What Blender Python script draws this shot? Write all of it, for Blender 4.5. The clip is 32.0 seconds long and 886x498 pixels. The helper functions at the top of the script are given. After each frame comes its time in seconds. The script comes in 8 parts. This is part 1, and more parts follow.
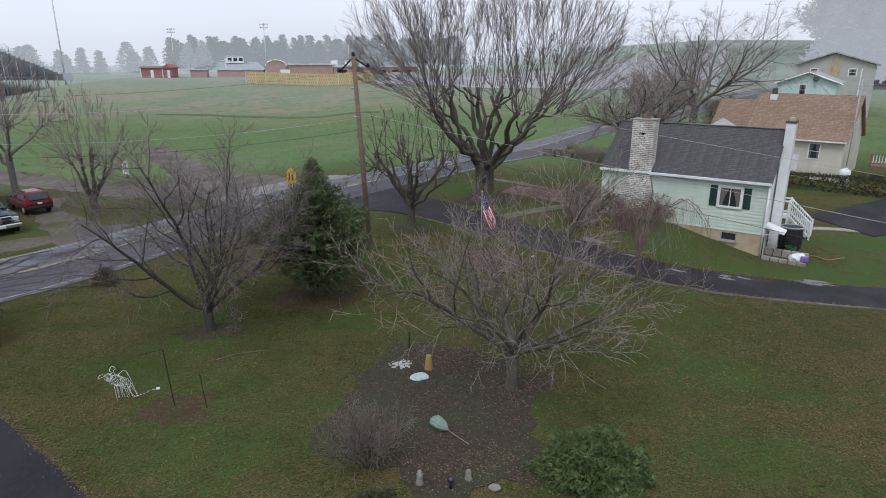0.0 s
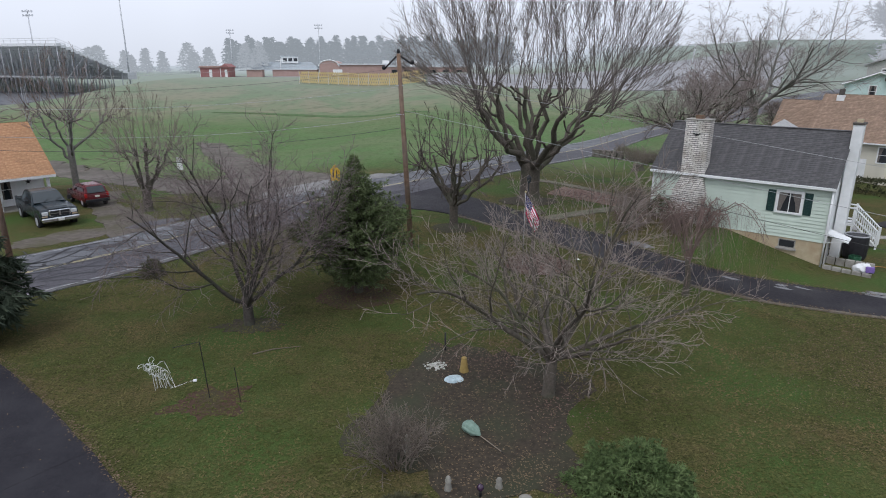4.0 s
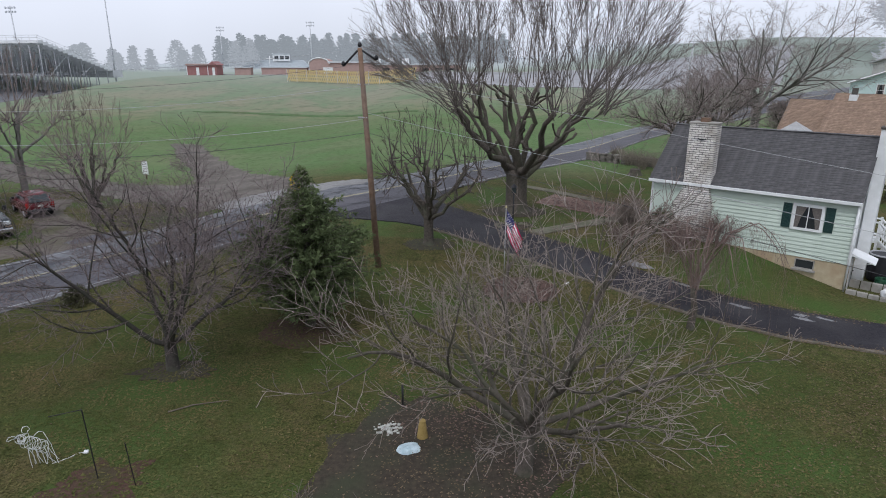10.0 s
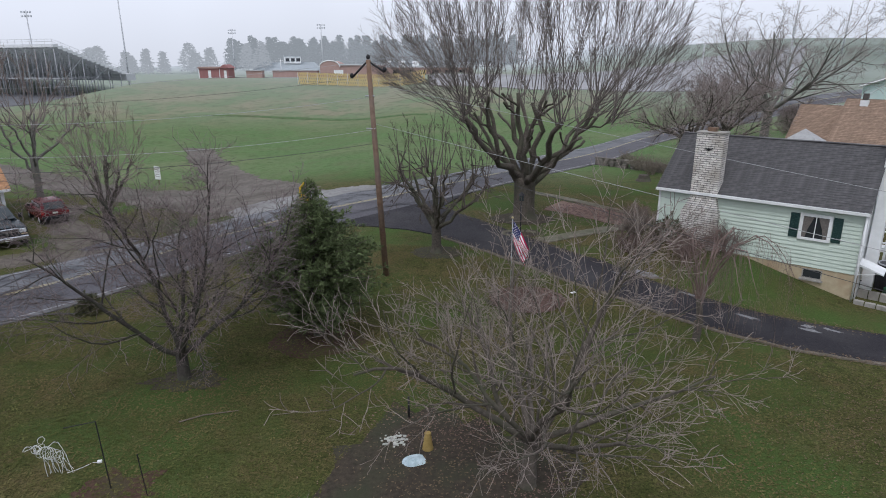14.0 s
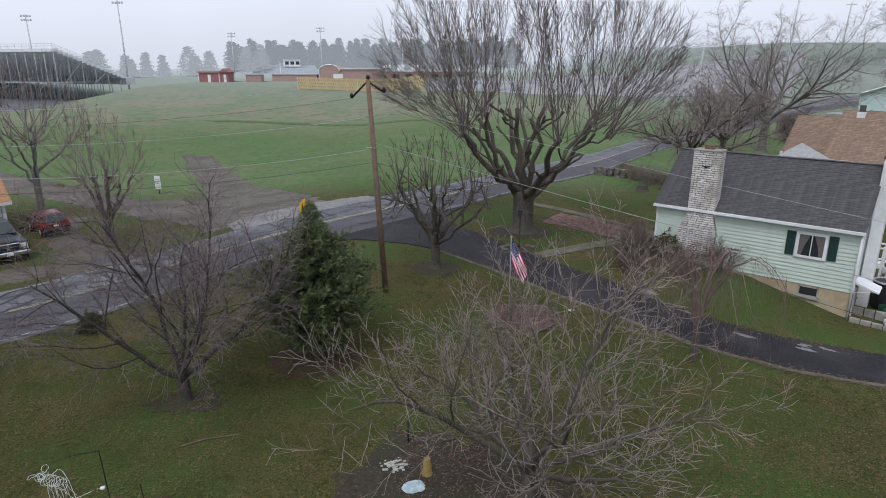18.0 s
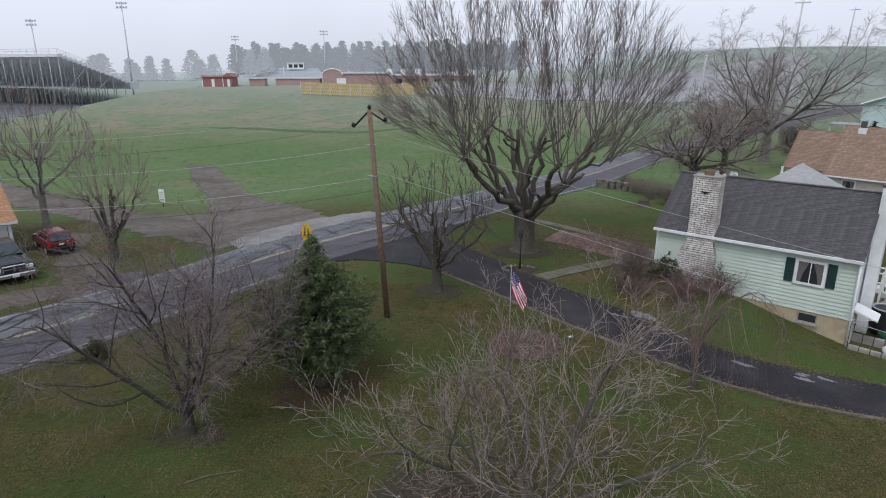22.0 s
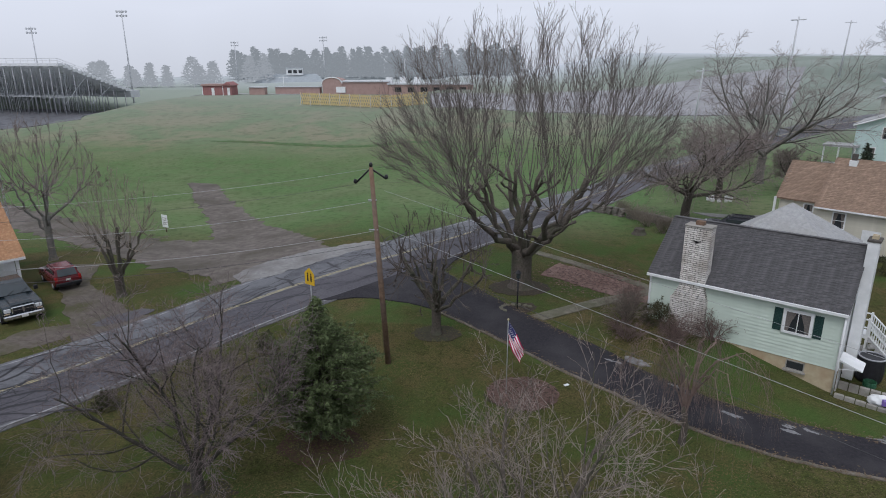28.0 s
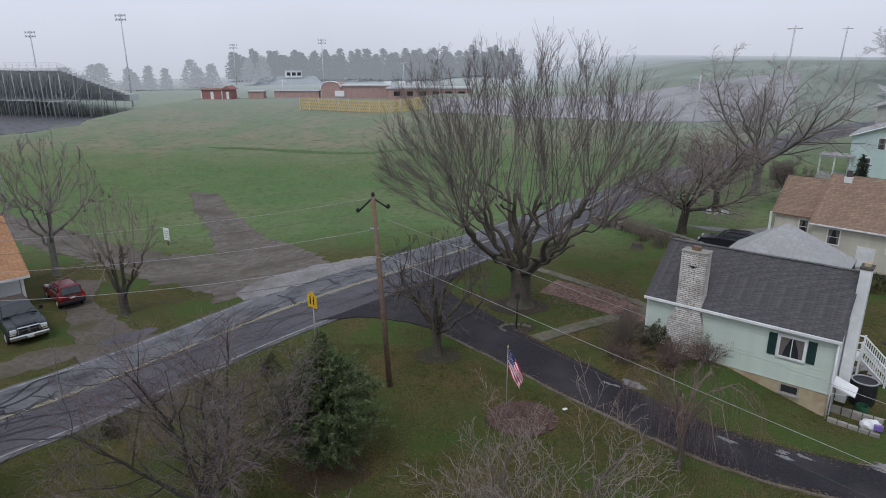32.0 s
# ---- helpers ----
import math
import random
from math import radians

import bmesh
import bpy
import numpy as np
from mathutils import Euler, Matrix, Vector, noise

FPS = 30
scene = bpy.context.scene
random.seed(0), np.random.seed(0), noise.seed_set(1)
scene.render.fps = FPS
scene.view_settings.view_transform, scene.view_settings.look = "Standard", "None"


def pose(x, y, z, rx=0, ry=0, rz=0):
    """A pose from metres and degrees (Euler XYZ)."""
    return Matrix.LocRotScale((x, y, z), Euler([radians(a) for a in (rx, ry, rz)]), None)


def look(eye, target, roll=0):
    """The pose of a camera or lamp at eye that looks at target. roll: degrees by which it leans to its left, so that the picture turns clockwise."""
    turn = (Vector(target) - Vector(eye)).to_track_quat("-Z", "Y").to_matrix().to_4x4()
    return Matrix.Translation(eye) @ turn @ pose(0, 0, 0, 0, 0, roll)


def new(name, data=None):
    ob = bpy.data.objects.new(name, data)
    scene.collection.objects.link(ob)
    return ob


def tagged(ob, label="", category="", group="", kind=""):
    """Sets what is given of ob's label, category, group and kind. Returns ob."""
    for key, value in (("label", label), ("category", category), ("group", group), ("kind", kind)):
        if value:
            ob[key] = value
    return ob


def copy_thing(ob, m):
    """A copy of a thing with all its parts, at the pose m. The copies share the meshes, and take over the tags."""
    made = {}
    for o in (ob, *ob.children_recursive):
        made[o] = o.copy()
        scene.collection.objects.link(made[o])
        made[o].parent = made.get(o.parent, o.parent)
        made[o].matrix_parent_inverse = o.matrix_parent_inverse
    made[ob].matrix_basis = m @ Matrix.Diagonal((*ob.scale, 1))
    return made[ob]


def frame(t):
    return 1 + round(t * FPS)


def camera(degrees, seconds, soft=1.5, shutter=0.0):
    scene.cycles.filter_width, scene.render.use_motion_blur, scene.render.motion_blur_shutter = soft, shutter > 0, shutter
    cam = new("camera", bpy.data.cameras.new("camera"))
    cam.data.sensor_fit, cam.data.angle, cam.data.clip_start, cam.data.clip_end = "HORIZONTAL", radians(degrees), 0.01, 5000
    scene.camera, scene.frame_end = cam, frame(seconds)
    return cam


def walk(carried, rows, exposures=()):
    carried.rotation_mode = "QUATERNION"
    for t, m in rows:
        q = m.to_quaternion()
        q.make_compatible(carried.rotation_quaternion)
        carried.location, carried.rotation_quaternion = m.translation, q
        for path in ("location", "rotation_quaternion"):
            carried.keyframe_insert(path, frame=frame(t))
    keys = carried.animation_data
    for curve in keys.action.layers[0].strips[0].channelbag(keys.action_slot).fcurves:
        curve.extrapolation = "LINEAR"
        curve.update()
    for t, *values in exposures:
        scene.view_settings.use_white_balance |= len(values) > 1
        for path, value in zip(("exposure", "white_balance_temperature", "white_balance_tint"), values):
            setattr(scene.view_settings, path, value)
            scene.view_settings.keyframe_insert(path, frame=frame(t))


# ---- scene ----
cam = camera(71.3, 32.0, soft=1.0)
PATH = [
    (0, (-1.151, -0.404, 10.19), (-1.074, 1.509, 9.611), 0.1),
    (0.5, (-1.205, -0.436, 10.041), (-1.132, 1.477, 9.463), 0.1),
    (1, (-1.189, -0.457, 10.046), (-1.114, 1.456, 9.467), 0.1),
    (1.5, (-1.28, -0.445, 10.031), (-1.315, 1.469, 9.452), 0.2),
    (2, (-1.195, -0.431, 10.005), (-1.26, 1.483, 9.429), 0.2),
    (2.5, (-1.175, -0.427, 9.999), (-1.229, 1.487, 9.423), 0.3),
    (3, (-1.11, -0.36, 10.026), (-1.172, 1.554, 9.451), 0.2),
    (3.5, (-0.979, -0.216, 10.032), (-1.054, 1.698, 9.456), 0.2),
    (5.5, (-0.427, 1.285, 10.002), (-0.502, 3.197, 9.422), 0.1),
    (6, (-0.3, 1.834, 9.959), (-0.366, 3.747, 9.379), 0.2),
    (6.5, (-0.174, 2.301, 9.967), (-0.236, 4.214, 9.385), 0.3),
    (7, (-0.067, 2.541, 9.974), (-0.136, 4.453, 9.392), 0.2),
    (7.5, (-0.008, 2.781, 9.97), (-0.066, 4.693, 9.389), 0.1),
    (8, (0.043, 3.101, 9.973), (0.003, 5.014, 9.39), 0.2),
    (8.5, (0.057, 3.441, 9.959), (0.014, 5.354, 9.375), 0.2),
    (9, (0.1, 3.78, 9.964), (0.046, 5.692, 9.381), 0.2),
    (9.5, (0.129, 4.026, 9.958), (0.068, 5.938, 9.374), 0.2),
    (10, (0.189, 4.149, 9.917), (0.124, 6.061, 9.335), 0.2),
    (10.5, (0.205, 4.207, 9.878), (0.154, 6.12, 9.297), 0.2),
    (11, (0.225, 4.202, 9.889), (0.159, 6.114, 9.309), 0.2),
    (11.5, (0.243, 4.17, 9.939), (0.172, 6.082, 9.359), 0.2),
    (12, (0.226, 4.139, 10.003), (0.139, 6.052, 9.424), 0.1),
    (12.5, (0.241, 4.098, 10.082), (0.149, 6.01, 9.502), 0.1),
    (13, (0.268, 4.059, 10.147), (0.17, 5.97, 9.567), 0.1),
    (13.5, (0.309, 4.039, 10.24), (0.206, 5.951, 9.661), 0.1),
    (14, (0.325, 4.026, 10.367), (0.227, 5.937, 9.787), 0.0),
    (14.5, (0.332, 4.01, 10.472), (0.242, 5.923, 9.894), 0.1),
    (16.5, (0.33, 3.973, 10.895), (0.222, 5.885, 10.317), 0.0),
    (17, (0.296, 3.995, 10.96), (0.182, 5.907, 10.383), 0.1),
    (17.5, (0.305, 4.027, 11.036), (0.195, 5.938, 10.458), 0.1),
    (18, (0.333, 4.038, 11.144), (0.237, 5.951, 10.568), 0.0),
    (18.5, (0.387, 4.144, 11.303), (0.3, 6.056, 10.724), -0.1),
    (19, (0.43, 4.215, 11.398), (0.328, 6.127, 10.819), -0.1),
    (19.5, (0.476, 4.258, 11.517), (0.359, 6.168, 10.938), -0.1),
    (20, (0.512, 4.279, 11.693), (0.386, 6.189, 11.114), -0.2),
    (20.5, (0.498, 4.26, 11.855), (0.38, 6.171, 11.277), -0.1),
    (21, (0.491, 4.261, 12.037), (0.376, 6.172, 11.459), -0.2),
    (21.5, (0.483, 4.206, 12.202), (0.368, 6.118, 11.625), -0.2),
    (22, (0.443, 4.169, 12.391), (0.336, 6.081, 11.815), -0.1),
    (22.5, (0.423, 4.109, 12.573), (0.32, 6.022, 11.999), -0.1),
    (23, (0.416, 4.028, 12.756), (0.297, 5.94, 12.183), 0.0),
    (23.5, (0.427, 3.985, 12.978), (0.307, 5.897, 12.404), -0.1),
    (24, (0.398, 3.88, 13.194), (0.287, 5.792, 12.619), -0.1),
    (24.5, (0.355, 3.837, 13.414), (0.24, 5.749, 12.839), -0.1),
    (26.5, (0.404, 3.945, 14.223), (0.301, 5.858, 13.648), -0.1),
    (27, (0.459, 3.959, 14.452), (0.35, 5.871, 13.876), -0.1),
    (27.5, (0.445, 3.943, 14.666), (0.36, 5.857, 14.089), -0.1),
    (28, (0.453, 3.992, 14.914), (0.349, 5.904, 14.339), -0.1),
    (28.5, (0.498, 4.02, 15.193), (0.397, 5.932, 14.616), -0.1),
    (29, (0.517, 4.105, 15.503), (0.415, 6.017, 14.927), -0.1),
    (29.5, (0.512, 4.137, 15.867), (0.411, 6.049, 15.289), -0.1),
    (30, (0.503, 4.106, 16.149), (0.391, 6.017, 15.571), -0.0),
    (30.5, (0.539, 4.077, 16.328), (0.437, 5.989, 15.75), -0.1),
    (31, (0.488, 4.005, 16.36), (0.37, 5.916, 15.782), -0.1),
    (31.5, (0.458, 3.903, 16.342), (0.342, 5.814, 15.765), -0.1),
    (32, (0.351, 3.859, 16.315), (0.252, 5.771, 15.738), -0.1),
]
EXPOSURES = [(0, 0.24, 6320, 12), (9, 0.21, 6290, 12.5), (16, 0.17, 6320, 13), (24, 0.11, 6320, 13), (32, -0.08, 6300, 13)]
walk(cam, [(t, look(eye, target, roll)) for t, eye, target, roll in PATH], EXPOSURES)

# ---- world, sun ----
world = bpy.data.worlds.new("overcast_sky")
scene.world = world
world.use_nodes = True
wt = world.node_tree
wt.nodes.clear()
w_out = wt.nodes.new("ShaderNodeOutputWorld")
w_bg = wt.nodes.new("ShaderNodeBackground")
w_sky = wt.nodes.new("ShaderNodeTexSky")
w_sky.sky_type = "NISHITA"
w_sky.sun_disc = False
w_sky.sun_elevation = radians(32)
w_sky.sun_rotation = radians(200)
w_sky.dust_density = 6.0
w_bw = wt.nodes.new("ShaderNodeHueSaturation")
w_bw.inputs["Saturation"].default_value = 0.25
w_bw.inputs["Value"].default_value = 0.055
w_mix = wt.nodes.new("ShaderNodeMix")
w_mix.data_type = "RGBA"
w_mix.inputs[0].default_value = 0.9
w_mix.inputs[7].default_value = (0.72, 0.765, 0.845, 1)
wt.links.new(w_sky.outputs[0], w_bw.inputs["Color"])
wt.links.new(w_bw.outputs[0], w_mix.inputs[6])
wt.links.new(w_mix.outputs[2], w_bg.inputs[0])
wt.links.new(w_bg.outputs[0], w_out.inputs[0])
w_bg.inputs[1].default_value = 1.0

sun = new("sun", bpy.data.lights.new("sun", "SUN"))
sun.data.energy = 1.3
sun.data.angle = radians(25)
sun.data.color = (1.0, 0.99, 0.98)
sun.matrix_world = look((0, 0, 60), (14, 34, 0))

# ---- materials ----
def mat(name, c1, c2, scale=6.0, rough=0.85, bump=0.3, metal=0.0, stain=None, stain_scale=0.7, fine=30.0, rnd=0.0, spec=0.3):
    """Two colours mixed by grain, worn by a larger stain, with fine relief."""
    m = bpy.data.materials.new(name)
    m.use_nodes = True
    t = m.node_tree
    b = t.nodes["Principled BSDF"]
    co = t.nodes.new("ShaderNodeTexCoord")
    n1 = t.nodes.new("ShaderNodeTexNoise")
    n1.inputs["Scale"].default_value = scale
    n1.inputs["Detail"].default_value = 6
    n1.inputs["Roughness"].default_value = 0.65
    t.links.new(co.outputs["Object"], n1.inputs["Vector"])
    r1 = t.nodes.new("ShaderNodeValToRGB")
    r1.color_ramp.elements[0].position, r1.color_ramp.elements[1].position = 0.32, 0.68
    r1.color_ramp.elements[0].color, r1.color_ramp.elements[1].color = (*c1, 1), (*c2, 1)
    t.links.new(n1.outputs["Fac"], r1.inputs[0])
    col = r1.outputs[0]
    if stain:
        n2 = t.nodes.new("ShaderNodeTexNoise")
        n2.inputs["Scale"].default_value = stain_scale
        n2.inputs["Detail"].default_value = 4
        t.links.new(co.outputs["Object"], n2.inputs["Vector"])
        r2 = t.nodes.new("ShaderNodeValToRGB")
        r2.color_ramp.elements[0].position, r2.color_ramp.elements[1].position = 0.45, 0.7
        t.links.new(n2.outputs["Fac"], r2.inputs[0])
        mx = t.nodes.new("ShaderNodeMix")
        mx.data_type = "RGBA"
        t.links.new(r2.outputs[0], mx.inputs[0])
        t.links.new(col, mx.inputs[6])
        mx.inputs[7].default_value = (*stain, 1)
        col = mx.outputs[2]
    if rnd:
        oi = t.nodes.new("ShaderNodeObjectInfo")
        gi = t.nodes.new("ShaderNodeNewGeometry")
        ad = t.nodes.new("ShaderNodeMath")
        ad.operation = "ADD"
        t.links.new(oi.outputs["Random"], ad.inputs[0])
        t.links.new(gi.outputs["Random Per Island"], ad.inputs[1])
        mr = t.nodes.new("ShaderNodeMapRange")
        mr.inputs["From Max"].default_value = 2.0
        mr.inputs["To Min"].default_value, mr.inputs["To Max"].default_value = 1 - rnd, 1 + rnd
        t.links.new(ad.outputs[0], mr.inputs["Value"])
        hs = t.nodes.new("ShaderNodeHueSaturation")
        t.links.new(mr.outputs[0], hs.inputs["Value"])
        t.links.new(col, hs.inputs["Color"])
        col = hs.outputs[0]
    t.links.new(col, b.inputs["Base Color"])
    b.inputs["Roughness"].default_value = rough
    b.inputs["Metallic"].default_value = metal
    b.inputs["Specular IOR Level"].default_value = spec
    if bump:
        n3 = t.nodes.new("ShaderNodeTexNoise")
        n3.inputs["Scale"].default_value = fine
        n3.inputs["Detail"].default_value = 4
        t.links.new(co.outputs["Object"], n3.inputs["Vector"])
        bp = t.nodes.new("ShaderNodeBump")
        bp.inputs["Strength"].default_value = bump
        bp.inputs["Distance"].default_value = 0.02
        t.links.new(n3.outputs["Fac"], bp.inputs["Height"])
        t.links.new(bp.outputs[0], b.inputs["Normal"])
    return m


def grass_material():
    m = bpy.data.materials.new("winter_grass")
    m.use_nodes = True
    t = m.node_tree
    b = t.nodes["Principled BSDF"]
    co = t.nodes.new("ShaderNodeTexCoord")

    def noise_ramp(scale, lo, hi, detail=5.0, distort=0.0):
        n = t.nodes.new("ShaderNodeTexNoise")
        n.inputs["Scale"].default_value, n.inputs["Detail"].default_value = scale, detail
        n.inputs["Roughness"].default_value = 0.62
        n.inputs["Distortion"].default_value = distort
        t.links.new(co.outputs["Object"], n.inputs["Vector"])
        r = t.nodes.new("ShaderNodeMapRange")
        r.inputs["From Min"].default_value, r.inputs["From Max"].default_value = lo, hi
        t.links.new(n.outputs["Fac"], r.inputs["Value"])
        return r.outputs[0]

    def mix(fac, a, c):
        x = t.nodes.new("ShaderNodeMix")
        x.data_type = "RGBA"
        t.links.new(fac, x.inputs[0])
        for k, v in ((6, a), (7, c)):
            if isinstance(v, tuple):
                x.inputs[k].default_value = (*v, 1)
            else:
                t.links.new(v, x.inputs[k])
        return x.outputs[2]

    def math_node(op, a, c):
        x = t.nodes.new("ShaderNodeMath")
        x.operation = op
        x.use_clamp = True
        for k, v in ((0, a), (1, c)):
            if isinstance(v, float):
                x.inputs[k].default_value = v
            else:
                t.links.new(v, x.inputs[k])
        return x.outputs[0]

    xyz = t.nodes.new("ShaderNodeSeparateXYZ")
    t.links.new(co.outputs["Object"], xyz.inputs[0])

    def along(axis, lo, hi):
        r = t.nodes.new("ShaderNodeMapRange")
        r.inputs["From Min"].default_value, r.inputs["From Max"].default_value = lo, hi
        t.links.new(xyz.outputs[axis], r.inputs["Value"])
        return r.outputs[0]

    blades = noise_ramp(22.0, 0.36, 0.64, 6)
    lawn = mix(blades, LAWN_A, LAWN_B)
    dry = mix(blades, DRY_A, DRY_B)
    yard = mix(noise_ramp(0.38, 0.42, 0.64, 8, 0.8), lawn, dry)
    yard = mix(noise_ramp(1.1, 0.54, 0.72, 10, 0.4), yard, dry)
    yard = mix(noise_ramp(3.4, 0.50, 0.74, 10), yard, LITTER)
    yard = mix(noise_ramp(2.1, 0.54, 0.72, 9), yard, LAWN_A)
    yard = mix(noise_ramp(12.0, 0.46, 0.70, 7), yard, DEEP)
    yard = mix(noise_ramp(0.17, 0.47, 0.62), yard, mix(blades, LUSH_A, LUSH_B))
    playing = mix(blades, FIELD_A, FIELD_B)
    playing = mix(noise_ramp(0.05, 0.45, 0.65, 6), playing, FIELD_C)
    playing = mix(noise_ramp(0.30, 0.48, 0.64, 9, 0.6), playing, (0.105, 0.138, 0.064))
    playing = mix(noise_ramp(1.6, 0.50, 0.70, 9), playing, (0.056, 0.096, 0.036))
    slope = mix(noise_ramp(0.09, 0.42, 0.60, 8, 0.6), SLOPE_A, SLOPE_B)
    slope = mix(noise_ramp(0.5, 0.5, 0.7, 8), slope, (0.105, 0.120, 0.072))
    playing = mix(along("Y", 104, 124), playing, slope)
    # Haze painted by distance: far grass, then the hill, then fog grey.
    playing = mix(along("Y", 116, 235), playing, FAR_HAZE)
    hill_haze = math_node("MULTIPLY", along("X", 12, 70), along("Y", 92, 135))
    playing = mix(hill_haze, playing, mix(noise_ramp(0.06, 0.4, 0.6, 7), HILL_HAZE_A, HILL_HAZE_B))
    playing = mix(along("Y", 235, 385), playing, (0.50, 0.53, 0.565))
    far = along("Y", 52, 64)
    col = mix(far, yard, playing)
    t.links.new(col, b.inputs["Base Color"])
    b.inputs["Roughness"].default_value = 0.95
    b.inputs["Specular IOR Level"].default_value = 0.1
    bp = t.nodes.new("ShaderNodeBump")
    bp.inputs["Strength"].default_value = 0.4
    bp.inputs["Distance"].default_value = 0.03
    t.links.new(noise_ramp(24.0, 0.2, 0.8, 8), bp.inputs["Height"])
    t.links.new(bp.outputs[0], b.inputs["Normal"])
    return m


LAWN_A, LAWN_B = (0.034, 0.042, 0.012), (0.092, 0.100, 0.032)
DRY_A, DRY_B = (0.062, 0.048, 0.020), (0.150, 0.122, 0.055)
LUSH_A, LUSH_B = (0.030, 0.054, 0.013), (0.072, 0.112, 0.032)
LITTER = (0.110, 0.084, 0.046)
DEEP = (0.022, 0.030, 0.010)
FIELD_A, FIELD_B, FIELD_C = (0.072, 0.128, 0.046), (0.122, 0.192, 0.078), (0.150, 0.172, 0.092)
# Distance haze painted as pale ground; the slope is partly brown grass too.
HILL_HAZE_A, HILL_HAZE_B = (0.20, 0.235, 0.205), (0.26, 0.295, 0.265)
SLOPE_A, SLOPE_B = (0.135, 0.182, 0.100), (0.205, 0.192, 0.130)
FAR_HAZE = (0.265, 0.305, 0.262)

M_GRASS = grass_material()
# Grass colour darkened for the terrace's shade line.
M_BANKSHADE = mat("bank_shade_grass", (0.066, 0.112, 0.050), (0.105, 0.165, 0.076), 1.2, 0.95, 0.5, stain=(0.095, 0.120, 0.062), stain_scale=0.2, fine=9, spec=0.05)
M_BLADE = mat("grass_blades", (0.042, 0.054, 0.015), (0.094, 0.098, 0.036), 0.7, 0.95, 0, rnd=0.6, stain=(0.126, 0.096, 0.048), stain_scale=0.3, spec=0.05)
M_ASPHALT = mat("old_asphalt", (0.098, 0.101, 0.112), (0.162, 0.166, 0.180), 9, 0.7, 0.5, stain=(0.055, 0.056, 0.066), stain_scale=0.6, fine=60, spec=0.3)
M_ASPHALTDARK = mat("purple_grey_asphalt", (0.054, 0.052, 0.062), (0.102, 0.098, 0.112), 7, 0.75, 0.5, stain=(0.098, 0.094, 0.106), stain_scale=0.5, fine=60, spec=0.25)
M_SHOULDER = mat("worn_shoulder", (0.085, 0.084, 0.090), (0.160, 0.158, 0.164), 5, 0.8, 0.5, stain=(0.065, 0.062, 0.058), stain_scale=0.9, fine=60)
M_CRACK = mat("tar_seal", (0.016, 0.016, 0.020), (0.030, 0.030, 0.035), 8, 0.6, 0.2)
M_DRIVE = mat("dark_driveway", (0.019, 0.018, 0.022), (0.036, 0.034, 0.040), 7, 0.8, 0.5, stain=(0.046, 0.044, 0.048), stain_scale=0.45, fine=70, spec=0.15)
M_PATCHY = mat("worn_patch", (0.14, 0.14, 0.148), (0.25, 0.25, 0.26), 6, 0.8, 0.4)
M_FRESH = mat("fresh_blacktop", (0.015, 0.014, 0.019), (0.026, 0.025, 0.031), 9, 0.75, 0.4, stain=(0.032, 0.031, 0.037), fine=80, spec=0.2)
M_YELLOW = mat("yellow_line", (0.33, 0.285, 0.155), (0.46, 0.40, 0.23), 4, 0.7, 0.2, stain=(0.24, 0.225, 0.18), stain_scale=2)
M_DIRT = mat("dirt_track", (0.085, 0.072, 0.063), (0.165, 0.145, 0.130), 1.6, 0.95, 0.6, stain=(0.078, 0.070, 0.055), stain_scale=0.3, fine=18)
M_MUD = mat("muddy_gravel", (0.075, 0.063, 0.053), (0.140, 0.120, 0.104), 3, 0.95, 0.6, stain=(0.068, 0.066, 0.034), stain_scale=0.5, fine=18)
M_EDGELINE = mat("worn_white_line", (0.24, 0.24, 0.25), (0.40, 0.40, 0.41), 5, 0.7, 0.2, stain=(0.15, 0.15, 0.16), stain_scale=1.2)
M_LOT = mat("pale_wet_lot", (0.25, 0.25, 0.26), (0.33, 0.33, 0.34), 0.8, 0.8, 0.2, stain=(0.20, 0.20, 0.21), stain_scale=0.12)
M_GRAVEL = mat("grey_gravel", (0.16, 0.16, 0.16), (0.27, 0.266, 0.26), 4, 0.95, 0.7, stain=(0.14, 0.13, 0.125), stain_scale=0.5, fine=25)
M_MULCH = mat("leaf_mulch", (0.024, 0.021, 0.016), (0.068, 0.053, 0.038), 7, 0.95, 0.8, stain=(0.040, 0.046, 0.026), stain_scale=0.6, fine=22)
M_REDMULCH = mat("needle_litter", (0.044, 0.025, 0.018), (0.090, 0.052, 0.036), 9, 0.95, 0.8, stain=(0.052, 0.048, 0.024), stain_scale=1.2, fine=25)
M_LEAF = mat("fallen_leaf", (0.095, 0.066, 0.040), (0.195, 0.142, 0.092), 3, 0.9, 0, rnd=0.45)
M_PINKLEAF = mat("reddish_leaf", (0.105, 0.062, 0.052), (0.20, 0.135, 0.115), 3, 0.9, 0, rnd=0.6)
M_CONCRETE = mat("concrete", (0.24, 0.23, 0.21), (0.36, 0.35, 0.32), 5, 0.9, 0.4, stain=(0.18, 0.17, 0.15))
M_PAVEWALK = mat("mossy_walk", (0.105, 0.097, 0.073), (0.175, 0.162, 0.128), 4, 0.95, 0.5, stain=(0.08, 0.085, 0.05), stain_scale=0.8)
M_BARK = mat("dark_bark", (0.045, 0.038, 0.032), (0.105, 0.091, 0.076), 9, 0.95, 0.8, stain=(0.075, 0.080, 0.055), stain_scale=1.2, fine=20)
M_BARK_MAPLE = mat("maple_bark", (0.060, 0.051, 0.043), (0.132, 0.114, 0.096), 9, 0.95, 0.8, stain=(0.064, 0.066, 0.044), stain_scale=1.0, fine=20)
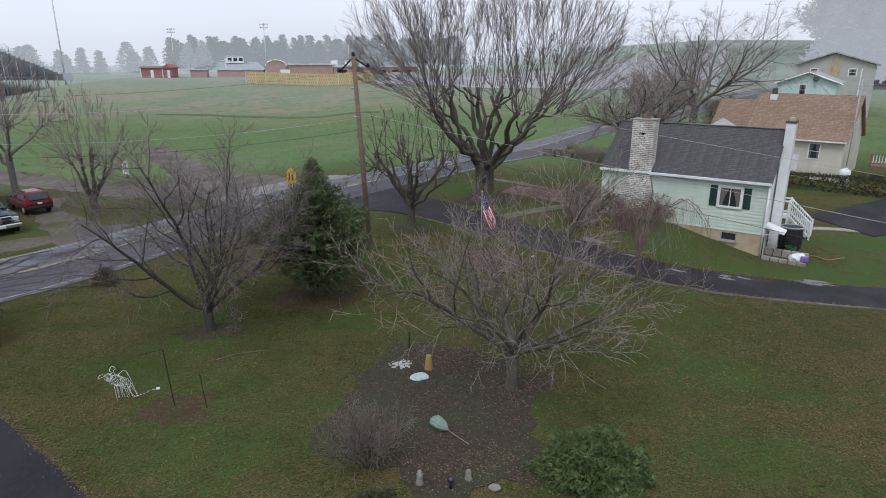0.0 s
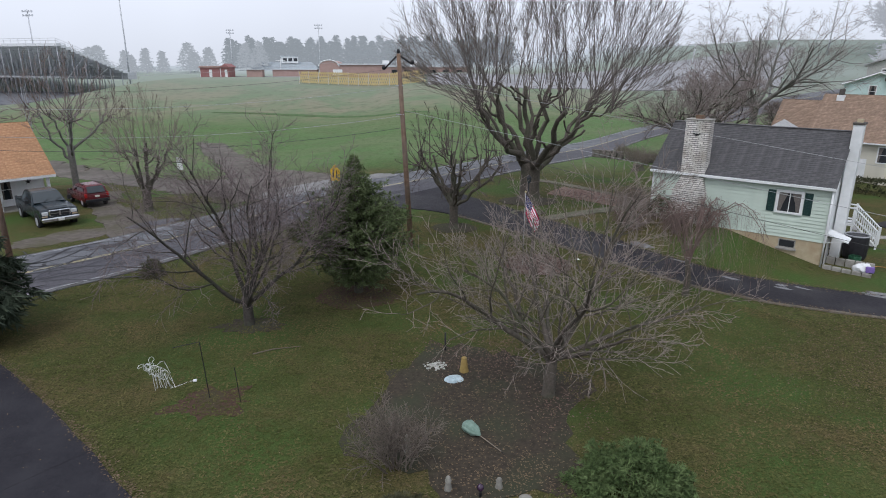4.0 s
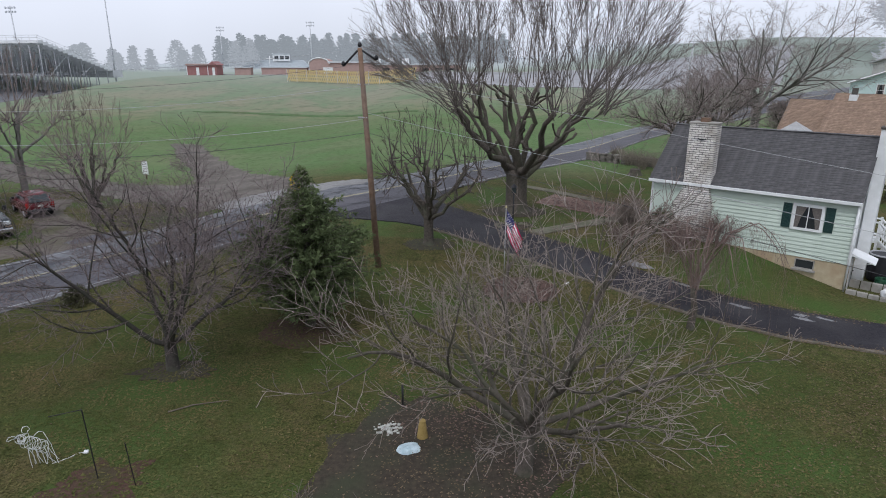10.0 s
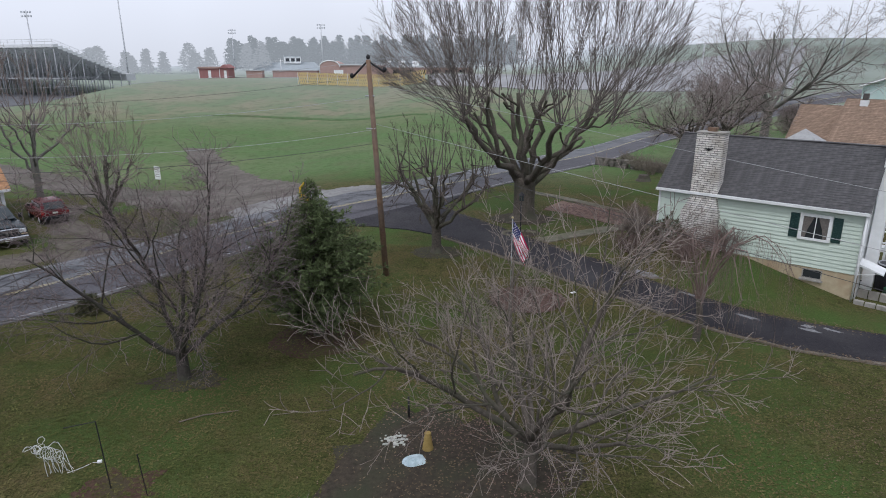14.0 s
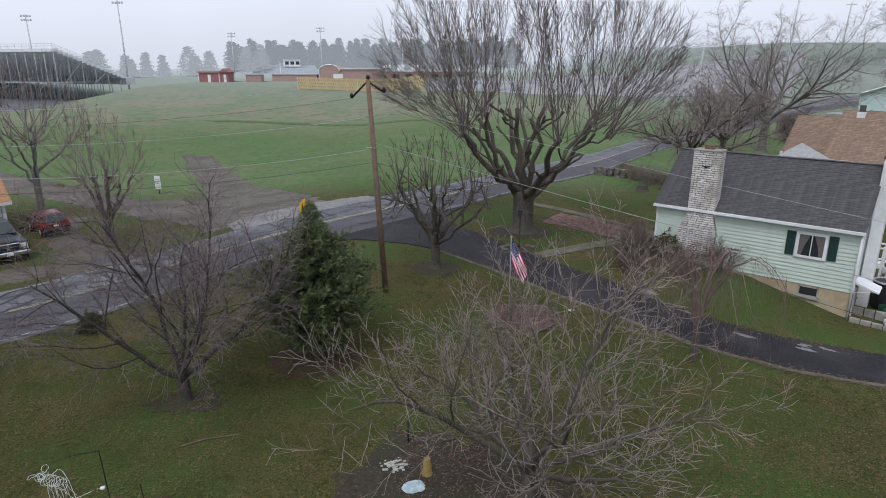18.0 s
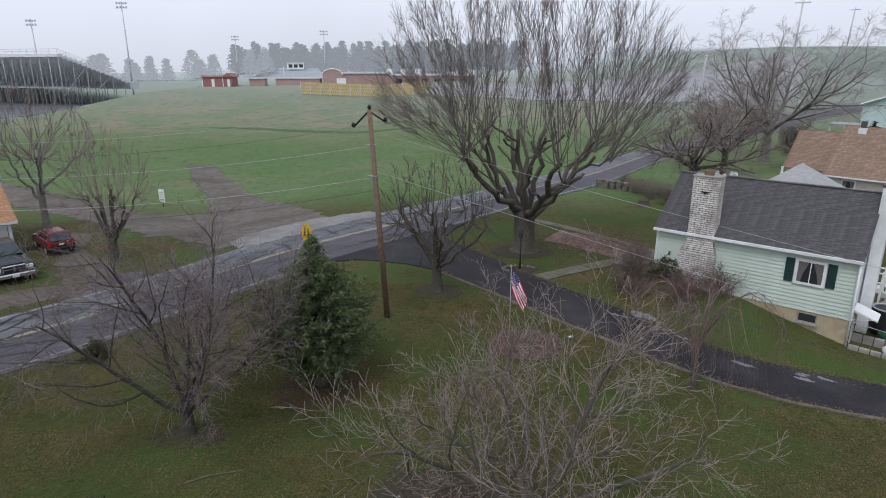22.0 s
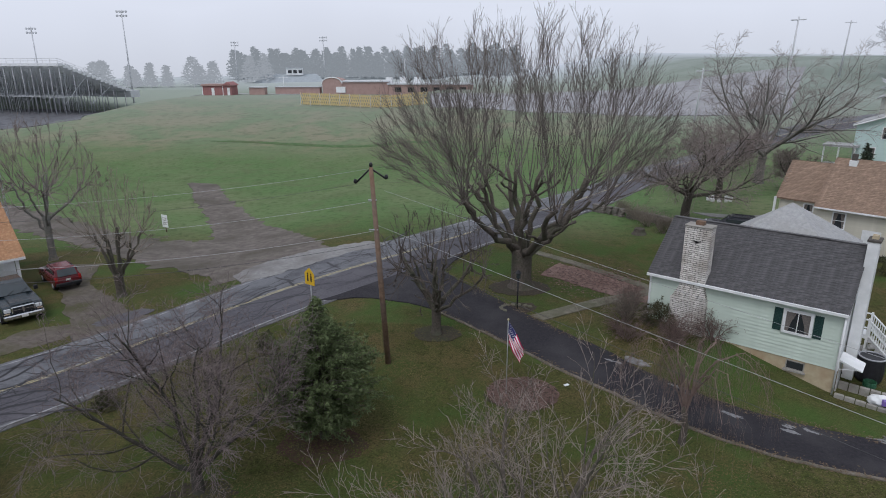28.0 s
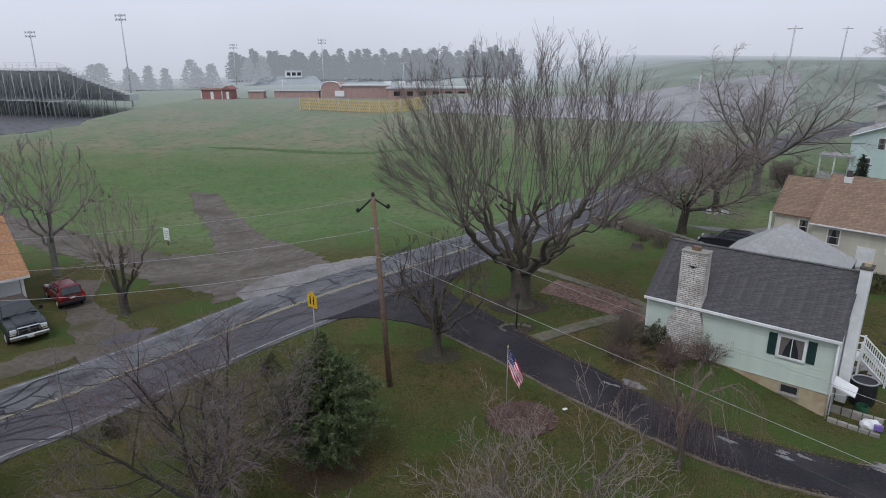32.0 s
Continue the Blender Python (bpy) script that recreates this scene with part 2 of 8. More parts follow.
M_BARK_BLACK = mat("blackish_bark", (0.034, 0.030, 0.027), (0.080, 0.071, 0.063), 9, 0.95, 0.8, stain=(0.050, 0.054, 0.038), stain_scale=1.4, fine=20)
M_TWIG_PURPLE = mat("purplish_twig", (0.130, 0.103, 0.103), (0.245, 0.198, 0.196), 3, 0.9, 0, rnd=0.3)
M_TWIG = mat("grey_twig", (0.105, 0.086, 0.072), (0.185, 0.155, 0.132), 3, 0.9, 0, rnd=0.3)
M_TWIG_MAPLE = mat("maple_twig", (0.098, 0.083, 0.076), (0.180, 0.155, 0.142), 3, 0.9, 0, rnd=0.3)
M_TWIG_DARK = mat("dark_twig", (0.075, 0.062, 0.055), (0.140, 0.118, 0.104), 3, 0.9, 0, rnd=0.3)
M_TWIG_TAN = mat("tan_twig", (0.165, 0.140, 0.112), (0.275, 0.240, 0.198), 3, 0.9, 0, rnd=0.3)
M_TWIG_BROWN = mat("brown_twig", (0.165, 0.134, 0.124), (0.265, 0.222, 0.206), 3, 0.9, 0, rnd=0.25)
M_LANEEDGE = mat("dry_lane_edge", (0.115, 0.100, 0.078), (0.215, 0.190, 0.160), 5, 0.95, 0.5, stain=(0.07, 0.068, 0.045), stain_scale=1.1)
# Bark and twigs of mid-distance trees, paled to put haze into the colour.
M_BARK_HAZED = mat("hazed_bark", (0.115, 0.108, 0.100), (0.200, 0.188, 0.174), 6, 0.95, 0.5, stain=(0.13, 0.135, 0.115), stain_scale=1.0)
M_TWIG_HAZED = mat("hazed_twig", (0.200, 0.172, 0.158), (0.300, 0.265, 0.246), 3, 0.9, 0, rnd=0.25)
M_TWIG_RED = mat("reddish_twig", (0.110, 0.076, 0.068), (0.205, 0.150, 0.134), 3, 0.9, 0, rnd=0.3)
M_TWIG_PALE = mat("pale_lichen_twig", (0.130, 0.104, 0.094), (0.330, 0.280, 0.252), 3, 0.9, 0, rnd=0.45)
M_CEDAR = mat("cedar_foliage", (0.090, 0.126, 0.056), (0.175, 0.215, 0.104), 2, 0.95, 0, rnd=0.35, spec=0.1)
M_SPRUCE = mat("spruce_foliage", (0.026, 0.038, 0.026), (0.065, 0.084, 0.055), 2, 0.9, 0, rnd=0.4)
M_SHRUB = mat("shrub_foliage", (0.055, 0.098, 0.030), (0.155, 0.215, 0.085), 2, 0.85, 0, rnd=0.5)
M_SHRUBDRY = mat("dull_shrub_foliage", (0.050, 0.055, 0.030), (0.115, 0.110, 0.060), 2, 0.9, 0, rnd=0.4)
M_HEDGE = mat("hedge_foliage", (0.030, 0.036, 0.018), (0.075, 0.075, 0.040), 2, 0.9, 0, rnd=0.4)
M_SIDING = mat("pale_mint_siding", (0.47, 0.55, 0.485), (0.53, 0.61, 0.54), 1.5, 0.6, 0.1, stain=(0.46, 0.535, 0.47), stain_scale=0.5, rnd=0.03)
M_WHITE = mat("white_paint", (0.66, 0.68, 0.69), (0.78, 0.79, 0.80), 3, 0.55, 0.1, stain=(0.60, 0.62, 0.62), stain_scale=0.8)
M_CREAM = mat("cream_siding", (0.52, 0.50, 0.42), (0.60, 0.575, 0.49), 1.5, 0.7, 0.1, stain=(0.47, 0.45, 0.38), rnd=0.03)
M_TEAL = mat("pale_teal_siding", (0.47, 0.60, 0.585), (0.53, 0.655, 0.64), 1.5, 0.7, 0.1, rnd=0.03)
M_GREYSIDE = mat("grey_siding", (0.34, 0.34, 0.33), (0.42, 0.42, 0.40), 1.5, 0.8, 0.1, rnd=0.04)
M_FOUND = mat("tan_foundation", (0.36, 0.30, 0.20), (0.47, 0.40, 0.28), 2.5, 0.9, 0.4, stain=(0.34, 0.235, 0.15), stain_scale=0.8)
M_ROOF = mat("dark_shingle", (0.046, 0.045, 0.048), (0.104, 0.102, 0.106), 4, 0.9, 0.6, stain=(0.165, 0.165, 0.170), stain_scale=0.42, fine=26, rnd=0.10)
M_ROOFBROWN = mat("brown_shingle", (0.140, 0.098, 0.074), (0.310, 0.220, 0.162), 5, 0.9, 0.5, stain=(0.27, 0.185, 0.13), stain_scale=0.8, fine=26, rnd=0.22)
M_ROOFORANGE = mat("orange_shingle", (0.26, 0.135, 0.070), (0.42, 0.245, 0.140), 5, 0.9, 0.5, stain=(0.30, 0.20, 0.13), stain_scale=0.8, fine=26, rnd=0.22)
M_ROOFGREY = mat("pale_grey_shingle", (0.28, 0.285, 0.29), (0.40, 0.405, 0.41), 5, 0.9, 0.4, stain=(0.30, 0.30, 0.29), fine=26, rnd=0.08)
M_BRICKW = mat("whitewashed_brick", (0.46, 0.44, 0.41), (0.74, 0.72, 0.69), 5, 0.9, 0.4, stain=(0.36, 0.325, 0.29), stain_scale=1.4, rnd=0.22)
M_MORTAR = mat("dark_mortar", (0.060, 0.055, 0.050), (0.11, 0.10, 0.092), 9, 0.95, 0.4)
M_SHUTTER = mat("dark_green_shutter", (0.012, 0.038, 0.036), (0.024, 0.058, 0.054), 4, 0.5, 0.1)
M_GLASS = mat("window_glass", (0.020, 0.023, 0.028), (0.034, 0.038, 0.044), 1, 0.06, 0, spec=0.6)
M_CURTAIN = mat("lace_curtain", (0.10, 0.09, 0.085), (0.17, 0.15, 0.14), 14, 0.9, 0.3)
M_POLE = mat("utility_pole_wood", (0.130, 0.080, 0.054), (0.225, 0.148, 0.105), 5, 0.9, 0.5, stain=(0.14, 0.115, 0.10), fine=30)
M_WIRE = mat("dark_cable", (0.05, 0.05, 0.052), (0.075, 0.075, 0.08), 3, 0.6, 0)
M_WIREPALE = mat("bright_cable", (0.30, 0.31, 0.32), (0.42, 0.43, 0.44), 3, 0.5, 0, metal=0.2)
M_BLACK = mat("black_plastic", (0.010, 0.010, 0.012), (0.024, 0.024, 0.028), 6, 0.5, 0.1)
M_TYRE = mat("tyre_rubber", (0.012, 0.012, 0.013), (0.022, 0.022, 0.023), 9, 0.85, 0.3)
M_CHROME = mat("chrome", (0.52, 0.53, 0.55), (0.66, 0.67, 0.69), 3, 0.22, 0, metal=1.0)
M_STEEL = mat("galvanised_steel", (0.30, 0.31, 0.33), (0.42, 0.43, 0.45), 2, 0.6, 0.1, metal=0.2)
M_TRUCK = mat("dark_blue_car_paint", (0.010, 0.018, 0.024), (0.016, 0.027, 0.034), 1, 0.25, 0, spec=0.7)
M_REDCAR = mat("dark_red_car_paint", (0.090, 0.006, 0.011), (0.125, 0.010, 0.015), 1, 0.25, 0, spec=0.7)
M_BLACKCAR = mat("black_car_paint", (0.010, 0.012, 0.018), (0.016, 0.019, 0.026), 1, 0.22, 0, spec=0.7)
M_CARGLASS = mat("car_glass", (0.030, 0.040, 0.045), (0.045, 0.055, 0.062), 1, 0.08, 0, spec=0.7)
M_REDLENS = mat("red_lens", (0.30, 0.010, 0.010), (0.36, 0.018, 0.016), 3, 0.25, 0)
M_CLEAR = mat("headlight_lens", (0.50, 0.52, 0.54), (0.62, 0.64, 0.66), 3, 0.15, 0, spec=0.6)
M_PLATE = mat("number_plate", (0.55, 0.55, 0.52), (0.66, 0.66, 0.62), 20, 0.5, 0)

# ---- building helpers ----
def part(name, bm, material, parent=None, label=""):
    me = bpy.data.meshes.new(name)
    bm.to_mesh(me)
    bm.free()
    me.materials.append(material)
    ob = new(name, me)
    ob.parent = parent
    return tagged(ob, label)


def mesh_part(name, verts, faces, material, parent=None, label="", smooth=False):
    me = bpy.data.meshes.new(name)
    me.from_pydata([tuple(v) for v in verts], [], faces)
    me.materials.append(material)
    if smooth:
        me.polygons.foreach_set("use_smooth", [True] * len(me.polygons))
    ob = new(name, me)
    ob.parent = parent
    return tagged(ob, label)


def thing(name, label, category, m, group="", kind=""):
    e = new(name)
    e.empty_display_size = 0.2
    e.matrix_world = m
    return tagged(e, label, category, group, kind)


def box(bm, x0, y0, z0, x1, y1, z1, m=None, bevel=0.0):
    """A box between two corners, turned by m."""
    vs = bmesh.ops.create_cube(bm, size=1)["verts"]
    for v in vs:
        p = Vector(((x0 + x1) / 2 + v.co.x * (x1 - x0), (y0 + y1) / 2 + v.co.y * (y1 - y0), (z0 + z1) / 2 + v.co.z * (z1 - z0)))
        v.co = m @ p if m else p
    if bevel:
        es = list({e for v in vs for e in v.link_edges})
        bmesh.ops.bevel(bm, geom=es, offset=bevel, segments=1, affect="EDGES")
    return bm


def boxes(*rows, bevel=0.0, m=None):
    bm = bmesh.new()
    for r in rows:
        box(bm, *r, m=m, bevel=bevel)
    return bm


def prism(bm, outline, y0, y1, m=None):
    """An outline in x and z, drawn out from y0 to y1."""
    a = [bm.verts.new(m @ Vector((x, y0, z)) if m else (x, y0, z)) for x, z in outline]
    b = [bm.verts.new(m @ Vector((x, y1, z)) if m else (x, y1, z)) for x, z in outline]
    n = len(outline)
    bm.faces.new(a)
    bm.faces.new(b[::-1])
    for i in range(n):
        bm.faces.new((a[(i + 1) % n], a[i], b[i], b[(i + 1) % n]))
    bmesh.ops.recalc_face_normals(bm, faces=bm.faces)
    return bm


def tube_mesh(points, radii, sides):
    """Rings along points: vertices and faces of a closed tube."""
    P = np.asarray(points, float)
    n = len(P)
    T = np.gradient(P, axis=0)
    T /= np.linalg.norm(T, axis=1)[:, None] + 1e-9
    ref = np.array([0.0, 0.0, 1.0]) if abs(T[0, 2]) < 0.9 else np.array([1.0, 0.0, 0.0])
    U = np.cross(T, ref)
    U /= np.linalg.norm(U, axis=1)[:, None] + 1e-9
    W = np.cross(T, U)
    a = np.arange(sides) * 2 * math.pi / sides
    R = np.asarray(radii, float)[:, None, None]
    V = P[:, None, :] + R * (np.cos(a)[None, :, None] * U[:, None, :] + np.sin(a)[None, :, None] * W[:, None, :])
    F = []
    for i in range(n - 1):
        for j in range(sides):
            k = (j + 1) % sides
            F.append((i * sides + j, i * sides + k, (i + 1) * sides + k, (i + 1) * sides + j))
    F.append(tuple(range(sides))[::-1])
    F.append(tuple((n - 1) * sides + j for j in range(sides)))
    return V.reshape(-1, 3), F


def rod(name, p, q, r, material, parent=None, sides=8, r2=None, label=""):
    V, F = tube_mesh([p, q], [r, r2 if r2 else r], sides)
    return mesh_part(name, V, F, material, parent, label, smooth=sides > 5)


def sm(a, b, v):
    t = min(1.0, max(0.0, (v - a) / (b - a)))
    return t * t * (3 - 2 * t)


def bank(x, y):
    """The lawn that climbs to the front wall of the mint house."""
    u, v = -0.798 * (x - 16.98) + 0.603 * (y - 30.33), -0.603 * (x - 16.98) - 0.798 * (y - 30.33)
    return 1.0 * min(1.0, max(0.0, u / 4.6)) * (1 - sm(9.2, 12.0, u)) * (1 - sm(0.2, 4.0, v)) * sm(-5.0, -2.5, v)


def gz(x, y):
    """Height of the ground."""
    return (0.85 * sm(22, 37, y) * sm(-22, -8, x) * (1 - 0.5 * sm(6, 16, x)) - 0.9 * sm(45, 62, y) * sm(-8, -28, x)
            + 6.4 * sm(95, 185, y) * (1 - 0.82 * sm(-86, -114, x) * (1 - sm(205, 235, y))) + 1.0 * sm(35, 60, y) * sm(8, 25, x) + 9 * sm(70, 200, y) * sm(25, 90, x) + 12 * sm(240, 620, y)
            + bank(x, y))


def at_ground(x, y, rz=0.0, dz=0.0):
    return pose(x, y, gz(x, y) + dz, 0, 0, rz)


# ---- ground, road, drives ----
def spaced(lo, a, b, hi, step, grow=1.12):
    """Even steps from a to b, ever wider ones outside."""
    mid = list(np.arange(a, b + step / 2, step))
    s, v, left = step, a, []
    while v > lo:
        s *= grow
        v -= s
        left.append(v)
    s, v, right = step, mid[-1], []
    while v < hi:
        s *= grow
        v += s
        right.append(v)
    return left[::-1] + mid + right


def build_ground():
    xs, ys = spaced(-900, -45, 45, 900, 0.75), spaced(-300, 4, 75, 1500, 0.75, 1.06)
    V = [(x, y, gz(x, y) + (0.02 * noise.noise((x * 0.7, y * 0.7, 0)) if 5 < y < 60 else 0)) for y in ys for x in xs]
    n = len(xs)
    F = [(j * n + i, j * n + i + 1, (j + 1) * n + i + 1, (j + 1) * n + i) for j in range(len(ys) - 1) for i in range(n - 1)]
    return tagged(mesh_part("ground", V, F, M_GRASS, smooth=True), "patchy winter lawn and playing field, green and brown grass paled by painted haze far off", "ground", kind="structure")


build_ground()


def resample(poly, step):
    out = []
    for a, b in zip(poly, poly[1:]):
        n = max(1, int(math.dist(a, b) / step))
        out += [tuple(a[k] + (b[k] - a[k]) * i / n for k in range(2)) for i in range(n)]
    return out + [tuple(poly[-1])]


def rounded(poly, times=2):
    for _ in range(times):
        out = [poly[0]]
        for a, b in zip(poly, poly[1:]):
            out += [tuple(a[k] * 0.75 + b[k] * 0.25 for k in range(2)), tuple(a[k] * 0.25 + b[k] * 0.75 for k in range(2))]
        poly = out + [poly[-1]]
    return poly


def strip(name, left, right, lift, material, label="", category="", n=None, across=10, ragged=0.0, thick=0.12, parent=None):
    """A sheet draped on the ground between two lines, with a skirt down to below the ground."""
    left, right = rounded(left), rounded(right)

    def even(line, n):
        line = resample(line, 0.2)
        return [line[round(i * (len(line) - 1) / (n - 1))] for i in range(n)]
    n = n or max(8, int(sum(math.dist(a, b) for a, b in zip(left, left[1:])) / 0.8))
    L, R = even(left, n), even(right, n)
    V, F = [], []
    for i in range(n):
        for j in range(across + 1):
            t = j / across
            x, y = L[i][0] + (R[i][0] - L[i][0]) * t, L[i][1] + (R[i][1] - L[i][1]) * t
            if ragged and j in (0, across):
                dx, dy = (ragged * (0.8 * noise.noise((x * 0.9, y * 0.9, q)) + 0.5 * noise.noise((x * 3.1, y * 3.1, q))) for q in (3, 9))
                x, y = x + dx, y + dy
            V.append((x, y, gz(x, y) + lift))
    w = across + 1
    for i in range(n - 1):
        for j in range(across):
            F.append((i * w + j, i * w + j + 1, (i + 1) * w + j + 1, (i + 1) * w + j))
    base = len(V)
    edge = [i * w for i in range(n)] + [(n - 1) * w + j for j in range(1, w)] + [i * w + across for i in range(n - 2, -1, -1)] + [j for j in range(across - 1, 0, -1)]
    for e in edge:
        V.append((V[e][0], V[e][1], V[e][2] - thick))
    for k in range(len(edge)):
        q = (k + 1) % len(edge)
        F.append((edge[k], edge[q], base + q, base + k))
    ob = mesh_part(name, V, F, material, parent, label)
    if category:
        tagged(ob, label, category, kind="structure")
    return ob


def blob(name, cx, cy, rx, ry, rot, lift, material, label="", category="", rag=0.18, seed=0, parent=None, rings=5, seg=48):
    """A low bed with a ragged outline, draped on the ground."""
    c, s = math.cos(radians(rot)), math.sin(radians(rot))
    V, F = [(cx, cy, gz(cx, cy) + lift)], []
    for k in range(1, rings + 2):
        for j in range(seg):
            a = 2 * math.pi * j / seg
            q = 1 + rag * noise.noise((math.cos(a) * 2, math.sin(a) * 2, seed * 7.3)) + 0.5 * rag * noise.noise((math.cos(a) * 6, math.sin(a) * 6, seed * 3.1))
            f = min(k, rings) / rings * q
            u, v = rx * f * math.cos(a), ry * f * math.sin(a)
            x, y = cx + c * u - s * v, cy + s * u + c * v
            V.append((x, y, gz(x, y) + (lift * (1 - 0.3 * (k / rings) ** 3) if k <= rings else -0.1)))
    for j in range(seg):
        F.append((0, 1 + j, 1 + (j + 1) % seg))
    for k in range(rings):
        for j in range(seg):
            a, b = 1 + k * seg + j, 1 + k * seg + (j + 1) % seg
            F.append((a, a + seg, b + seg, b))
    ob = mesh_part(name, V, F, material, parent, label)
    if category:
        tagged(ob, label, category, kind="structure")
    return ob


NEAR_EDGE = [(-95, -75), (-55, -20), (-33, 9), (-19.6, 25.6), (-13.0, 33.5), (-6.8, 40.9), (0, 50.2), (9, 61.3), (13.4, 66.6), (23, 79.2), (36, 94.5), (52, 110), (66, 117), (100, 119), (160, 121)]
FAR_EDGE = [(-101, -70), (-60.5, -15.5), (-38.8, 13.5), (-24.3, 31.2), (-21.9, 34.4), (-19.2, 38.2), (-15.7, 43.3), (-12.6, 46.7), (-7.5, 51.8), (-1.7, 58.4), (3.6, 64.9), (10.5, 74.2), (19, 84.2), (32, 99), (48, 115), (64, 123.5), (100, 127), (160, 130)]


def between(t):
    a, b = resample(rounded(NEAR_EDGE), 0.5), resample(rounded(FAR_EDGE), 0.5)
    n = 240
    return [tuple(a[round(i * (len(a) - 1) / (n - 1))][k] * (1 - t) + b[round(i * (len(b) - 1) / (n - 1))][k] * t for k in range(2)) for i in range(n)]


road = strip("road", NEAR_EDGE, FAR_EDGE, 0.045, M_ASPHALT, "cracked grey asphalt two-lane road with wet patches", "road", ragged=0.12)
strip("shoulder", between(0.0), between(0.045), 0.051, M_SHOULDER, "", parent=road, across=3, ragged=0.15, thick=0.03)
strip("lane_surface", between(0.06), between(0.50), 0.0485, M_ASPHALTDARK, "darker patched near lane", parent=road, across=4, ragged=0.3, thick=0.02)
for t0 in (0.522, 0.545):
    strip("centre_line", between(t0), between(t0 + 0.011), 0.052, M_YELLOW, "faded yellow paint line", parent=road, across=1, thick=0.01)
strip("edge_line", between(0.048), between(0.060), 0.052, M_EDGELINE, "worn white edge line", parent=road, across=1, thick=0.01)
strip("edge_line", between(0.955), between(0.966), 0.052, M_EDGELINE, "worn white edge line", parent=road, across=1, thick=0.01)

DRIVE_LOW = [(-9.0, 39.2), (-6.0, 40.0), (-3.7, 39.3), (-1.5, 37.7), (0.8, 35.3), (2.5, 33.6), (4.8, 31.3), (7.2, 29.2), (9.3, 27.4), (11.3, 26.1), (13.4, 25.1), (16, 24.3), (22, 22.6), (34, 20)]
DRIVE_UP = [(-1.9, 48.2), (-1.8, 45.8), (-0.9, 43.5), (0.8, 41.6), (2.5, 39.2), (3.8, 37.2), (5.5, 35.1), (8.0, 32.5), (10.1, 30.3), (12.4, 28.7), (14.3, 27.8), (17.5, 26.6), (23, 25.4), (34, 23)]
drive = strip("lane", DRIVE_LOW, DRIVE_UP, 0.058, M_DRIVE, "dark asphalt lane curving past the mint house", "lane", n=90, across=6, ragged=0.22)
strip("pavement_apron", [(-9.5, 39.0), (-6, 42.0), (-2.0, 47.4), (0.2, 50.3)], [(-9.0, 39.3), (-6.0, 40.0), (-2.6, 42), (-1.2, 47.4)], 0.062, M_DRIVE, "dark asphalt junction apron", "pavement", n=20, ragged=0.1)
BLACK_EDGE = [(-24, 23.6), (-17.9, 19.4), (-15.5, 17.7), (-12.6, 15.4), (-10.6, 13.7), (-8.7, 12.1), (-5.5, 9.4), (-1, 5), (3, 0)]
black_drive = strip("driveway", BLACK_EDGE, [(-34, 14), (-26, 9), (-22, 6), (-19, 3), (-16, 1), (-14, -1), (-11, -4), (-7, -9), (-4, -14)], 0.05, M_FRESH, "smooth black asphalt driveway with leaf-strewn edge", "driveway", n=60, across=8, ragged=0.08)
strip("gravel_shoulder", [(-15.6, 43.4), (-13.6, 44.9), (-11.7, 46.5), (-9.6, 48.9), (-6.8, 51.6)], [(-16.9, 45.0), (-16.0, 47.6), (-13.6, 49.9), (-10.6, 51.4), (-7.6, 52.8)], 0.06, M_GRAVEL, "pale grey gravel beside the road", "gravel", n=70, ragged=0.6, across=6)
track = strip("dirt_track", [(-39.5, 87), (-34.4, 77.2), (-29.4, 68.8), (-25.6, 62.0), (-23.6, 57.4), (-22.6, 52), (-19.6, 46), (-17.6, 43.2)], [(-35.0, 86.0), (-29.0, 75.2), (-24.0, 67.9), (-20.6, 63.2), (-17.0, 59.2), (-13.6, 54.9), (-11.4, 51.4), (-10.4, 49.6)], 0.03, M_DIRT, "worn brown dirt track into the field", "dirt track", n=220, across=12, ragged=0.8)
strip("dirt_track", [(-20.0, 57.6), (-24.6, 57.0), (-29.8, 57.8), (-37.8, 62.6), (-46, 67.8), (-60, 75.6), (-95, 92)], [(-18.4, 45.0), (-22.0, 47.0), (-25.0, 48.3), (-30.6, 52.2), (-40, 58.6), (-56, 66), (-95, 82)], 0.026, M_DIRT, "brown dirt track across the grass", "dirt track", n=240, across=8, ragged=1.2)
strip("dirt_drive", [(-21.9, 34.2), (-23.4, 36.6), (-26.5, 40.2), (-29.6, 44.4), (-31.8, 48)], [(-19.2, 38.2), (-20.6, 38.6), (-24.0, 41.4), (-27.2, 44.0), (-28.6, 48.6)], 0.035, M_MUD, "muddy gravel driveway beneath parked vehicles", "driveway", n=30, across=8, ragged=0.5)
blob("blacktop_patch", -21.0, 38.0, 1.7, 0.8, 48, 0.05, M_ASPHALTDARK, "dark asphalt patch at the mouth of the dirt drive", "pavement", seed=4)
strip("walk", [(3.7, 37.5), (8.3, 40.6), (12.6, 43.4)], [(4.4, 36.8), (8.8, 39.8), (13.0, 42.6)], 0.055, M_PAVEWALK, "narrow old concrete garden walk", "walk", n=24, across=2, ragged=0.05)
strip("walk", [(4.3, 50.4), (7.2, 47.7), (12.0, 42.6)], [(4.9, 50.9), (7.8, 48.2), (12.6, 43.2)], 0.05, M_PAVEWALK, "narrow mossy concrete walk in the lawn", "walk", n=24, across=2, ragged=0.05)
strip("leaf_bed", [(5.0, 45.0), (8.0, 42.2), (11.0, 40.2)], [(6.6, 47.6), (9.6, 45.2), (12.0, 42.4)], 0.035, M_PINKLEAF, "bed of reddish fallen leaves beside the walk", "leaf bed", n=24, across=5, ragged=0.4)
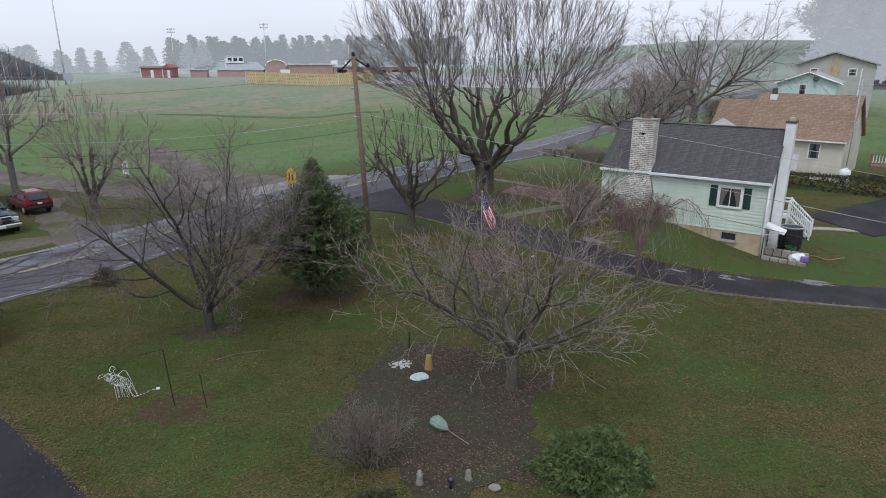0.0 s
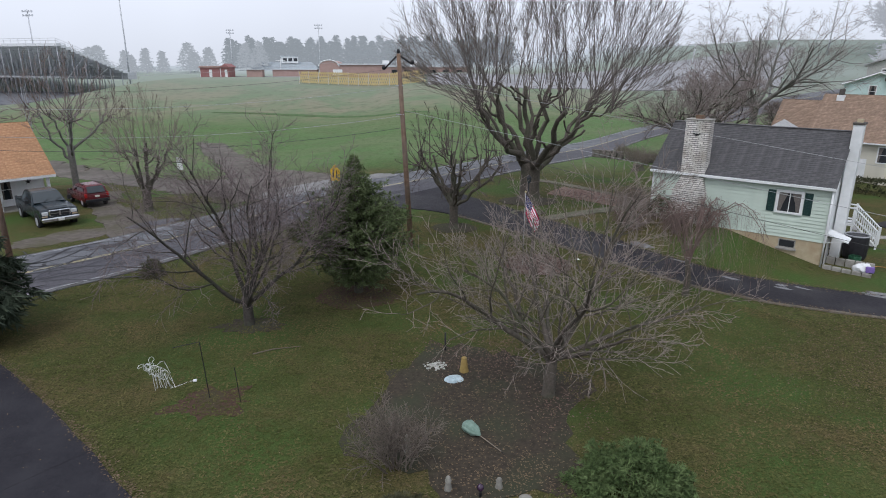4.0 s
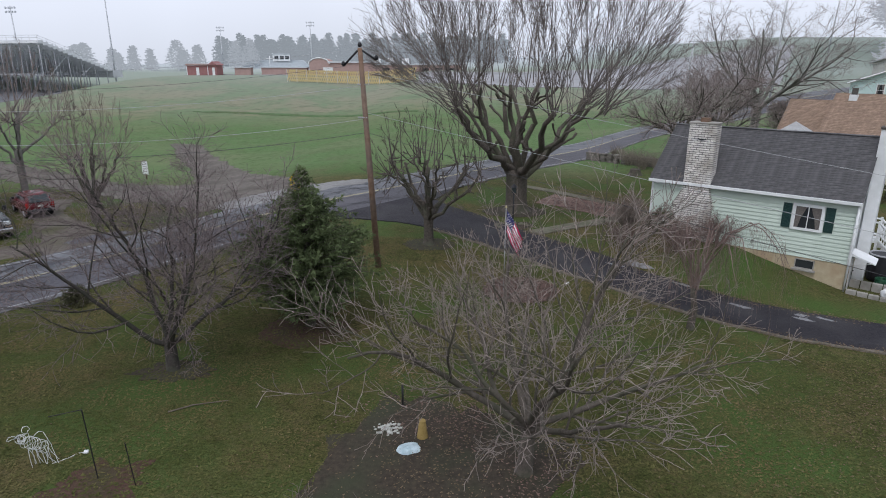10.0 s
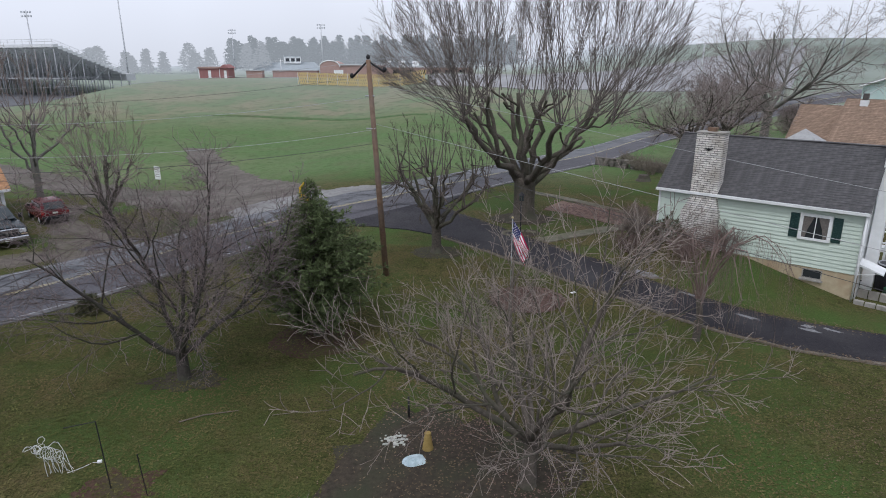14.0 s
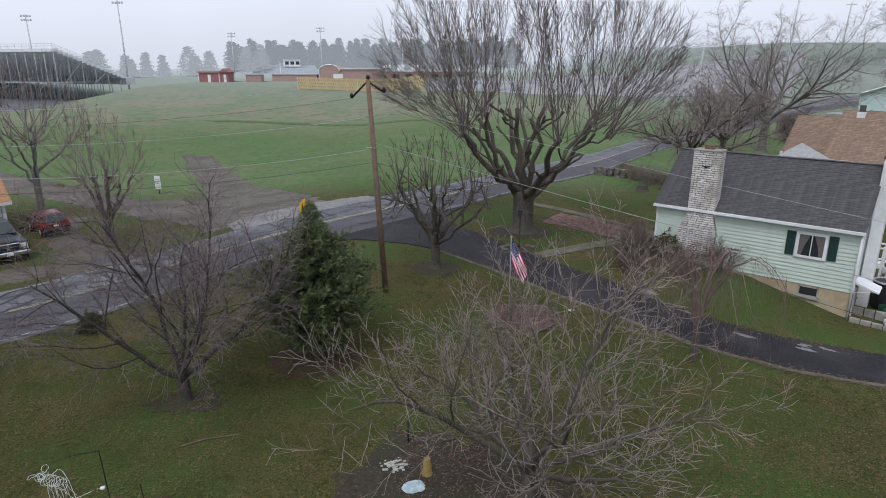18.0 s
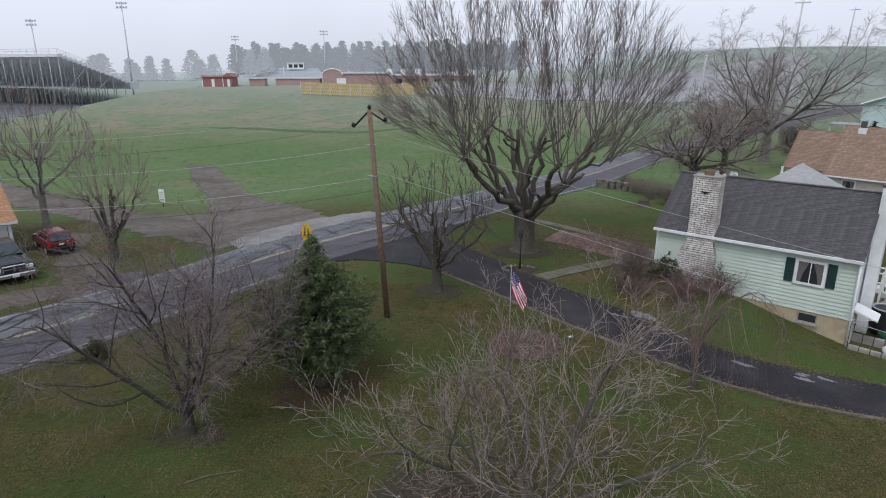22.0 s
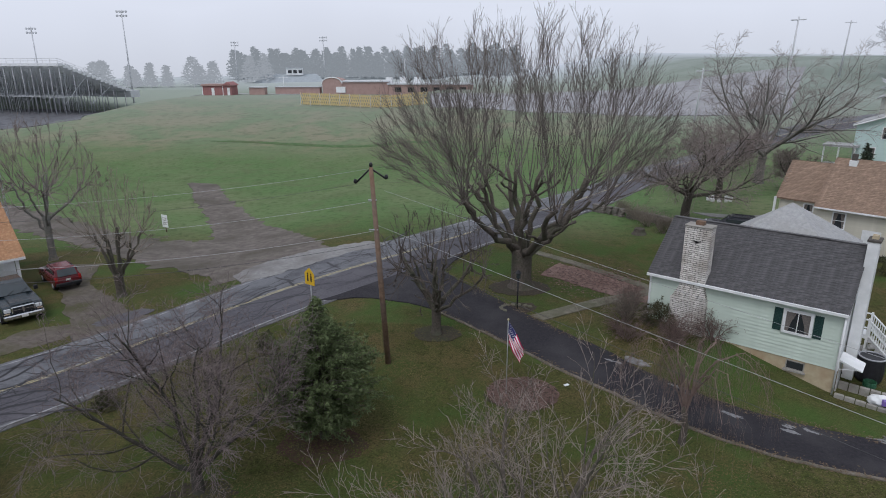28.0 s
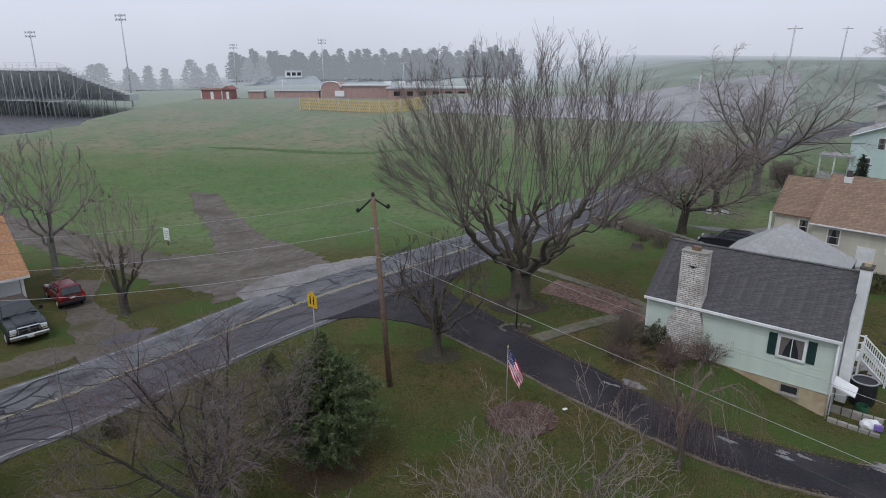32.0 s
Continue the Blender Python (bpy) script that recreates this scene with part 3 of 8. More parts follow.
strip("neighbour_driveway", [(24.4, 38.4), (32.5, 42.4), (44, 48)], [(25.6, 33.6), (33, 36.5), (46, 41)], 0.05, M_DRIVE, "wet asphalt driveway with puddles behind the mint house", "driveway", n=24, ragged=0.15)
strip("walk", [(20.6, 35.2), (23.5, 35.9), (25.8, 34.9)], [(20.6, 34.7), (23.5, 35.3), (25.8, 34.3)], 0.045, M_CONCRETE, "narrow concrete path to the side steps", "walk", n=12, across=2)
strip("side_lane", [(21, 62.5), (26, 60), (31, 64), (38, 70)], [(22, 60.6), (27, 57.8), (32.5, 62), (39, 68)], 0.05, M_GRAVEL, "grey gravel lane behind the stone wall", "lane", n=24, across=3, ragged=0.2)
# Flat dark strip: the low bank's shade is put into its colour.
strip("grass_bank", [(-51, 122.2), (-44, 121.4), (-36, 119.4), (-29, 118.0), (-22.5, 116.8), (-8, 113.2)], [(-51.5, 122.8), (-44, 122.8), (-36, 121.2), (-29, 119.8), (-22.5, 118.4), (-8, 114.6)], 0.05, M_BANKSHADE, "dark green strip painted for the shade line of a low field terrace", "grass bank", n=60, across=3, ragged=0.5, thick=0.4)
strip("parking_lot", [(-10.5, 151), (8, 147.7), (30, 137), (60, 128)], [(-12.5, 178), (12, 176), (45, 172), (80, 165)], 0.12, M_LOT, "pale wet asphalt parking lot beyond the field", "parking lot", n=40, across=8, ragged=0.5, thick=0.5)

bed = blob("mulch_bed", -0.4, 16.6, 3.1, 4.6, -14, 0.03, M_MULCH, "dark soil and leaf bed round the garden tree", "garden bed", seed=1, rag=0.45)
blob("mulch_bed", -8.6, 16.6, 0.95, 0.7, 20, 0.012, M_REDMULCH, "small brown mulch ring with a stake", "garden bed", seed=2, rag=1.1)
blob("mulch_bed", -9.4, 22.3, 1.2, 0.7, 0, 0.02, M_MULCH, "dark mulch ring under the vase-shaped tree", "garden bed", seed=3, rag=0.5)
blob("needle_bed", -5.6, 25.4, 1.8, 1.2, 0, 0.02, M_REDMULCH, "reddish-brown needle litter under the cedar", "garden bed", seed=5)
blob("leaf_bed", 2.7, 29.3, 1.6, 1.2, 10, 0.03, M_MULCH, "oval bed of reddish leaves round the flagpole", "garden bed", seed=6, rag=0.22)
blob("mulch_bed", -1.6, 34.9, 1.3, 1.0, 0, 0.03, M_MULCH, "dark leaf ring under the small pollard", "garden bed", seed=7)
blob("mulch_bed", 3.4, 42.2, 2.0, 1.5, 0, 0.03, M_MULCH, "dark leaf ring under the great maple", "garden bed", seed=8)
blob("mulch_bed", 3.0, 38.6, 1.3, 0.8, 30, 0.03, M_MULCH, "small stone-edged bed round the lamp post", "garden bed", seed=9)
strip("lane_edging", [(x - 0.05, y - 0.08) for x, y in DRIVE_LOW[3:]], [(x + 0.03, y + 0.05) for x, y in DRIVE_LOW[3:]], 0.061, M_LANEEDGE, "pale crumbled edge", parent=drive, n=90, across=2, ragged=0.12, thick=0.1)
for i in range(24):
    rnd = random.Random(900 + i)
    s = rnd.uniform(0.5, 0.95)
    k = min(range(len(DRIVE_UP) - 1), key=lambda q: abs(q / (len(DRIVE_UP) - 1) - s))
    f = rnd.choice((0.04, 0.06, 0.08, 0.12))
    x, y = (DRIVE_UP[k][0] * (1 - f) + DRIVE_LOW[k][0] * f + rnd.uniform(-0.8, 0.8), DRIVE_UP[k][1] * (1 - f) + DRIVE_LOW[k][1] * f + rnd.uniform(-0.3, 0.3))
    if k > 3:
        blob("worn_patch", x, y, rnd.uniform(0.25, 0.7), rnd.uniform(0.10, 0.22), -32, 0.063, M_PATCHY, parent=drive, seed=i, rag=0.75, rings=2, seg=32)


def cracks():
    """Tar-sealed cracks that wander along and across the road."""
    rnd = random.Random(5)
    V, F = [], []
    a = [p for p in between(0.0) if -34 < p[0] < 14]
    b = [p for p in between(1.0) if -45 < p[0] < 14]
    n = min(len(a), len(b))
    for c in range(330):
        i, t = rnd.uniform(0, n - 1), rnd.choice((0.16, 0.24, 0.34, 0.42, 0.52, 0.58, 0.60, 0.70, 0.80, 0.9)) + rnd.gauss(0, 0.02)
        ang = (c % 3 == 0) * math.pi / 2 + rnd.uniform(-0.2, 0.2)
        pts = []
        ln = rnd.uniform(0.8, 2.5) if c % 3 == 0 else rnd.uniform(2, 9)
        k = int(i)
        x, y = a[k][0] * (1 - t) + b[k][0] * t, a[k][1] * (1 - t) + b[k][1] * t
        h = math.atan2(0.75, 0.66) + ang
        for s in range(int(ln / 0.25)):
            h += rnd.uniform(-0.3, 0.3) + 0.12 * (math.atan2(0.75, 0.66) + ang - h)
            x, y = x + 0.25 * math.cos(h), y + 0.25 * math.sin(h)
            pts.append((x, y, h))
        w = rnd.uniform(0.016, 0.045) if c % 7 else rnd.uniform(0.05, 0.12)
        base = len(V)
        for x, y, h in pts:
            V += [(x - w * math.sin(h), y + w * math.cos(h), gz(x, y) + 0.0535), (x + w * math.sin(h), y - w * math.cos(h), gz(x, y) + 0.0535)]
        for s in range(len(pts) - 1):
            q = base + 2 * s
            F.append((q, q + 1, q + 3, q + 2))
    ob = mesh_part("tar_cracks", V, F, M_CRACK, road, "dark tar-sealed cracks")
    tagged(ob, kind="stuff")


cracks()

crack_line = [(-12.09 + (1.21) * k / 12 + 0.05 * noise.noise((k * 0.7, 1, 0)), 12.16 + (1.70) * k / 12 + 0.05 * noise.noise((k * 0.7, 5, 0))) for k in range(13)]
strip("tar_crack", crack_line, [(x + 0.012, y + 0.025) for x, y in crack_line], 0.056, M_CRACK, "dark crack across blacktop", parent=black_drive, n=26, across=1, thick=0.004)
blob("mud_patch", -24.6, 34.6, 2.7, 1.4, 50, 0.02, M_MUD, "brown mud and dead weeds beside the truck", "mud", seed=14, rag=0.4)

# ---- trees ----
QUADS = {}


class Wood:
    """Gathers tubes: thick wood and thin twigs apart."""
    def __init__(self):
        self.V, self.F, self.n, self.fine = [[], []], [[], []], [0, 0], 0.006

    def tube(self, pts, radii, sides, thin):
        P, R = np.asarray(pts, float), np.asarray(radii, float)
        if not thin:
            P, R = np.concatenate([P, P[-1:] + (P[-1:] - P[-2:-1]) * 0.02]), np.append(R, 0.001)
        n = len(P)
        T = np.empty_like(P)
        T[1:-1] = P[2:] - P[:-2]
        T[0], T[-1] = P[1] - P[0], P[-1] - P[-2]
        ref = (0.0, 0.0, 1.0) if abs(T[0, 2]) < 0.9 * math.sqrt(T[0] @ T[0]) else (1.0, 0.0, 0.0)
        U = np.stack([T[:, 1] * ref[2] - T[:, 2] * ref[1], T[:, 2] * ref[0] - T[:, 0] * ref[2], T[:, 0] * ref[1] - T[:, 1] * ref[0]], 1)
        U /= np.sqrt((U * U).sum(1))[:, None] + 1e-9
        W = np.stack([T[:, 1] * U[:, 2] - T[:, 2] * U[:, 1], T[:, 2] * U[:, 0] - T[:, 0] * U[:, 2], T[:, 0] * U[:, 1] - T[:, 1] * U[:, 0]], 1)
        W /= np.sqrt((W * W).sum(1))[:, None] + 1e-9
        key = (n, sides)
        if key not in QUADS:
            a = np.arange(sides) * 2 * math.pi / sides
            k, j = np.meshgrid(np.arange(n - 1), np.arange(sides), indexing="ij")
            q = (j + 1) % sides
            F = np.stack([k * sides + j, k * sides + q, (k + 1) * sides + q, (k + 1) * sides + j], -1).reshape(-1, 4)
            QUADS[key] = (np.cos(a)[None, :, None], np.sin(a)[None, :, None], F)
        ca, sa, F = QUADS[key]
        k = 1 if thin else 0
        self.V[k].append((P[:, None, :] + R[:, None, None] * (ca * U[:, None, :] + sa * W[:, None, :])).reshape(-1, 3))
        self.F[k].append(F + self.n[k])
        self.n[k] += n * sides

    def put(self, k, name, material, parent):
        if not self.n[k]:
            return None
        V, F = np.concatenate(self.V[k]), np.concatenate(self.F[k])
        me = bpy.data.meshes.new(name)
        me.vertices.add(len(V))
        me.vertices.foreach_set("co", V.ravel())
        me.loops.add(F.size)
        me.loops.foreach_set("vertex_index", F.ravel().astype(np.int32))
        me.polygons.add(len(F))
        me.polygons.foreach_set("loop_start", np.arange(0, F.size, 4, dtype=np.int32))
        me.polygons.foreach_set("use_smooth", np.ones(len(F), dtype=bool))
        me.update(calc_edges=True)
        me.materials.append(material)
        ob = new(name, me)
        ob.parent = parent
        return tagged(ob)


def unit(v):
    return v / (math.sqrt(v[0] * v[0] + v[1] * v[1] + v[2] * v[2]) + 1e-9)


def bend(rng, p, d, length, n, wob, up, droop=0.0):
    pts, step = [p], length / n
    for i in range(n):
        d = unit(d + rng.normal(0, wob, 3) + np.array([0, 0, up - droop * (i / n)]))
        p = p + d * step
        pts.append(p)
    return pts, d


def cross(a, b):
    return np.array([a[1] * b[2] - a[2] * b[1], a[2] * b[0] - a[0] * b[2], a[0] * b[1] - a[1] * b[0]])


def side_way(rng, d, angle, az):
    ref = np.array([0, 0, 1.0]) if abs(d[2]) < 0.95 else np.array([1.0, 0, 0])
    u = unit(cross(d, ref))
    w = cross(d, u)
    return unit(d * math.cos(angle) + (u * math.cos(az) + w * math.sin(az)) * math.sin(angle))


def spec_thin(lvl):
    return (0.5, 0.48, 0.5, 0.5, 0.5)[lvl]


def grow(W, rng, p, d, length, r, lvl, spec):
    """One limb and all that grows on it. spec: a row a level (segments, sides, wobble, up, droop, children, angle, length ratio, first)."""
    seg, sides, wob, up, droop, kids, ang, ratio, first = spec[lvl]
    pts, dend = bend(rng, np.array(p, float), np.array(d, float), length, seg, wob, up, droop)
    last = lvl == len(spec) - 1
    radii = [max(r * (1 - (0.72, 0.75, 0.8, 0.65, 0.6)[lvl] * i / seg), W.fine) for i in range(seg + 1)]
    W.tube(pts, radii, sides, lvl >= 2)
    if last:
        return
    k = int(kids * rng.uniform(0.8, 1.2) + 0.5)
    az = rng.uniform(0, 6.28)
    for j in range(k):
        t = first + (1 - first) * (j + rng.uniform(0.2, 0.8)) / k
        i = min(int(t * seg), seg - 1)
        f = t * seg - i
        q = pts[i] * (1 - f) + pts[i + 1] * f
        dd = unit(pts[i + 1] - pts[i])
        az += 2.4 + rng.normal(0, 0.4)
        way = side_way(rng, dd, ang * rng.uniform(0.65, 1.3), az)
        grow(W, rng, q, way, length * ratio * rng.uniform(0.65, 1.25) * (1.1 - 0.45 * t), max(radii[i] * spec_thin(lvl), W.fine * 1.15), lvl + 1, spec)


def tree(name, label, x, y, trunk_h, trunk_r, limbs, spec, bark, twig, seed, lean=(0, 0), spread=(25, 55), limb_len=4.0, group="", flare=1.5, low=0.75, fine=0.006, turn=None, stout=(0.34, 0.5)):
    rng = np.random.default_rng(seed)
    root = thing(name, label, "tree", at_ground(x, y), group)
    W = Wood()
    W.fine = fine
    pts, d = bend(rng, np.array([0, 0, -0.15]), unit(np.array([lean[0], lean[1], 1.0])), trunk_h + 0.15, 7, 0.04, 0.1)
    rad = [trunk_r * (1 + (flare - 1) * math.exp(-3.0 * i / 1.6)) * (1 - 0.18 * i / 7) for i in range(8)]
    W.tube(pts, rad, 12, False)
    az = rng.uniform(0, 6.28)
    for j in range(limbs):
        az += 2 * math.pi / limbs * rng.uniform(0.8, 1.2)
        t = low + (1 - low) * rng.uniform(0, 1)
        q = np.array(pts[0]) * (1 - t) + np.array(pts[-1]) * t
        i = min(int(t * 7), 6)
        f = t * 7 - i
        q = pts[i] * (1 - f) + pts[i + 1] * f
        tilt = radians(rng.uniform(*spread) if turn is None else turn[j % len(turn)] + rng.uniform(-5, 5))
        way = np.array([math.cos(az) * math.sin(tilt), math.sin(az) * math.sin(tilt), math.cos(tilt)])
        grow(W, rng, q, way, limb_len * rng.uniform(0.8, 1.15), trunk_r * rng.uniform(*stout), 0, spec)
    W.put(0, "trunk", bark, root)
    W.put(1, "crown", twig, root)
    return root


# rows: segments, sides, wobble, up, droop, children, angle, length ratio, first child
VASE = [(10, 7, 0.10, 0.05, 0.02, 10, 0.75, 0.58, 0.24), (8, 5, 0.14, 0.03, 0.04, 11, 0.8, 0.52, 0.10), (5, 3, 0.14, 0.02, 0.04, 7, 0.75, 0.5, 0.15), (4, 3, 0.15, 0.02, 0.04, 0, 0, 0, 0)]
GARDEN = [(10, 8, 0.12, 0.07, 0.15, 9, 0.75, 0.56, 0.16), (8, 5, 0.12, 0.07, 0.12, 7, 0.75, 0.50, 0.12), (6, 4, 0.11, 0.09, 0.08, 5, 0.7, 0.5, 0.15), (5, 3, 0.12, 0.05, 0.08, 0, 0, 0, 0)]
ROUND = [(7, 6, 0.14, 0.05, 0, 9, 0.7, 0.6, 0.2), (6, 4, 0.16, 0.04, 0, 8, 0.8, 0.5, 0.15), (4, 3, 0.17, 0.02, 0, 8, 0.8, 0.5, 0.12), (3, 3, 0.17, 0.0, 0, 0, 0, 0, 0)]

def bezier(a, b, c, n):
    t = np.linspace(0, 1, n)[:, None]
    return a * (1 - t) ** 2 + 2 * b * t * (1 - t) + c * t ** 2


def dome_tree(name, label, x, y, trunk_h, trunk_r, limbs, knuckle, dome, shoots, bark, twig, seed, shoot_r=0.05, twigs=7, fine=0.008, low=-0.12, wild=0.05, inner=0.25, knots=3, flare=1.7, stout=(0.34, 0.46), swell=1.35, boxy=2.0):
    """A topped tree: thick limbs to knuckles (radius, height), then straight shoots that fill a dome (radius, middle height, top)."""
    rng = np.random.default_rng(seed)
    root = thing(name, label, "tree", at_ground(x, y))
    W = Wood()
    W.fine = fine
    pts, d = bend(rng, np.array([0, 0, -0.15]), np.array([0.0, 0, 1]), trunk_h + 0.15, 7, 0.01, 0.1)
    W.tube(pts, [trunk_r * (1 + (flare - 1) * math.exp(-1.9 * i)) * (1 + 0.10 * (i == 7)) for i in range(8)], 14, False)
    top = pts[-1]
    spots = []
    for j in range(limbs):
        az = 2 * math.pi * (j * 0.382 + rng.uniform(-0.06, 0.06))
        f = (0.18, 0.75, 0.45, 1.0, 0.6, 0.9, 0.32)[j % 7] * rng.uniform(0.9, 1.1)
        out = np.array([math.cos(az), math.sin(az), 0])
        end = out * knuckle[0] * f + np.array([0, 0, knuckle[1] * (1.12 - 0.22 * f)])
        a = top - np.array([0, 0, 0.35 * trunk_h * rng.uniform(0, 1)]) + out * trunk_r * 0.3
        L = bezier(a, a * 0.45 + end * 0.55 + np.array([0, 0, -0.10 * knuckle[1] * f]), end, 9)
        L[1:-1] += rng.normal(0, 0.025 * knuckle[0], (7, 3))
        r0 = trunk_r * rng.uniform(*stout)
        rad = [r0 * (1 - 0.5 * i / 8) * (1 + rng.uniform(-0.08, 0.16)) for i in range(9)]
        rad[8] *= swell
        W.tube(L, rad, 8, False)
        spots += [(L[6], r0 * 0.5), (L[8], r0 * 0.55), (L[8], r0 * 0.5)]
        for k in range(knots):
            q = L[rng.integers(4, 8)]
            a2 = az + rng.uniform(-1.3, 1.3)
            e2 = q + np.array([math.cos(a2), math.sin(a2), rng.uniform(0.35, 1.0)]) * knuckle[0] * rng.uniform(0.14, 0.30)
            M = bezier(q, (q + e2) / 2 + np.array([0, 0, -0.12 * knuckle[0] * 0.3]), e2, 5)
            M[1:-1] += rng.normal(0, 0.012 * knuckle[0], (3, 3))
            W.tube(M, [r0 * 0.42, r0 * 0.36, r0 * 0.33, r0 * 0.34, r0 * 0.42], 6, False)
            spots += [(e2, r0 * 0.4)] * 2
    P = np.array([q for q, r in spots])
    R, mid, high = dome
    for k in range(shoots):
        c = 1 - (1 - low) * (k + 0.5) / shoots
        az = 2.39996 * k + rng.normal(0, 0.12)
        f = rng.uniform(0.86, 1.03) if rng.random() > inner else rng.uniform(0.55, 0.86)
        s = math.sqrt(max(0, 1 - abs(c) ** boxy))
        tip = np.array([R * f * s * math.cos(az), R * f * s * math.sin(az), mid + (high - mid) * f * c])
        gap = np.linalg.norm((P - tip) * (1.3, 1.3, 0.5), axis=1) * rng.uniform(0.8, 1.25, len(P))
        q = P[int(np.argmin(gap))] + rng.normal(0, 0.02 * R, 3)
        ln = np.linalg.norm(tip - q)
        S = bezier(q, q * 0.5 + tip * 0.5 + np.array([0, 0, -0.09 * ln]) + rng.normal(0, wild * ln, 3), tip, 8)
        S[1:-1] += rng.normal(0, 0.003 * ln, (6, 3))
        r0 = shoot_r * rng.uniform(0.6, 1.2)
        W.tube(S, [max(fine * 1.2, r0 * (1 - i / 7.3) ** 1.2) for i in range(8)], 5, True)
        for m in range(max(2, int(twigs * rng.uniform(0.7, 1.3)))):
            t = 0.25 + 0.74 * rng.random() ** 0.4
            i = min(int(t * 7), 6)
            b = S[i] + (S[i + 1] - S[i]) * (t * 7 - i)
            way = side_way(rng, unit(S[i + 1] - S[i]), rng.uniform(0.25, 0.65), rng.uniform(0, 6.28))
            way = unit(way + np.array([0, 0, 0.12]))
            tl = min(0.36 * ln, R * 0.3) * rng.uniform(0.4, 1.1) * (1.25 - 0.7 * t)
            T, _ = bend(rng, b, way, tl, 4, 0.035, 0.05)
            W.tube(T, [fine * 1.7, fine * 1.45, fine * 1.2, fine, fine], 3, True)
            for u in range(rng.integers(1, 4)):
                i2 = rng.integers(1, 4)
                U, _ = bend(rng, T[i2], side_way(rng, unit(T[i2 + 1] - T[i2]), rng.uniform(0.4, 0.8), rng.uniform(0, 6.28)), tl * rng.uniform(0.25, 0.5), 2, 0.06, 0.05)
                W.tube(U, [fine, fine * 0.9, fine * 0.8], 3, True)
    W.put(0, "trunk", bark, root)
    W.put(1, "crown", twig, root)
    return root


dome_tree("maple_tree", "great bare maple with pollarded limbs and upright shoots", 3.5, 42.4, 2.7, 0.66, 13, (6.0, 7.2), (9.5, 8.0, 16.9), 215, M_BARK_MAPLE, M_TWIG_MAPLE, 8, shoot_r=0.034, twigs=20, fine=0.0068, low=0.0, inner=0.25, wild=0.03, knots=2, stout=(0.24, 0.36), swell=1.1, boxy=2.7)
dome_tree("pollard_tree", "small bare pollarded tree with knobbly limbs beside the lane", -1.6, 34.9, 1.9, 0.25, 11, (2.9, 4.1), (3.5, 3.4, 7.5), 110, M_BARK, M_TWIG_DARK, 11, shoot_r=0.038, twigs=6, fine=0.007, low=-0.3)
tree("garden_tree", "bare spreading ornamental tree with lichen-grey twigs", 1.8, 17.45, 1.45, 0.21, 10, GARDEN, M_BARK_MAPLE, M_TWIG_PALE, 57, limb_len=5.4, flare=1.35, fine=0.0062, turn=(24, 60, 46, 66, 38, 56, 64, 32, 52, 68), stout=(0.36, 0.52), low=0.75)
tree("vase_tree", "bare vase-shaped tree with reddish fine twigs", -9.45, 22.45, 1.15, 0.22, 8, VASE, M_BARK_BLACK, M_TWIG_PURPLE, 31, limb_len=5.4, flare=1.3, fine=0.0058, turn=(10, 48, 28, 56, 36, 52, 20, 58), stout=(0.36, 0.48), low=0.6)
dome_tree("pollard_tree", "bare topped tree with pale upright shoots on grass", -23.2, 41.6, 1.6, 0.29, 7, (2.0, 4.4), (3.4, 4.0, 9.3), 80, M_BARK, M_TWIG_TAN, 41, shoot_r=0.03, twigs=7, fine=0.008, low=-0.2)
dome_tree("shade_tree", "bare rounded tree behind the red car", -33.4, 49.6, 3.6, 0.25, 7, (3.0, 6.4), (4.8, 6.2, 11.6), 90, M_BARK_HAZED, M_TWIG_BROWN, 51, shoot_r=0.04, twigs=8, fine=0.011, low=-0.45, wild=0.12, inner=0.4)
tree("shade_tree", "bare rounded tree on the lawn behind a stone wall", 19.6, 60.2, 2.6, 0.42, 8, ROUND, M_BARK, M_TWIG_BROWN, 61, fine=0.011, spread=(25, 74), limb_len=6.3)
tree("shade_tree", "bare tree on a far lawn ringed by white stones", 25.4, 68.0, 2.6, 0.36, 8, ROUND, M_BARK, M_TWIG_BROWN, 71, fine=0.011, spread=(25, 68), limb_len=5.8)
tree("shade_tree", "tall bare tree with long forked limbs", 33.5, 77.6, 4.0, 0.5, 8, ROUND, M_BARK_HAZED, M_TWIG_HAZED, 81, fine=0.011, turn=(18, 62, 48, 66, 30, 58, 64, 40), limb_len=9.8)
tree("shade_tree", "bare brown bushy tree behind the cream house", 34.6, 72.0, 0.8, 0.22, 9, ROUND, M_BARK, M_TWIG_BROWN, 91, fine=0.011, spread=(15, 70), limb_len=3.4)

# ---- evergreens and shrubs ----
def sprays(rng, spots, size, droop, n=5):
    """Small fans of narrow leaves at spots (place, way)."""
    V, F = [], []
    for p, d in spots:
        s = size * rng.uniform(0.6, 1.3)
        u = unit(cross(d, rng.normal(0, 1, 3)))
        for k in range(n):
            a = (k - (n - 1) / 2) * 0.5 + rng.normal(0, 0.15)
            w = unit(d * math.cos(a) + u * math.sin(a) + np.array([0, 0, -droop]))
            o = unit(cross(w, rng.normal(0, 1, 3))) * s * 0.13
            i = len(V)
            V += [p - o, p + o, p + w * s]
            F.append((i, i + 1, i + 2))
    return V, F


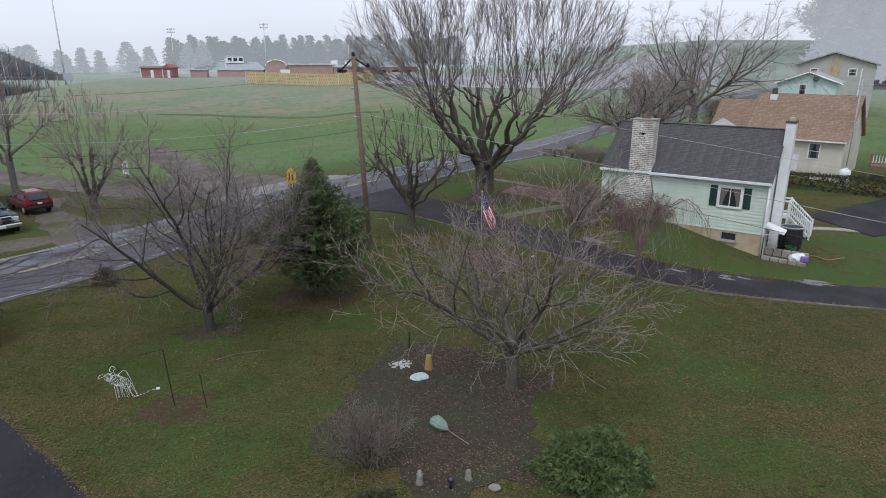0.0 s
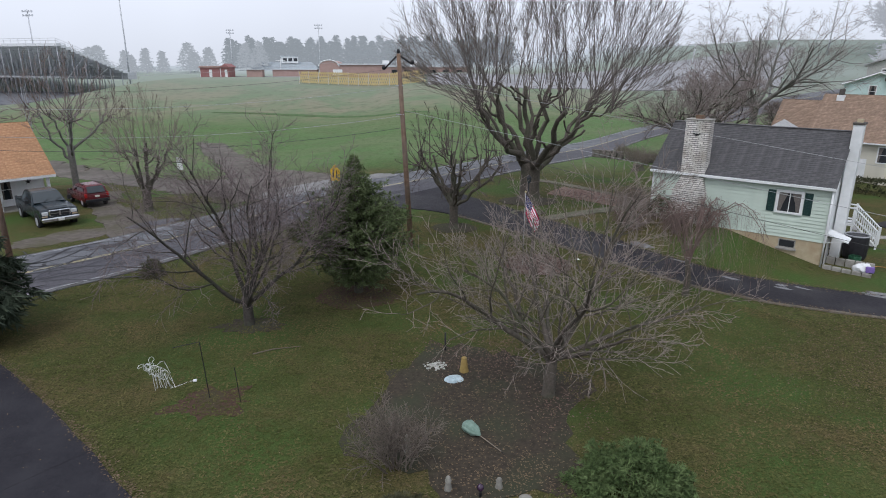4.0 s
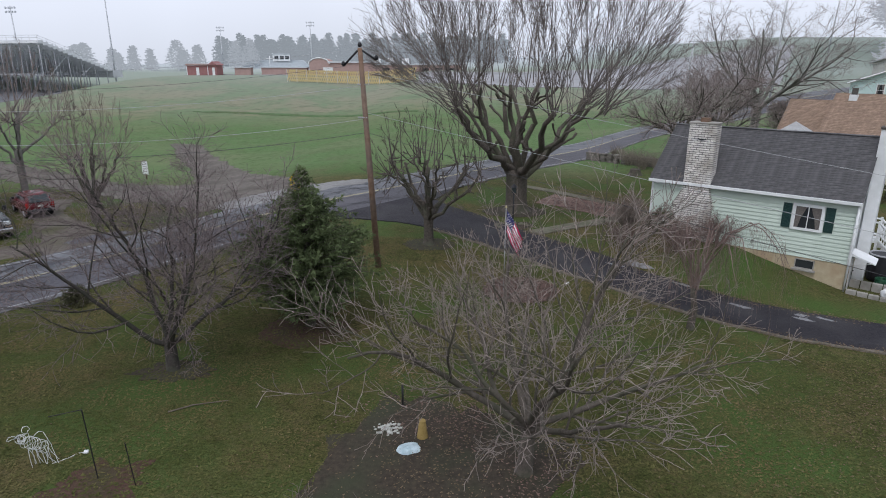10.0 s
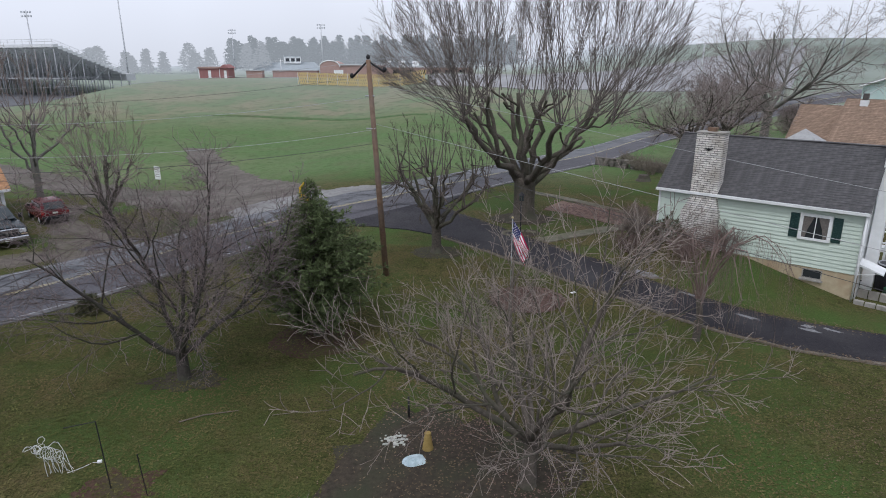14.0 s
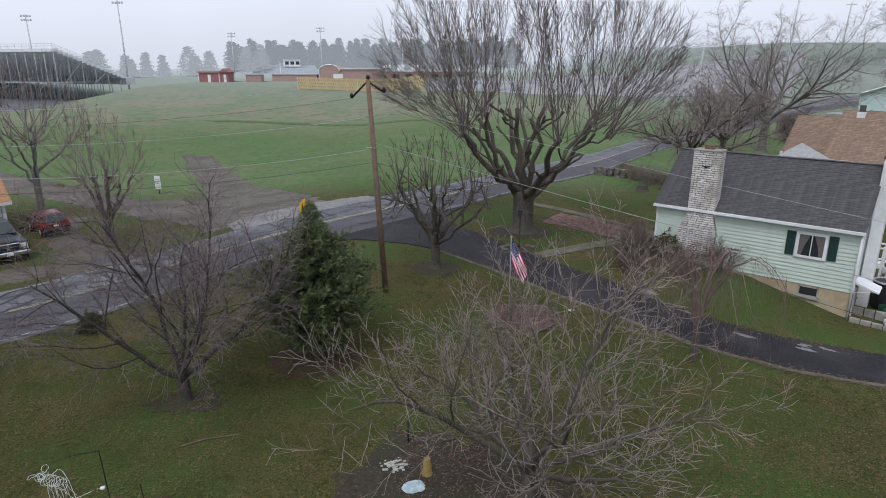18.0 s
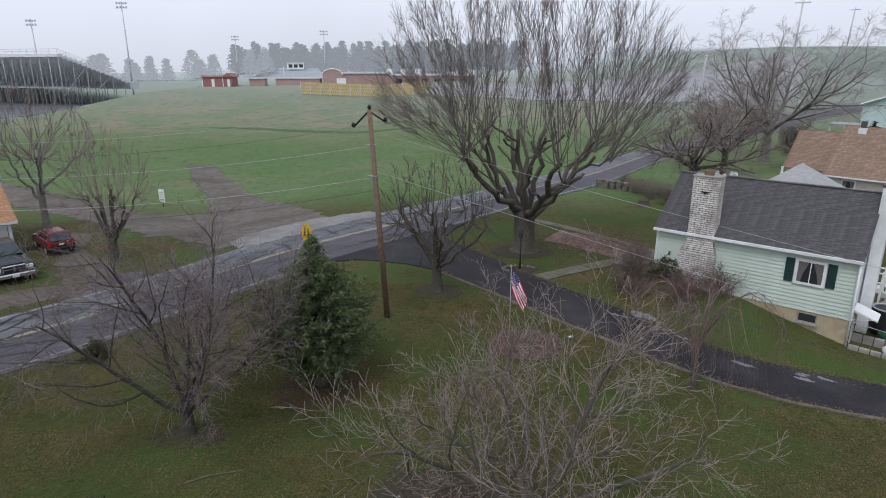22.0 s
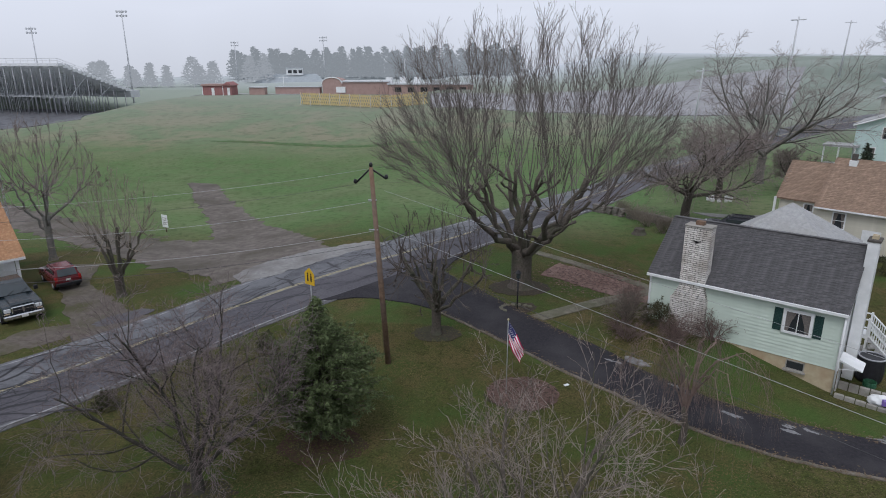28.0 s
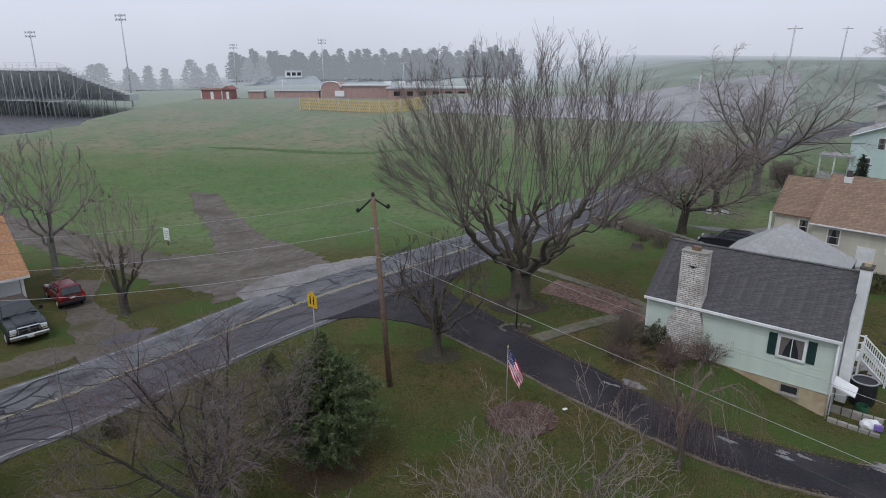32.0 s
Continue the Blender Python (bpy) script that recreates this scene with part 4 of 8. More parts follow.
def conifer(name, label, x, y, height, radius, material, seed, layers=26, per=15, size=0.32, droop=0.25, bare=0.3, power=0.8, tip_up=0.0, belly=0.0):
    rng = np.random.default_rng(seed)
    root = thing(name, label, "tree", at_ground(x, y))
    W = Wood()
    W.tube([(0, 0, -0.1), (0.02, 0, height * 0.5), (0, 0, height * 0.97)], [radius * 0.09, radius * 0.055, 0.02], 8, False)
    spots = []
    for i in range(layers):
        t = i / (layers - 1)
        z = bare + (height - bare) * t
        if belly:
            r = radius * (0.62 + 0.38 * sm(0, belly, t) if t < belly else ((1 - t) / (1 - belly)) ** power)
        else:
            r = radius * (1 - t) ** power * (0.55 + 0.45 * min(1, t * 6))
        r *= 1 + 0.16 * math.sin(i * 2.3) * math.sin(i * 0.9)
        for j in range(max(4, int(per * (1 - 0.7 * t)))):
            az = rng.uniform(0, 6.28)
            rr = r * rng.uniform(0.6, 1.2)
            d = np.array([math.cos(az), math.sin(az), rng.uniform(-0.2, 0.35) + tip_up])
            p0 = np.array([0, 0, z])
            pts = [p0, p0 + d * rr * 0.5 + (0, 0, 0.02), p0 + d * rr + np.array([0, 0, -droop * rr * 0.6])]
            W.tube(pts, [0.03 * (1.1 - t), 0.02 * (1.1 - t), 0.006], 3, False)
            m = max(3, int(rr * 13))
            for k in range(m):
                f = 0.25 + 0.75 * (k + rng.uniform(0, 1)) / m
                q = pts[0] * (1 - f) + pts[2] * f + rng.normal(0, 0.07, 3)
                spots.append((q, unit(d + rng.normal(0, 0.5, 3))))
    W.put(0, "trunk", M_BARK, root)
    V, F = sprays(rng, spots, size, droop)
    mesh_part("crown", V, F, material, root)
    return root


def twig_bush(name, label, x, y, height, radius, stems, material, seed, droop=0.0, bark=None):
    rng = np.random.default_rng(seed)
    root = thing(name, label, "bush", at_ground(x, y))
    W = Wood()
    spec = [(6, 4, 0.12, 0.03, droop, 7, 0.6, 0.55, 0.2), (5, 3, 0.14, 0.03, droop, 6, 0.7, 0.5, 0.2), (3, 3, 0.15, 0.0, droop, 0, 0, 0, 0)]
    for j in range(stems):
        az = rng.uniform(0, 6.28)
        tilt = rng.uniform(0.05, 1.0) * math.atan2(radius, height)
        way = np.array([math.cos(az) * math.sin(tilt), math.sin(az) * math.sin(tilt), math.cos(tilt)])
        r = rng.uniform(0, 0.25) * radius
        grow(W, rng, (r * math.cos(az), r * math.sin(az), -0.05), way, height * rng.uniform(0.7, 1.1), 0.022, 0, spec)
    W.put(0, "stem", bark or material, root)
    W.put(1, "crown", material, root)
    return root


def leaf_bush(name, label, x, y, rx, ry, h, material, seed, n=1400, size=0.14, rot=0.0, box_shape=False, category="bush"):
    rng = np.random.default_rng(seed)
    root = thing(name, label, category, at_ground(x, y, rot))
    spots = []
    for _ in range(n):
        if box_shape:
            p = np.array([rng.uniform(-rx, rx), rng.uniform(-ry, ry), rng.uniform(0, h)])
            face = rng.integers(0, 3)
            if face == 0:
                p[2] = h * rng.uniform(0.9, 1.04)
            elif face == 1:
                p[1] = ry * rng.choice((-1, 1)) * rng.uniform(0.85, 1.1)
            else:
                p[0] = rx * rng.choice((-1, 1)) * rng.uniform(0.97, 1.0)
            d = rng.normal(0, 1, 3) + (0, 0, 0.6)
        else:
            d = rng.normal(0, 1, 3)
            d[2] = abs(d[2]) * 0.9 - 0.1
            d = unit(d)
            lump = 1 + 0.42 * noise.noise(Vector(d * 2.6) + Vector((seed, 0, 0)))
            f = rng.uniform(0.65, 1.05) * lump
            p = np.array([d[0] * rx * f, d[1] * ry * f, max(0.03, d[2] * h * f)])
        spots.append((p, unit(d + rng.normal(0, 0.6, 3))))
    V, F = sprays(rng, spots, size, 0.1, 5)
    mesh_part("foliage", V, F, material, root)
    W = Wood()
    for _ in range(9):
        a = rng.uniform(0, 6.28)
        q = np.array([math.cos(a) * rx * 0.5, math.sin(a) * ry * 0.5, h * 0.7])
        W.tube([(0, 0, -0.05), q * 0.5 + rng.normal(0, 0.05, 3), q], [0.03, 0.02, 0.01], 4, False)
    W.put(0, "stem", M_BARK, root)
    return root


def weeping_tree(name, label, x, y, height, radius, arches, seed):
    """Crooked limbs that arch over, with a curtain of fine twigs hanging from them."""
    rng = np.random.default_rng(seed)
    root = thing(name, label, "tree", at_ground(x, y))
    W = Wood()
    trunk = [np.array([0, 0, -0.1]), np.array([0.08, 0.02, height * 0.18]), np.array([-0.04, 0.08, height * 0.36])]
    W.tube(trunk, [0.17, 0.13, 0.11], 8, False)
    for j in range(arches):
        az = 2.39996 * j + rng.normal(0, 0.2)
        f = 1.0 if j % 3 else rng.uniform(0.4, 0.7)
        out = np.array([math.cos(az), math.sin(az), 0])
        a = trunk[1] + (trunk[2] - trunk[1]) * rng.uniform(0.4, 1)
        e = out * radius * f * rng.uniform(0.85, 1.1) + np.array([0, 0, height * rng.uniform(0.55, 0.75)])
        A = bezier(a, out * radius * f * 0.5 + np.array([0, 0, height * rng.uniform(1.15, 1.4)]), e, 10)
        A[1:] += rng.normal(0, 0.07, (9, 3))
        W.tube(A, [0.032 - 0.0026 * i for i in range(10)], 5, True)
        for k in range(rng.integers(12, 18)):
            i = rng.integers(2, 10)
            q = A[i] + rng.normal(0, 0.03, 3)
            ln = min(q[2] - 0.5, height * rng.uniform(0.15, 0.6))
            way = unit(out * rng.uniform(-0.1, 0.7) + rng.normal(0, 0.35, 3) + np.array([0, 0, 0.25]))
            H = bezier(q, q + way * ln * 0.35, q + way * ln * 0.30 * (1, 1, 0) + np.array([0, 0, -ln]), 8)
            H[1:] += rng.normal(0, 0.025, (7, 3))
            W.tube(H, [0.0045 - 0.0003 * n for n in range(8)], 3, True)
            for m in range(4):
                n = rng.integers(1, 6)
                g = H[n] + rng.normal(0, 0.10, 3) * (1, 1, 0)
                G = [H[n], (H[n] + g) / 2 + np.array([0, 0, -0.12 * ln]), g + np.array([0, 0, -0.38 * ln])]
                W.tube(G, [0.0032, 0.003, 0.0028], 3, True)
    W.put(0, "trunk", M_BARK, root)
    W.put(1, "crown", M_TWIG_RED, root)
    return root


conifer("cedar_tree", "dense olive-green cedar with a ragged pointed crown", -5.65, 25.9, 6.1, 2.35, M_CEDAR, 5, layers=44, per=26, size=0.17, droop=0.12, power=0.95, tip_up=0.35, bare=0.45, belly=0.30)
conifer("spruce_tree", "dark drooping spruce beside the black driveway", -19.6, 20.4, 7.3, 2.9, M_SPRUCE, 6, layers=24, per=16, size=0.42, droop=0.6, power=0.8, bare=0.8)
twig_bush("azalea_bush", "bare twiggy grey-brown bush in the garden bed", -2.55, 13.6, 1.5, 1.4, 24, M_TWIG, 7)
leaf_bush("evergreen_bush", "low spreading bright green evergreen bush", 3.35, 13.0, 1.4, 1.15, 0.95, M_SHRUB, 8, n=5200, size=0.13)
leaf_bush("round_bush", "small round dull-leaved bush near the road", -16.0, 27.7, 0.55, 0.5, 0.85, M_SHRUBDRY, 9, n=700, size=0.12)
leaf_bush("round_bush", "small round bush beside the road", -10.3, 32.8, 0.5, 0.5, 0.9, M_SHRUBDRY, 10, n=600, size=0.12)
leaf_bush("low_bush", "low yellowish perennial clump at the bed edge", -2.3, 12.0, 0.6, 0.4, 0.35, M_SHRUBDRY, 12, n=500, size=0.12)
weeping_tree("weeping_cherry", "bare weeping cherry with hanging reddish twigs beside the lane", 8.9, 26.2, 4.6, 2.7, 15, 13)
leaf_bush("foundation_bush", "dull green bush against the house foundation", 10.4, 35.1, 0.95, 0.8, 1.15, M_SHRUBDRY, 15, n=1400, size=0.14)
twig_bush("vine_bush", "bare brown twiggy bush at the chimney foot", 12.6, 33.4, 1.5, 1.5, 22, M_TWIG_RED, 19, droop=0.25)
twig_bush("vine_bush", "bare brown twiggy bush beside the garden walk", 9.4, 37.2, 1.4, 1.3, 20, M_TWIG_RED, 20, droop=0.2)
twig_bush("rose_bush", "dark twiggy bush beside the brick chimney", 8.6, 35.4, 1.5, 1.2, 26, M_TWIG, 16, droop=0.2)
twig_bush("vine_bush", "tangled brown twiggy shrub before the chimney", 10.6, 33.0, 1.5, 1.4, 26, M_TWIG_RED, 23, droop=0.3)
twig_bush("vine_bush", "tangled brown twiggy shrub by the house corner", 8.4, 34.0, 1.2, 1.3, 22, M_TWIG_RED, 24, droop=0.3)
leaf_bush("hedge", "long clipped brown-green hedge behind the mint house", 33.0, 43.6, 9.5, 0.6, 1.2, M_HEDGE, 17, n=5200, size=0.2, rot=-32, box_shape=True, category="hedge")
conifer("small_spruce", "small dark spruce beside the teal house porch", 46.3, 79.3, 4.2, 1.3, M_SPRUCE, 18, layers=12, per=10, size=0.5)
for bx, by, bh, br, sd in ((14.6, 64.0, 1.2, 1.3, 201), (15.4, 61.3, 1.4, 1.5, 202), (15.9, 58.6, 1.5, 1.6, 203), (16.6, 56.2, 1.4, 1.3, 204)):
    twig_bush("bare_bush", "tan bare twiggy bush at the lawn edge", bx, by, bh, br, 24, M_TWIG_TAN, sd)

# ---- mint house ----
def clad(parent, x0, x1, z0, z1, y, course, material, holes=(), out=-1, axis="x", lap=0.028):
    """Lapped boards, course by course, between the openings (x0, x1, z0, z1)."""
    z, cache = z0, {}
    while z < z1 - 0.02:
        top = min(z + course, z1)
        cuts = [(x0, x1)]
        for h in holes:
            if h[2] < top - 0.01 and h[3] > z + 0.01:
                nxt = []
                for a, b in cuts:
                    if h[0] > a:
                        nxt.append((a, min(b, h[0])))
                    if h[1] < b:
                        nxt.append((max(a, h[1]), b))
                cuts = [c for c in nxt if c[1] - c[0] > 0.03]
        for a, b in cuts:
            key = (round(a, 2), round(b, 2), round(top - z, 3))
            if key not in cache:
                h = top - z
                prof = [(0.0, 0.0), (out * lap, 0.0), (out * 0.008, h), (0.0, h)]
                V, F = [], []
                for t in (a, b):
                    for o, zz in prof:
                        V.append((t, o, zz) if axis == "x" else (o, t, zz))
                F = [(0, 1, 5, 4), (1, 2, 6, 5), (2, 3, 7, 6), (3, 0, 4, 7), (0, 3, 2, 1), (4, 5, 6, 7)]
                me = bpy.data.meshes.new("clapboard")
                me.from_pydata(V, [], F)
                me.materials.append(material)
                cache[key] = me
            ob = new("clapboard", cache[key])
            ob.parent = parent
            ob.location = (0, y, z) if axis == "x" else (y, 0, z)
        z += course


def shingle_rows(parent, x0, x1, y0, z0, y1, z1, rows, material, name="shingle", seed=1, tabs=0.9, single=True):
    """Overlapping shingles from the eave (y0, z0) to the ridge (y1, z1), one by one; the hidden slope in one piece."""
    rnd = random.Random(seed)
    L = math.hypot(y1 - y0, z1 - z0)
    uy, uz = (y1 - y0) / L, (z1 - z0) / L
    ny, nz = -uz, uy
    if nz < 0:
        ny, nz = -ny, -nz
    step = L / rows

    def tab(w):
        th, lo = rnd.uniform(0.012, 0.022), -0.02 - rnd.uniform(0, 0.012)
        V = [(xx, uy * s + ny * h, uz * s + nz * h) for s, h in ((lo, th), (step + 0.03, 0.004)) for xx in (0.0, w)]
        V += [(0.0, uy * lo - ny * 0.005, uz * lo - nz * 0.005), (w, uy * lo - ny * 0.005, uz * lo - nz * 0.005)]
        return V, [(0, 1, 3, 2), (4, 5, 1, 0), (4, 0, 2), (1, 5, 3)]
    cache, VV, FF = {}, [], []
    for r in range(rows):
        x = x0 - rnd.choice((0.0, 0.25, 0.5, 0.75)) * tabs
        while x < x1:
            a, b = max(x + 0.006, x0), min(x + tabs - 0.006, x1)
            x += tabs
            if b - a < 0.05:
                continue
            oy, oz = y0 + uy * step * r, z0 + uz * step * r
            if single:
                key = (round(b - a, 2), rnd.randrange(3))
                if key not in cache:
                    V, F = tab(b - a)
                    cache[key] = bpy.data.meshes.new(name)
                    cache[key].from_pydata(V, [], F)
                    cache[key].materials.append(material)
                ob = new(name, cache[key])
                ob.parent = parent
                ob.location = (a, oy, oz)
            else:
                V, F = tab(b - a)
                FF += [tuple(i + len(VV) for i in f) for f in F]
                VV += [(v[0] + a, v[1] + oy, v[2] + oz) for v in V]
    if not single:
        tagged(mesh_part("shingles", VV, FF, material, parent), kind="stuff")


def brick_stack(name, parent, x0, y0, z0, x1, y1, z1, brick, mortar, course=0.075, length=0.215, seed=2, label=""):
    """A masonry shaft: mortar core and one brick at a time round it."""
    rnd = random.Random(seed)
    core = part(name, boxes((x0 + 0.012, y0 + 0.012, z0, x1 - 0.012, y1 - 0.012, z1 - 0.01)), mortar, parent, label)
    V, F = [], []

    def one(a0, b0, c0, a1, b1, c1):
        i = len(V)
        V.extend([(a0, b0, c0), (a1, b0, c0), (a1, b1, c0), (a0, b1, c0), (a0, b0, c1), (a1, b0, c1), (a1, b1, c1), (a0, b1, c1)])
        F.extend([(i, i + 1, i + 5, i + 4), (i + 1, i + 2, i + 6, i + 5), (i + 2, i + 3, i + 7, i + 6), (i + 3, i, i + 4, i + 7), (i + 4, i + 5, i + 6, i + 7)])
    k = 0
    z = z0
    while z < z1 - 0.03:
        off = 0.5 * length * (k % 2)
        for lo, hi, horiz in ((x0, x1, True), (y0, y1, False)):
            s = lo - off
            while s < hi - 0.02:
                a, b = max(s, lo), min(s + length - 0.024, hi)
                s += length
                if b - a < 0.03:
                    continue
                j = rnd.uniform(-0.004, 0.006)
                for side in (0, 1):
                    if horiz:
                        ya, yb = (y0 - j, y0 + 0.09) if side == 0 else (y1 - 0.09, y1 + j)
                        one(a, ya, z, b, yb, z + course - 0.026)
                    else:
                        xa, xb = (x0 - j, x0 + 0.09) if side == 0 else (x1 - 0.09, x1 + j)
                        one(xa, a, z, xb, b, z + course - 0.026)
        z += course
        k += 1
    ob = mesh_part("bricks", V, F, brick, core)
    tagged(ob, kind="stuff")
    return core


def window(parent, x0, z0, x1, z1, y, out=-1, trim=0.11, split="v", shutters=0.0, curtain=True, material=None):
    """A framed window in the wall plane y, facing -y (out=-1) or +y."""
    s = out
    w = part("window", boxes((x0, min(y, y + s * 0.05), z0, x0 + trim, max(y, y + s * 0.05), z1), (x1 - trim, min(y, y + s * 0.05), z0, x1, max(y, y + s * 0.05), z1),
                             (x0 + trim, min(y, y + s * 0.05), z1 - trim, x1 - trim, max(y, y + s * 0.05), z1), (x0 + trim, min(y, y + s * 0.06), z0, x1 - trim, max(y, y + s * 0.06), z0 + trim * 0.8)), material or M_WHITE, parent)
    a, b, c, d = x0 + trim, x1 - trim, z0 + trim * 0.8, z1 - trim
    part("pane", boxes((a, min(y + s * 0.004, y + s * 0.012), c, b, max(y + s * 0.004, y + s * 0.012), d)), M_GLASS, w, "dark window glass")
    bar = 0.035
    if curtain:
        for e, q in ((a, 1), (b, -1)):
            bm = bmesh.new()
            wd = (b - a) * 0.42
            prism(bm, [(e, c), (e + q * wd * 0.35, c), (e + q * wd * 0.55, c + (d - c) * 0.45), (e + q * wd, d), (e, d)], min(y + s * 0.0125, y + s * 0.016), max(y + s * 0.0125, y + s * 0.016))
            part("curtain", bm, M_CURTAIN, w, "pale lace curtain")
    if split == "v":
        part("mullion", boxes(((a + b) / 2 - bar / 2, min(y + s * 0.013, y + s * 0.035), c, (a + b) / 2 + bar / 2, max(y + s * 0.013, y + s * 0.035), d)), material or M_WHITE, w)
    elif split == "h":
        part("meeting_rail", boxes((a, min(y + s * 0.013, y + s * 0.035), (c + d) / 2 - bar / 2, b, max(y + s * 0.013, y + s * 0.035), (c + d) / 2 + bar / 2)), material or M_WHITE, w)
    return w


def mint_house():
    h = thing("mint_house", "small pale mint clapboard house with dark shingle roof", "house", pose(16.98, 30.33, 0, 0, 0, -37.1))
    L, D, ZE, ZR, ZF = 8.95, 6.1, 4.26, 6.74, 1.46
    part("foundation", boxes((-L + 0.03, 0.03, -0.6, -0.03, D - 0.03, ZF)), M_FOUND, h, "tan painted foundation stained with rust")
    wall = part("wall", boxes((-L + 0.02, 0.04, ZF, -0.04, D - 0.04, ZE)), M_SIDING, h)
    gable = bmesh.new()
    prism(gable, [(0.04, ZE), (D - 0.04, ZE), (D / 2, ZR - 0.14)], 0.04, 0.10, Matrix.Rotation(radians(90), 4, "Z") @ Matrix.Diagonal((1, 1, 1, 1)))
    part("gable", gable, M_WHITE, h)
    g2 = bmesh.new()
    prism(g2, [(0.04, ZE), (D - 0.04, ZE), (D / 2, ZR - 0.14)], L - 0.12, L - 0.04, Matrix.Rotation(radians(90), 4, "Z"))
    part("gable", g2, M_SIDING, h)
    clad(wall, -L, 0.0, ZF, ZE - 0.02, 0.04, 0.178, M_SIDING, [(-2.50, -1.18, 2.68, 3.92)], out=-1, lap=0.045)
    clad(wall, 0.0, D, ZF, ZE, -0.04, 0.152, M_WHITE, [], out=1, axis="y")
    clad(wall, 0.0, D, ZF, ZE, -L + 0.02, 0.152, M_SIDING, [], out=-1, axis="y")
    part("corner_board", boxes((-0.05, -0.03, ZF, 0.07, 0.09, ZE)), M_WHITE, h)
    part("corner_board", boxes((-L - 0.02, -0.03, ZF, -L + 0.07, 0.06, ZE)), M_WHITE, h)
    for s in (0, 1):
        roof = bmesh.new()
        y0, y1 = (-0.17, D / 2) if s == 0 else (D + 0.17, D / 2)
        z0 = ZE - 0.02
        vs = [roof.verts.new(p) for p in ((-L - 0.12, y0, z0), (0.1, y0, z0), (0.1, y1, ZR), (-L - 0.12, y1, ZR))]
        f = roof.faces.new(vs)
        ext = bmesh.ops.extrude_face_region(roof, geom=[f])
        bmesh.ops.translate(roof, verts=[v for v in ext["geom"] if isinstance(v, bmesh.types.BMVert)], vec=(0, 0, -0.11))
        bmesh.ops.recalc_face_normals(roof, faces=roof.faces)
        r = part("roof", roof, M_ROOF, h, "dark weathered asphalt shingles")
        shingle_rows(r, -L - 0.14, 0.12, y0, z0 + 0.004, y1, ZR + 0.004, 28, M_ROOF, seed=3 + s, single=s == 0)
    part("ridge_cap", boxes((-L - 0.12, D / 2 - 0.12, ZR - 0.03, 0.1, D / 2 + 0.12, ZR + 0.035), bevel=0.02), M_ROOF, h)
    part("gutter", boxes((-L - 0.12, -0.29, ZE - 0.12, 0.1, -0.18, ZE - 0.0)), M_WHITE, h, "white eave gutter")
    part("fascia", boxes((-L - 0.1, -0.178, ZE - 0.16, 0.1, -0.15, ZE - 0.03)), M_WHITE, h)
    dp = rod("downspout", (0.02, -0.16, ZE - 0.1), (0.02, -0.12, 0.25), 0.045, M_WHITE, h, 6)
    window(h, -2.47, 2.70, -1.20, 3.90, 0.01, trim=0.13)
    for x0, x1 in ((-2.86, -2.50), (-1.17, -0.81)):
        sh = part("shutter", boxes((x0, -0.03, 2.74, x1, 0.004, 3.86)), M_SHUTTER, h, "dark green louvred shutter")
        for k in range(14):
            z = 2.80 + k * 0.075
            part("slat", boxes((x0 + 0.04, -0.042, z, x1 - 0.04, -0.028, z + 0.05)), M_SHUTTER, sh)
    bw = part("basement_window", boxes((-2.05, -0.02, 0.92, -1.25, 0.06, 0.98), (-2.05, -0.02, 1.34, -1.25, 0.06, 1.38), (-2.05, -0.02, 0.92, -2.0, 0.06, 1.38), (-1.3, -0.02, 0.92, -1.25, 0.06, 1.38)), M_CONCRETE, h)
    part("pane", boxes((-2.0, 0.0, 0.98, -1.3, 0.028, 1.34)), M_GLASS, bw)
    part("sill", boxes((-2.12, -0.10, 0.84, -1.18, 0.05, 0.92)), M_CONCRETE, bw)
    c = brick_stack("chimney", h, -7.36, -0.22, 3.9, -6.10, 0.52, 7.12, M_BRICKW, M_MORTAR, course=0.105, length=0.30, label="tall whitewashed brick chimney")
    brick_stack("chimney_base", c, -7.70, -0.30, 0.4, -5.90, 0.50, 3.27, M_BRICKW, M_MORTAR, course=0.105, length=0.30, seed=6)
    for k in range(6):
        f = (k + 1) / 7
        brick_stack("shoulder_course", c, -7.70 + 0.34 * f, -0.30 + 0.08 * f, 3.27 + 0.105 * k, -5.90 - 0.20 * f, 0.50, 3.375 + 0.105 * k, M_BRICKW, M_MORTAR, course=0.105, length=0.30, seed=20 + k)
    part("chimney_cap", boxes((-7.40, -0.26, 7.11, -6.06, 0.56, 7.19), bevel=0.02), M_CONCRETE, c)
    part("flue", boxes((-6.95, 0.0, 7.19, -6.55, 0.3, 7.38)), M_POLE, c, "clay flue pot")
    eagle = bmesh.new()
    prism(eagle, [(-0.22, 0.05), (-0.10, 0.02), (0.0, -0.06), (0.10, 0.02), (0.22, 0.05), (0.16, 0.10), (0.05, 0.05), (0.0, 0.09), (-0.05, 0.05), (-0.16, 0.10)], -0.03, 0.0, pose(-6.72, -0.228, 6.35))
    part("ornament", eagle, M_BLACK, c, "small black wing-shaped ornament")
    c2 = part("chimney", boxes((0.06, D / 2 - 1.05, 0.3, 0.52, D / 2 - 0.30, 7.15)), M_WHITE, h, "white-painted masonry chimney")
    part("chimney_cap", boxes((0.02, D / 2 - 1.10, 7.15, 0.56, D / 2 - 0.25, 7.26), bevel=0.02), M_MORTAR, c2)
    part("flue", boxes((0.16, D / 2 - 0.85, 7.26, 0.42, D / 2 - 0.50, 7.42)), M_FOUND, c2)
    return h


mint_house()

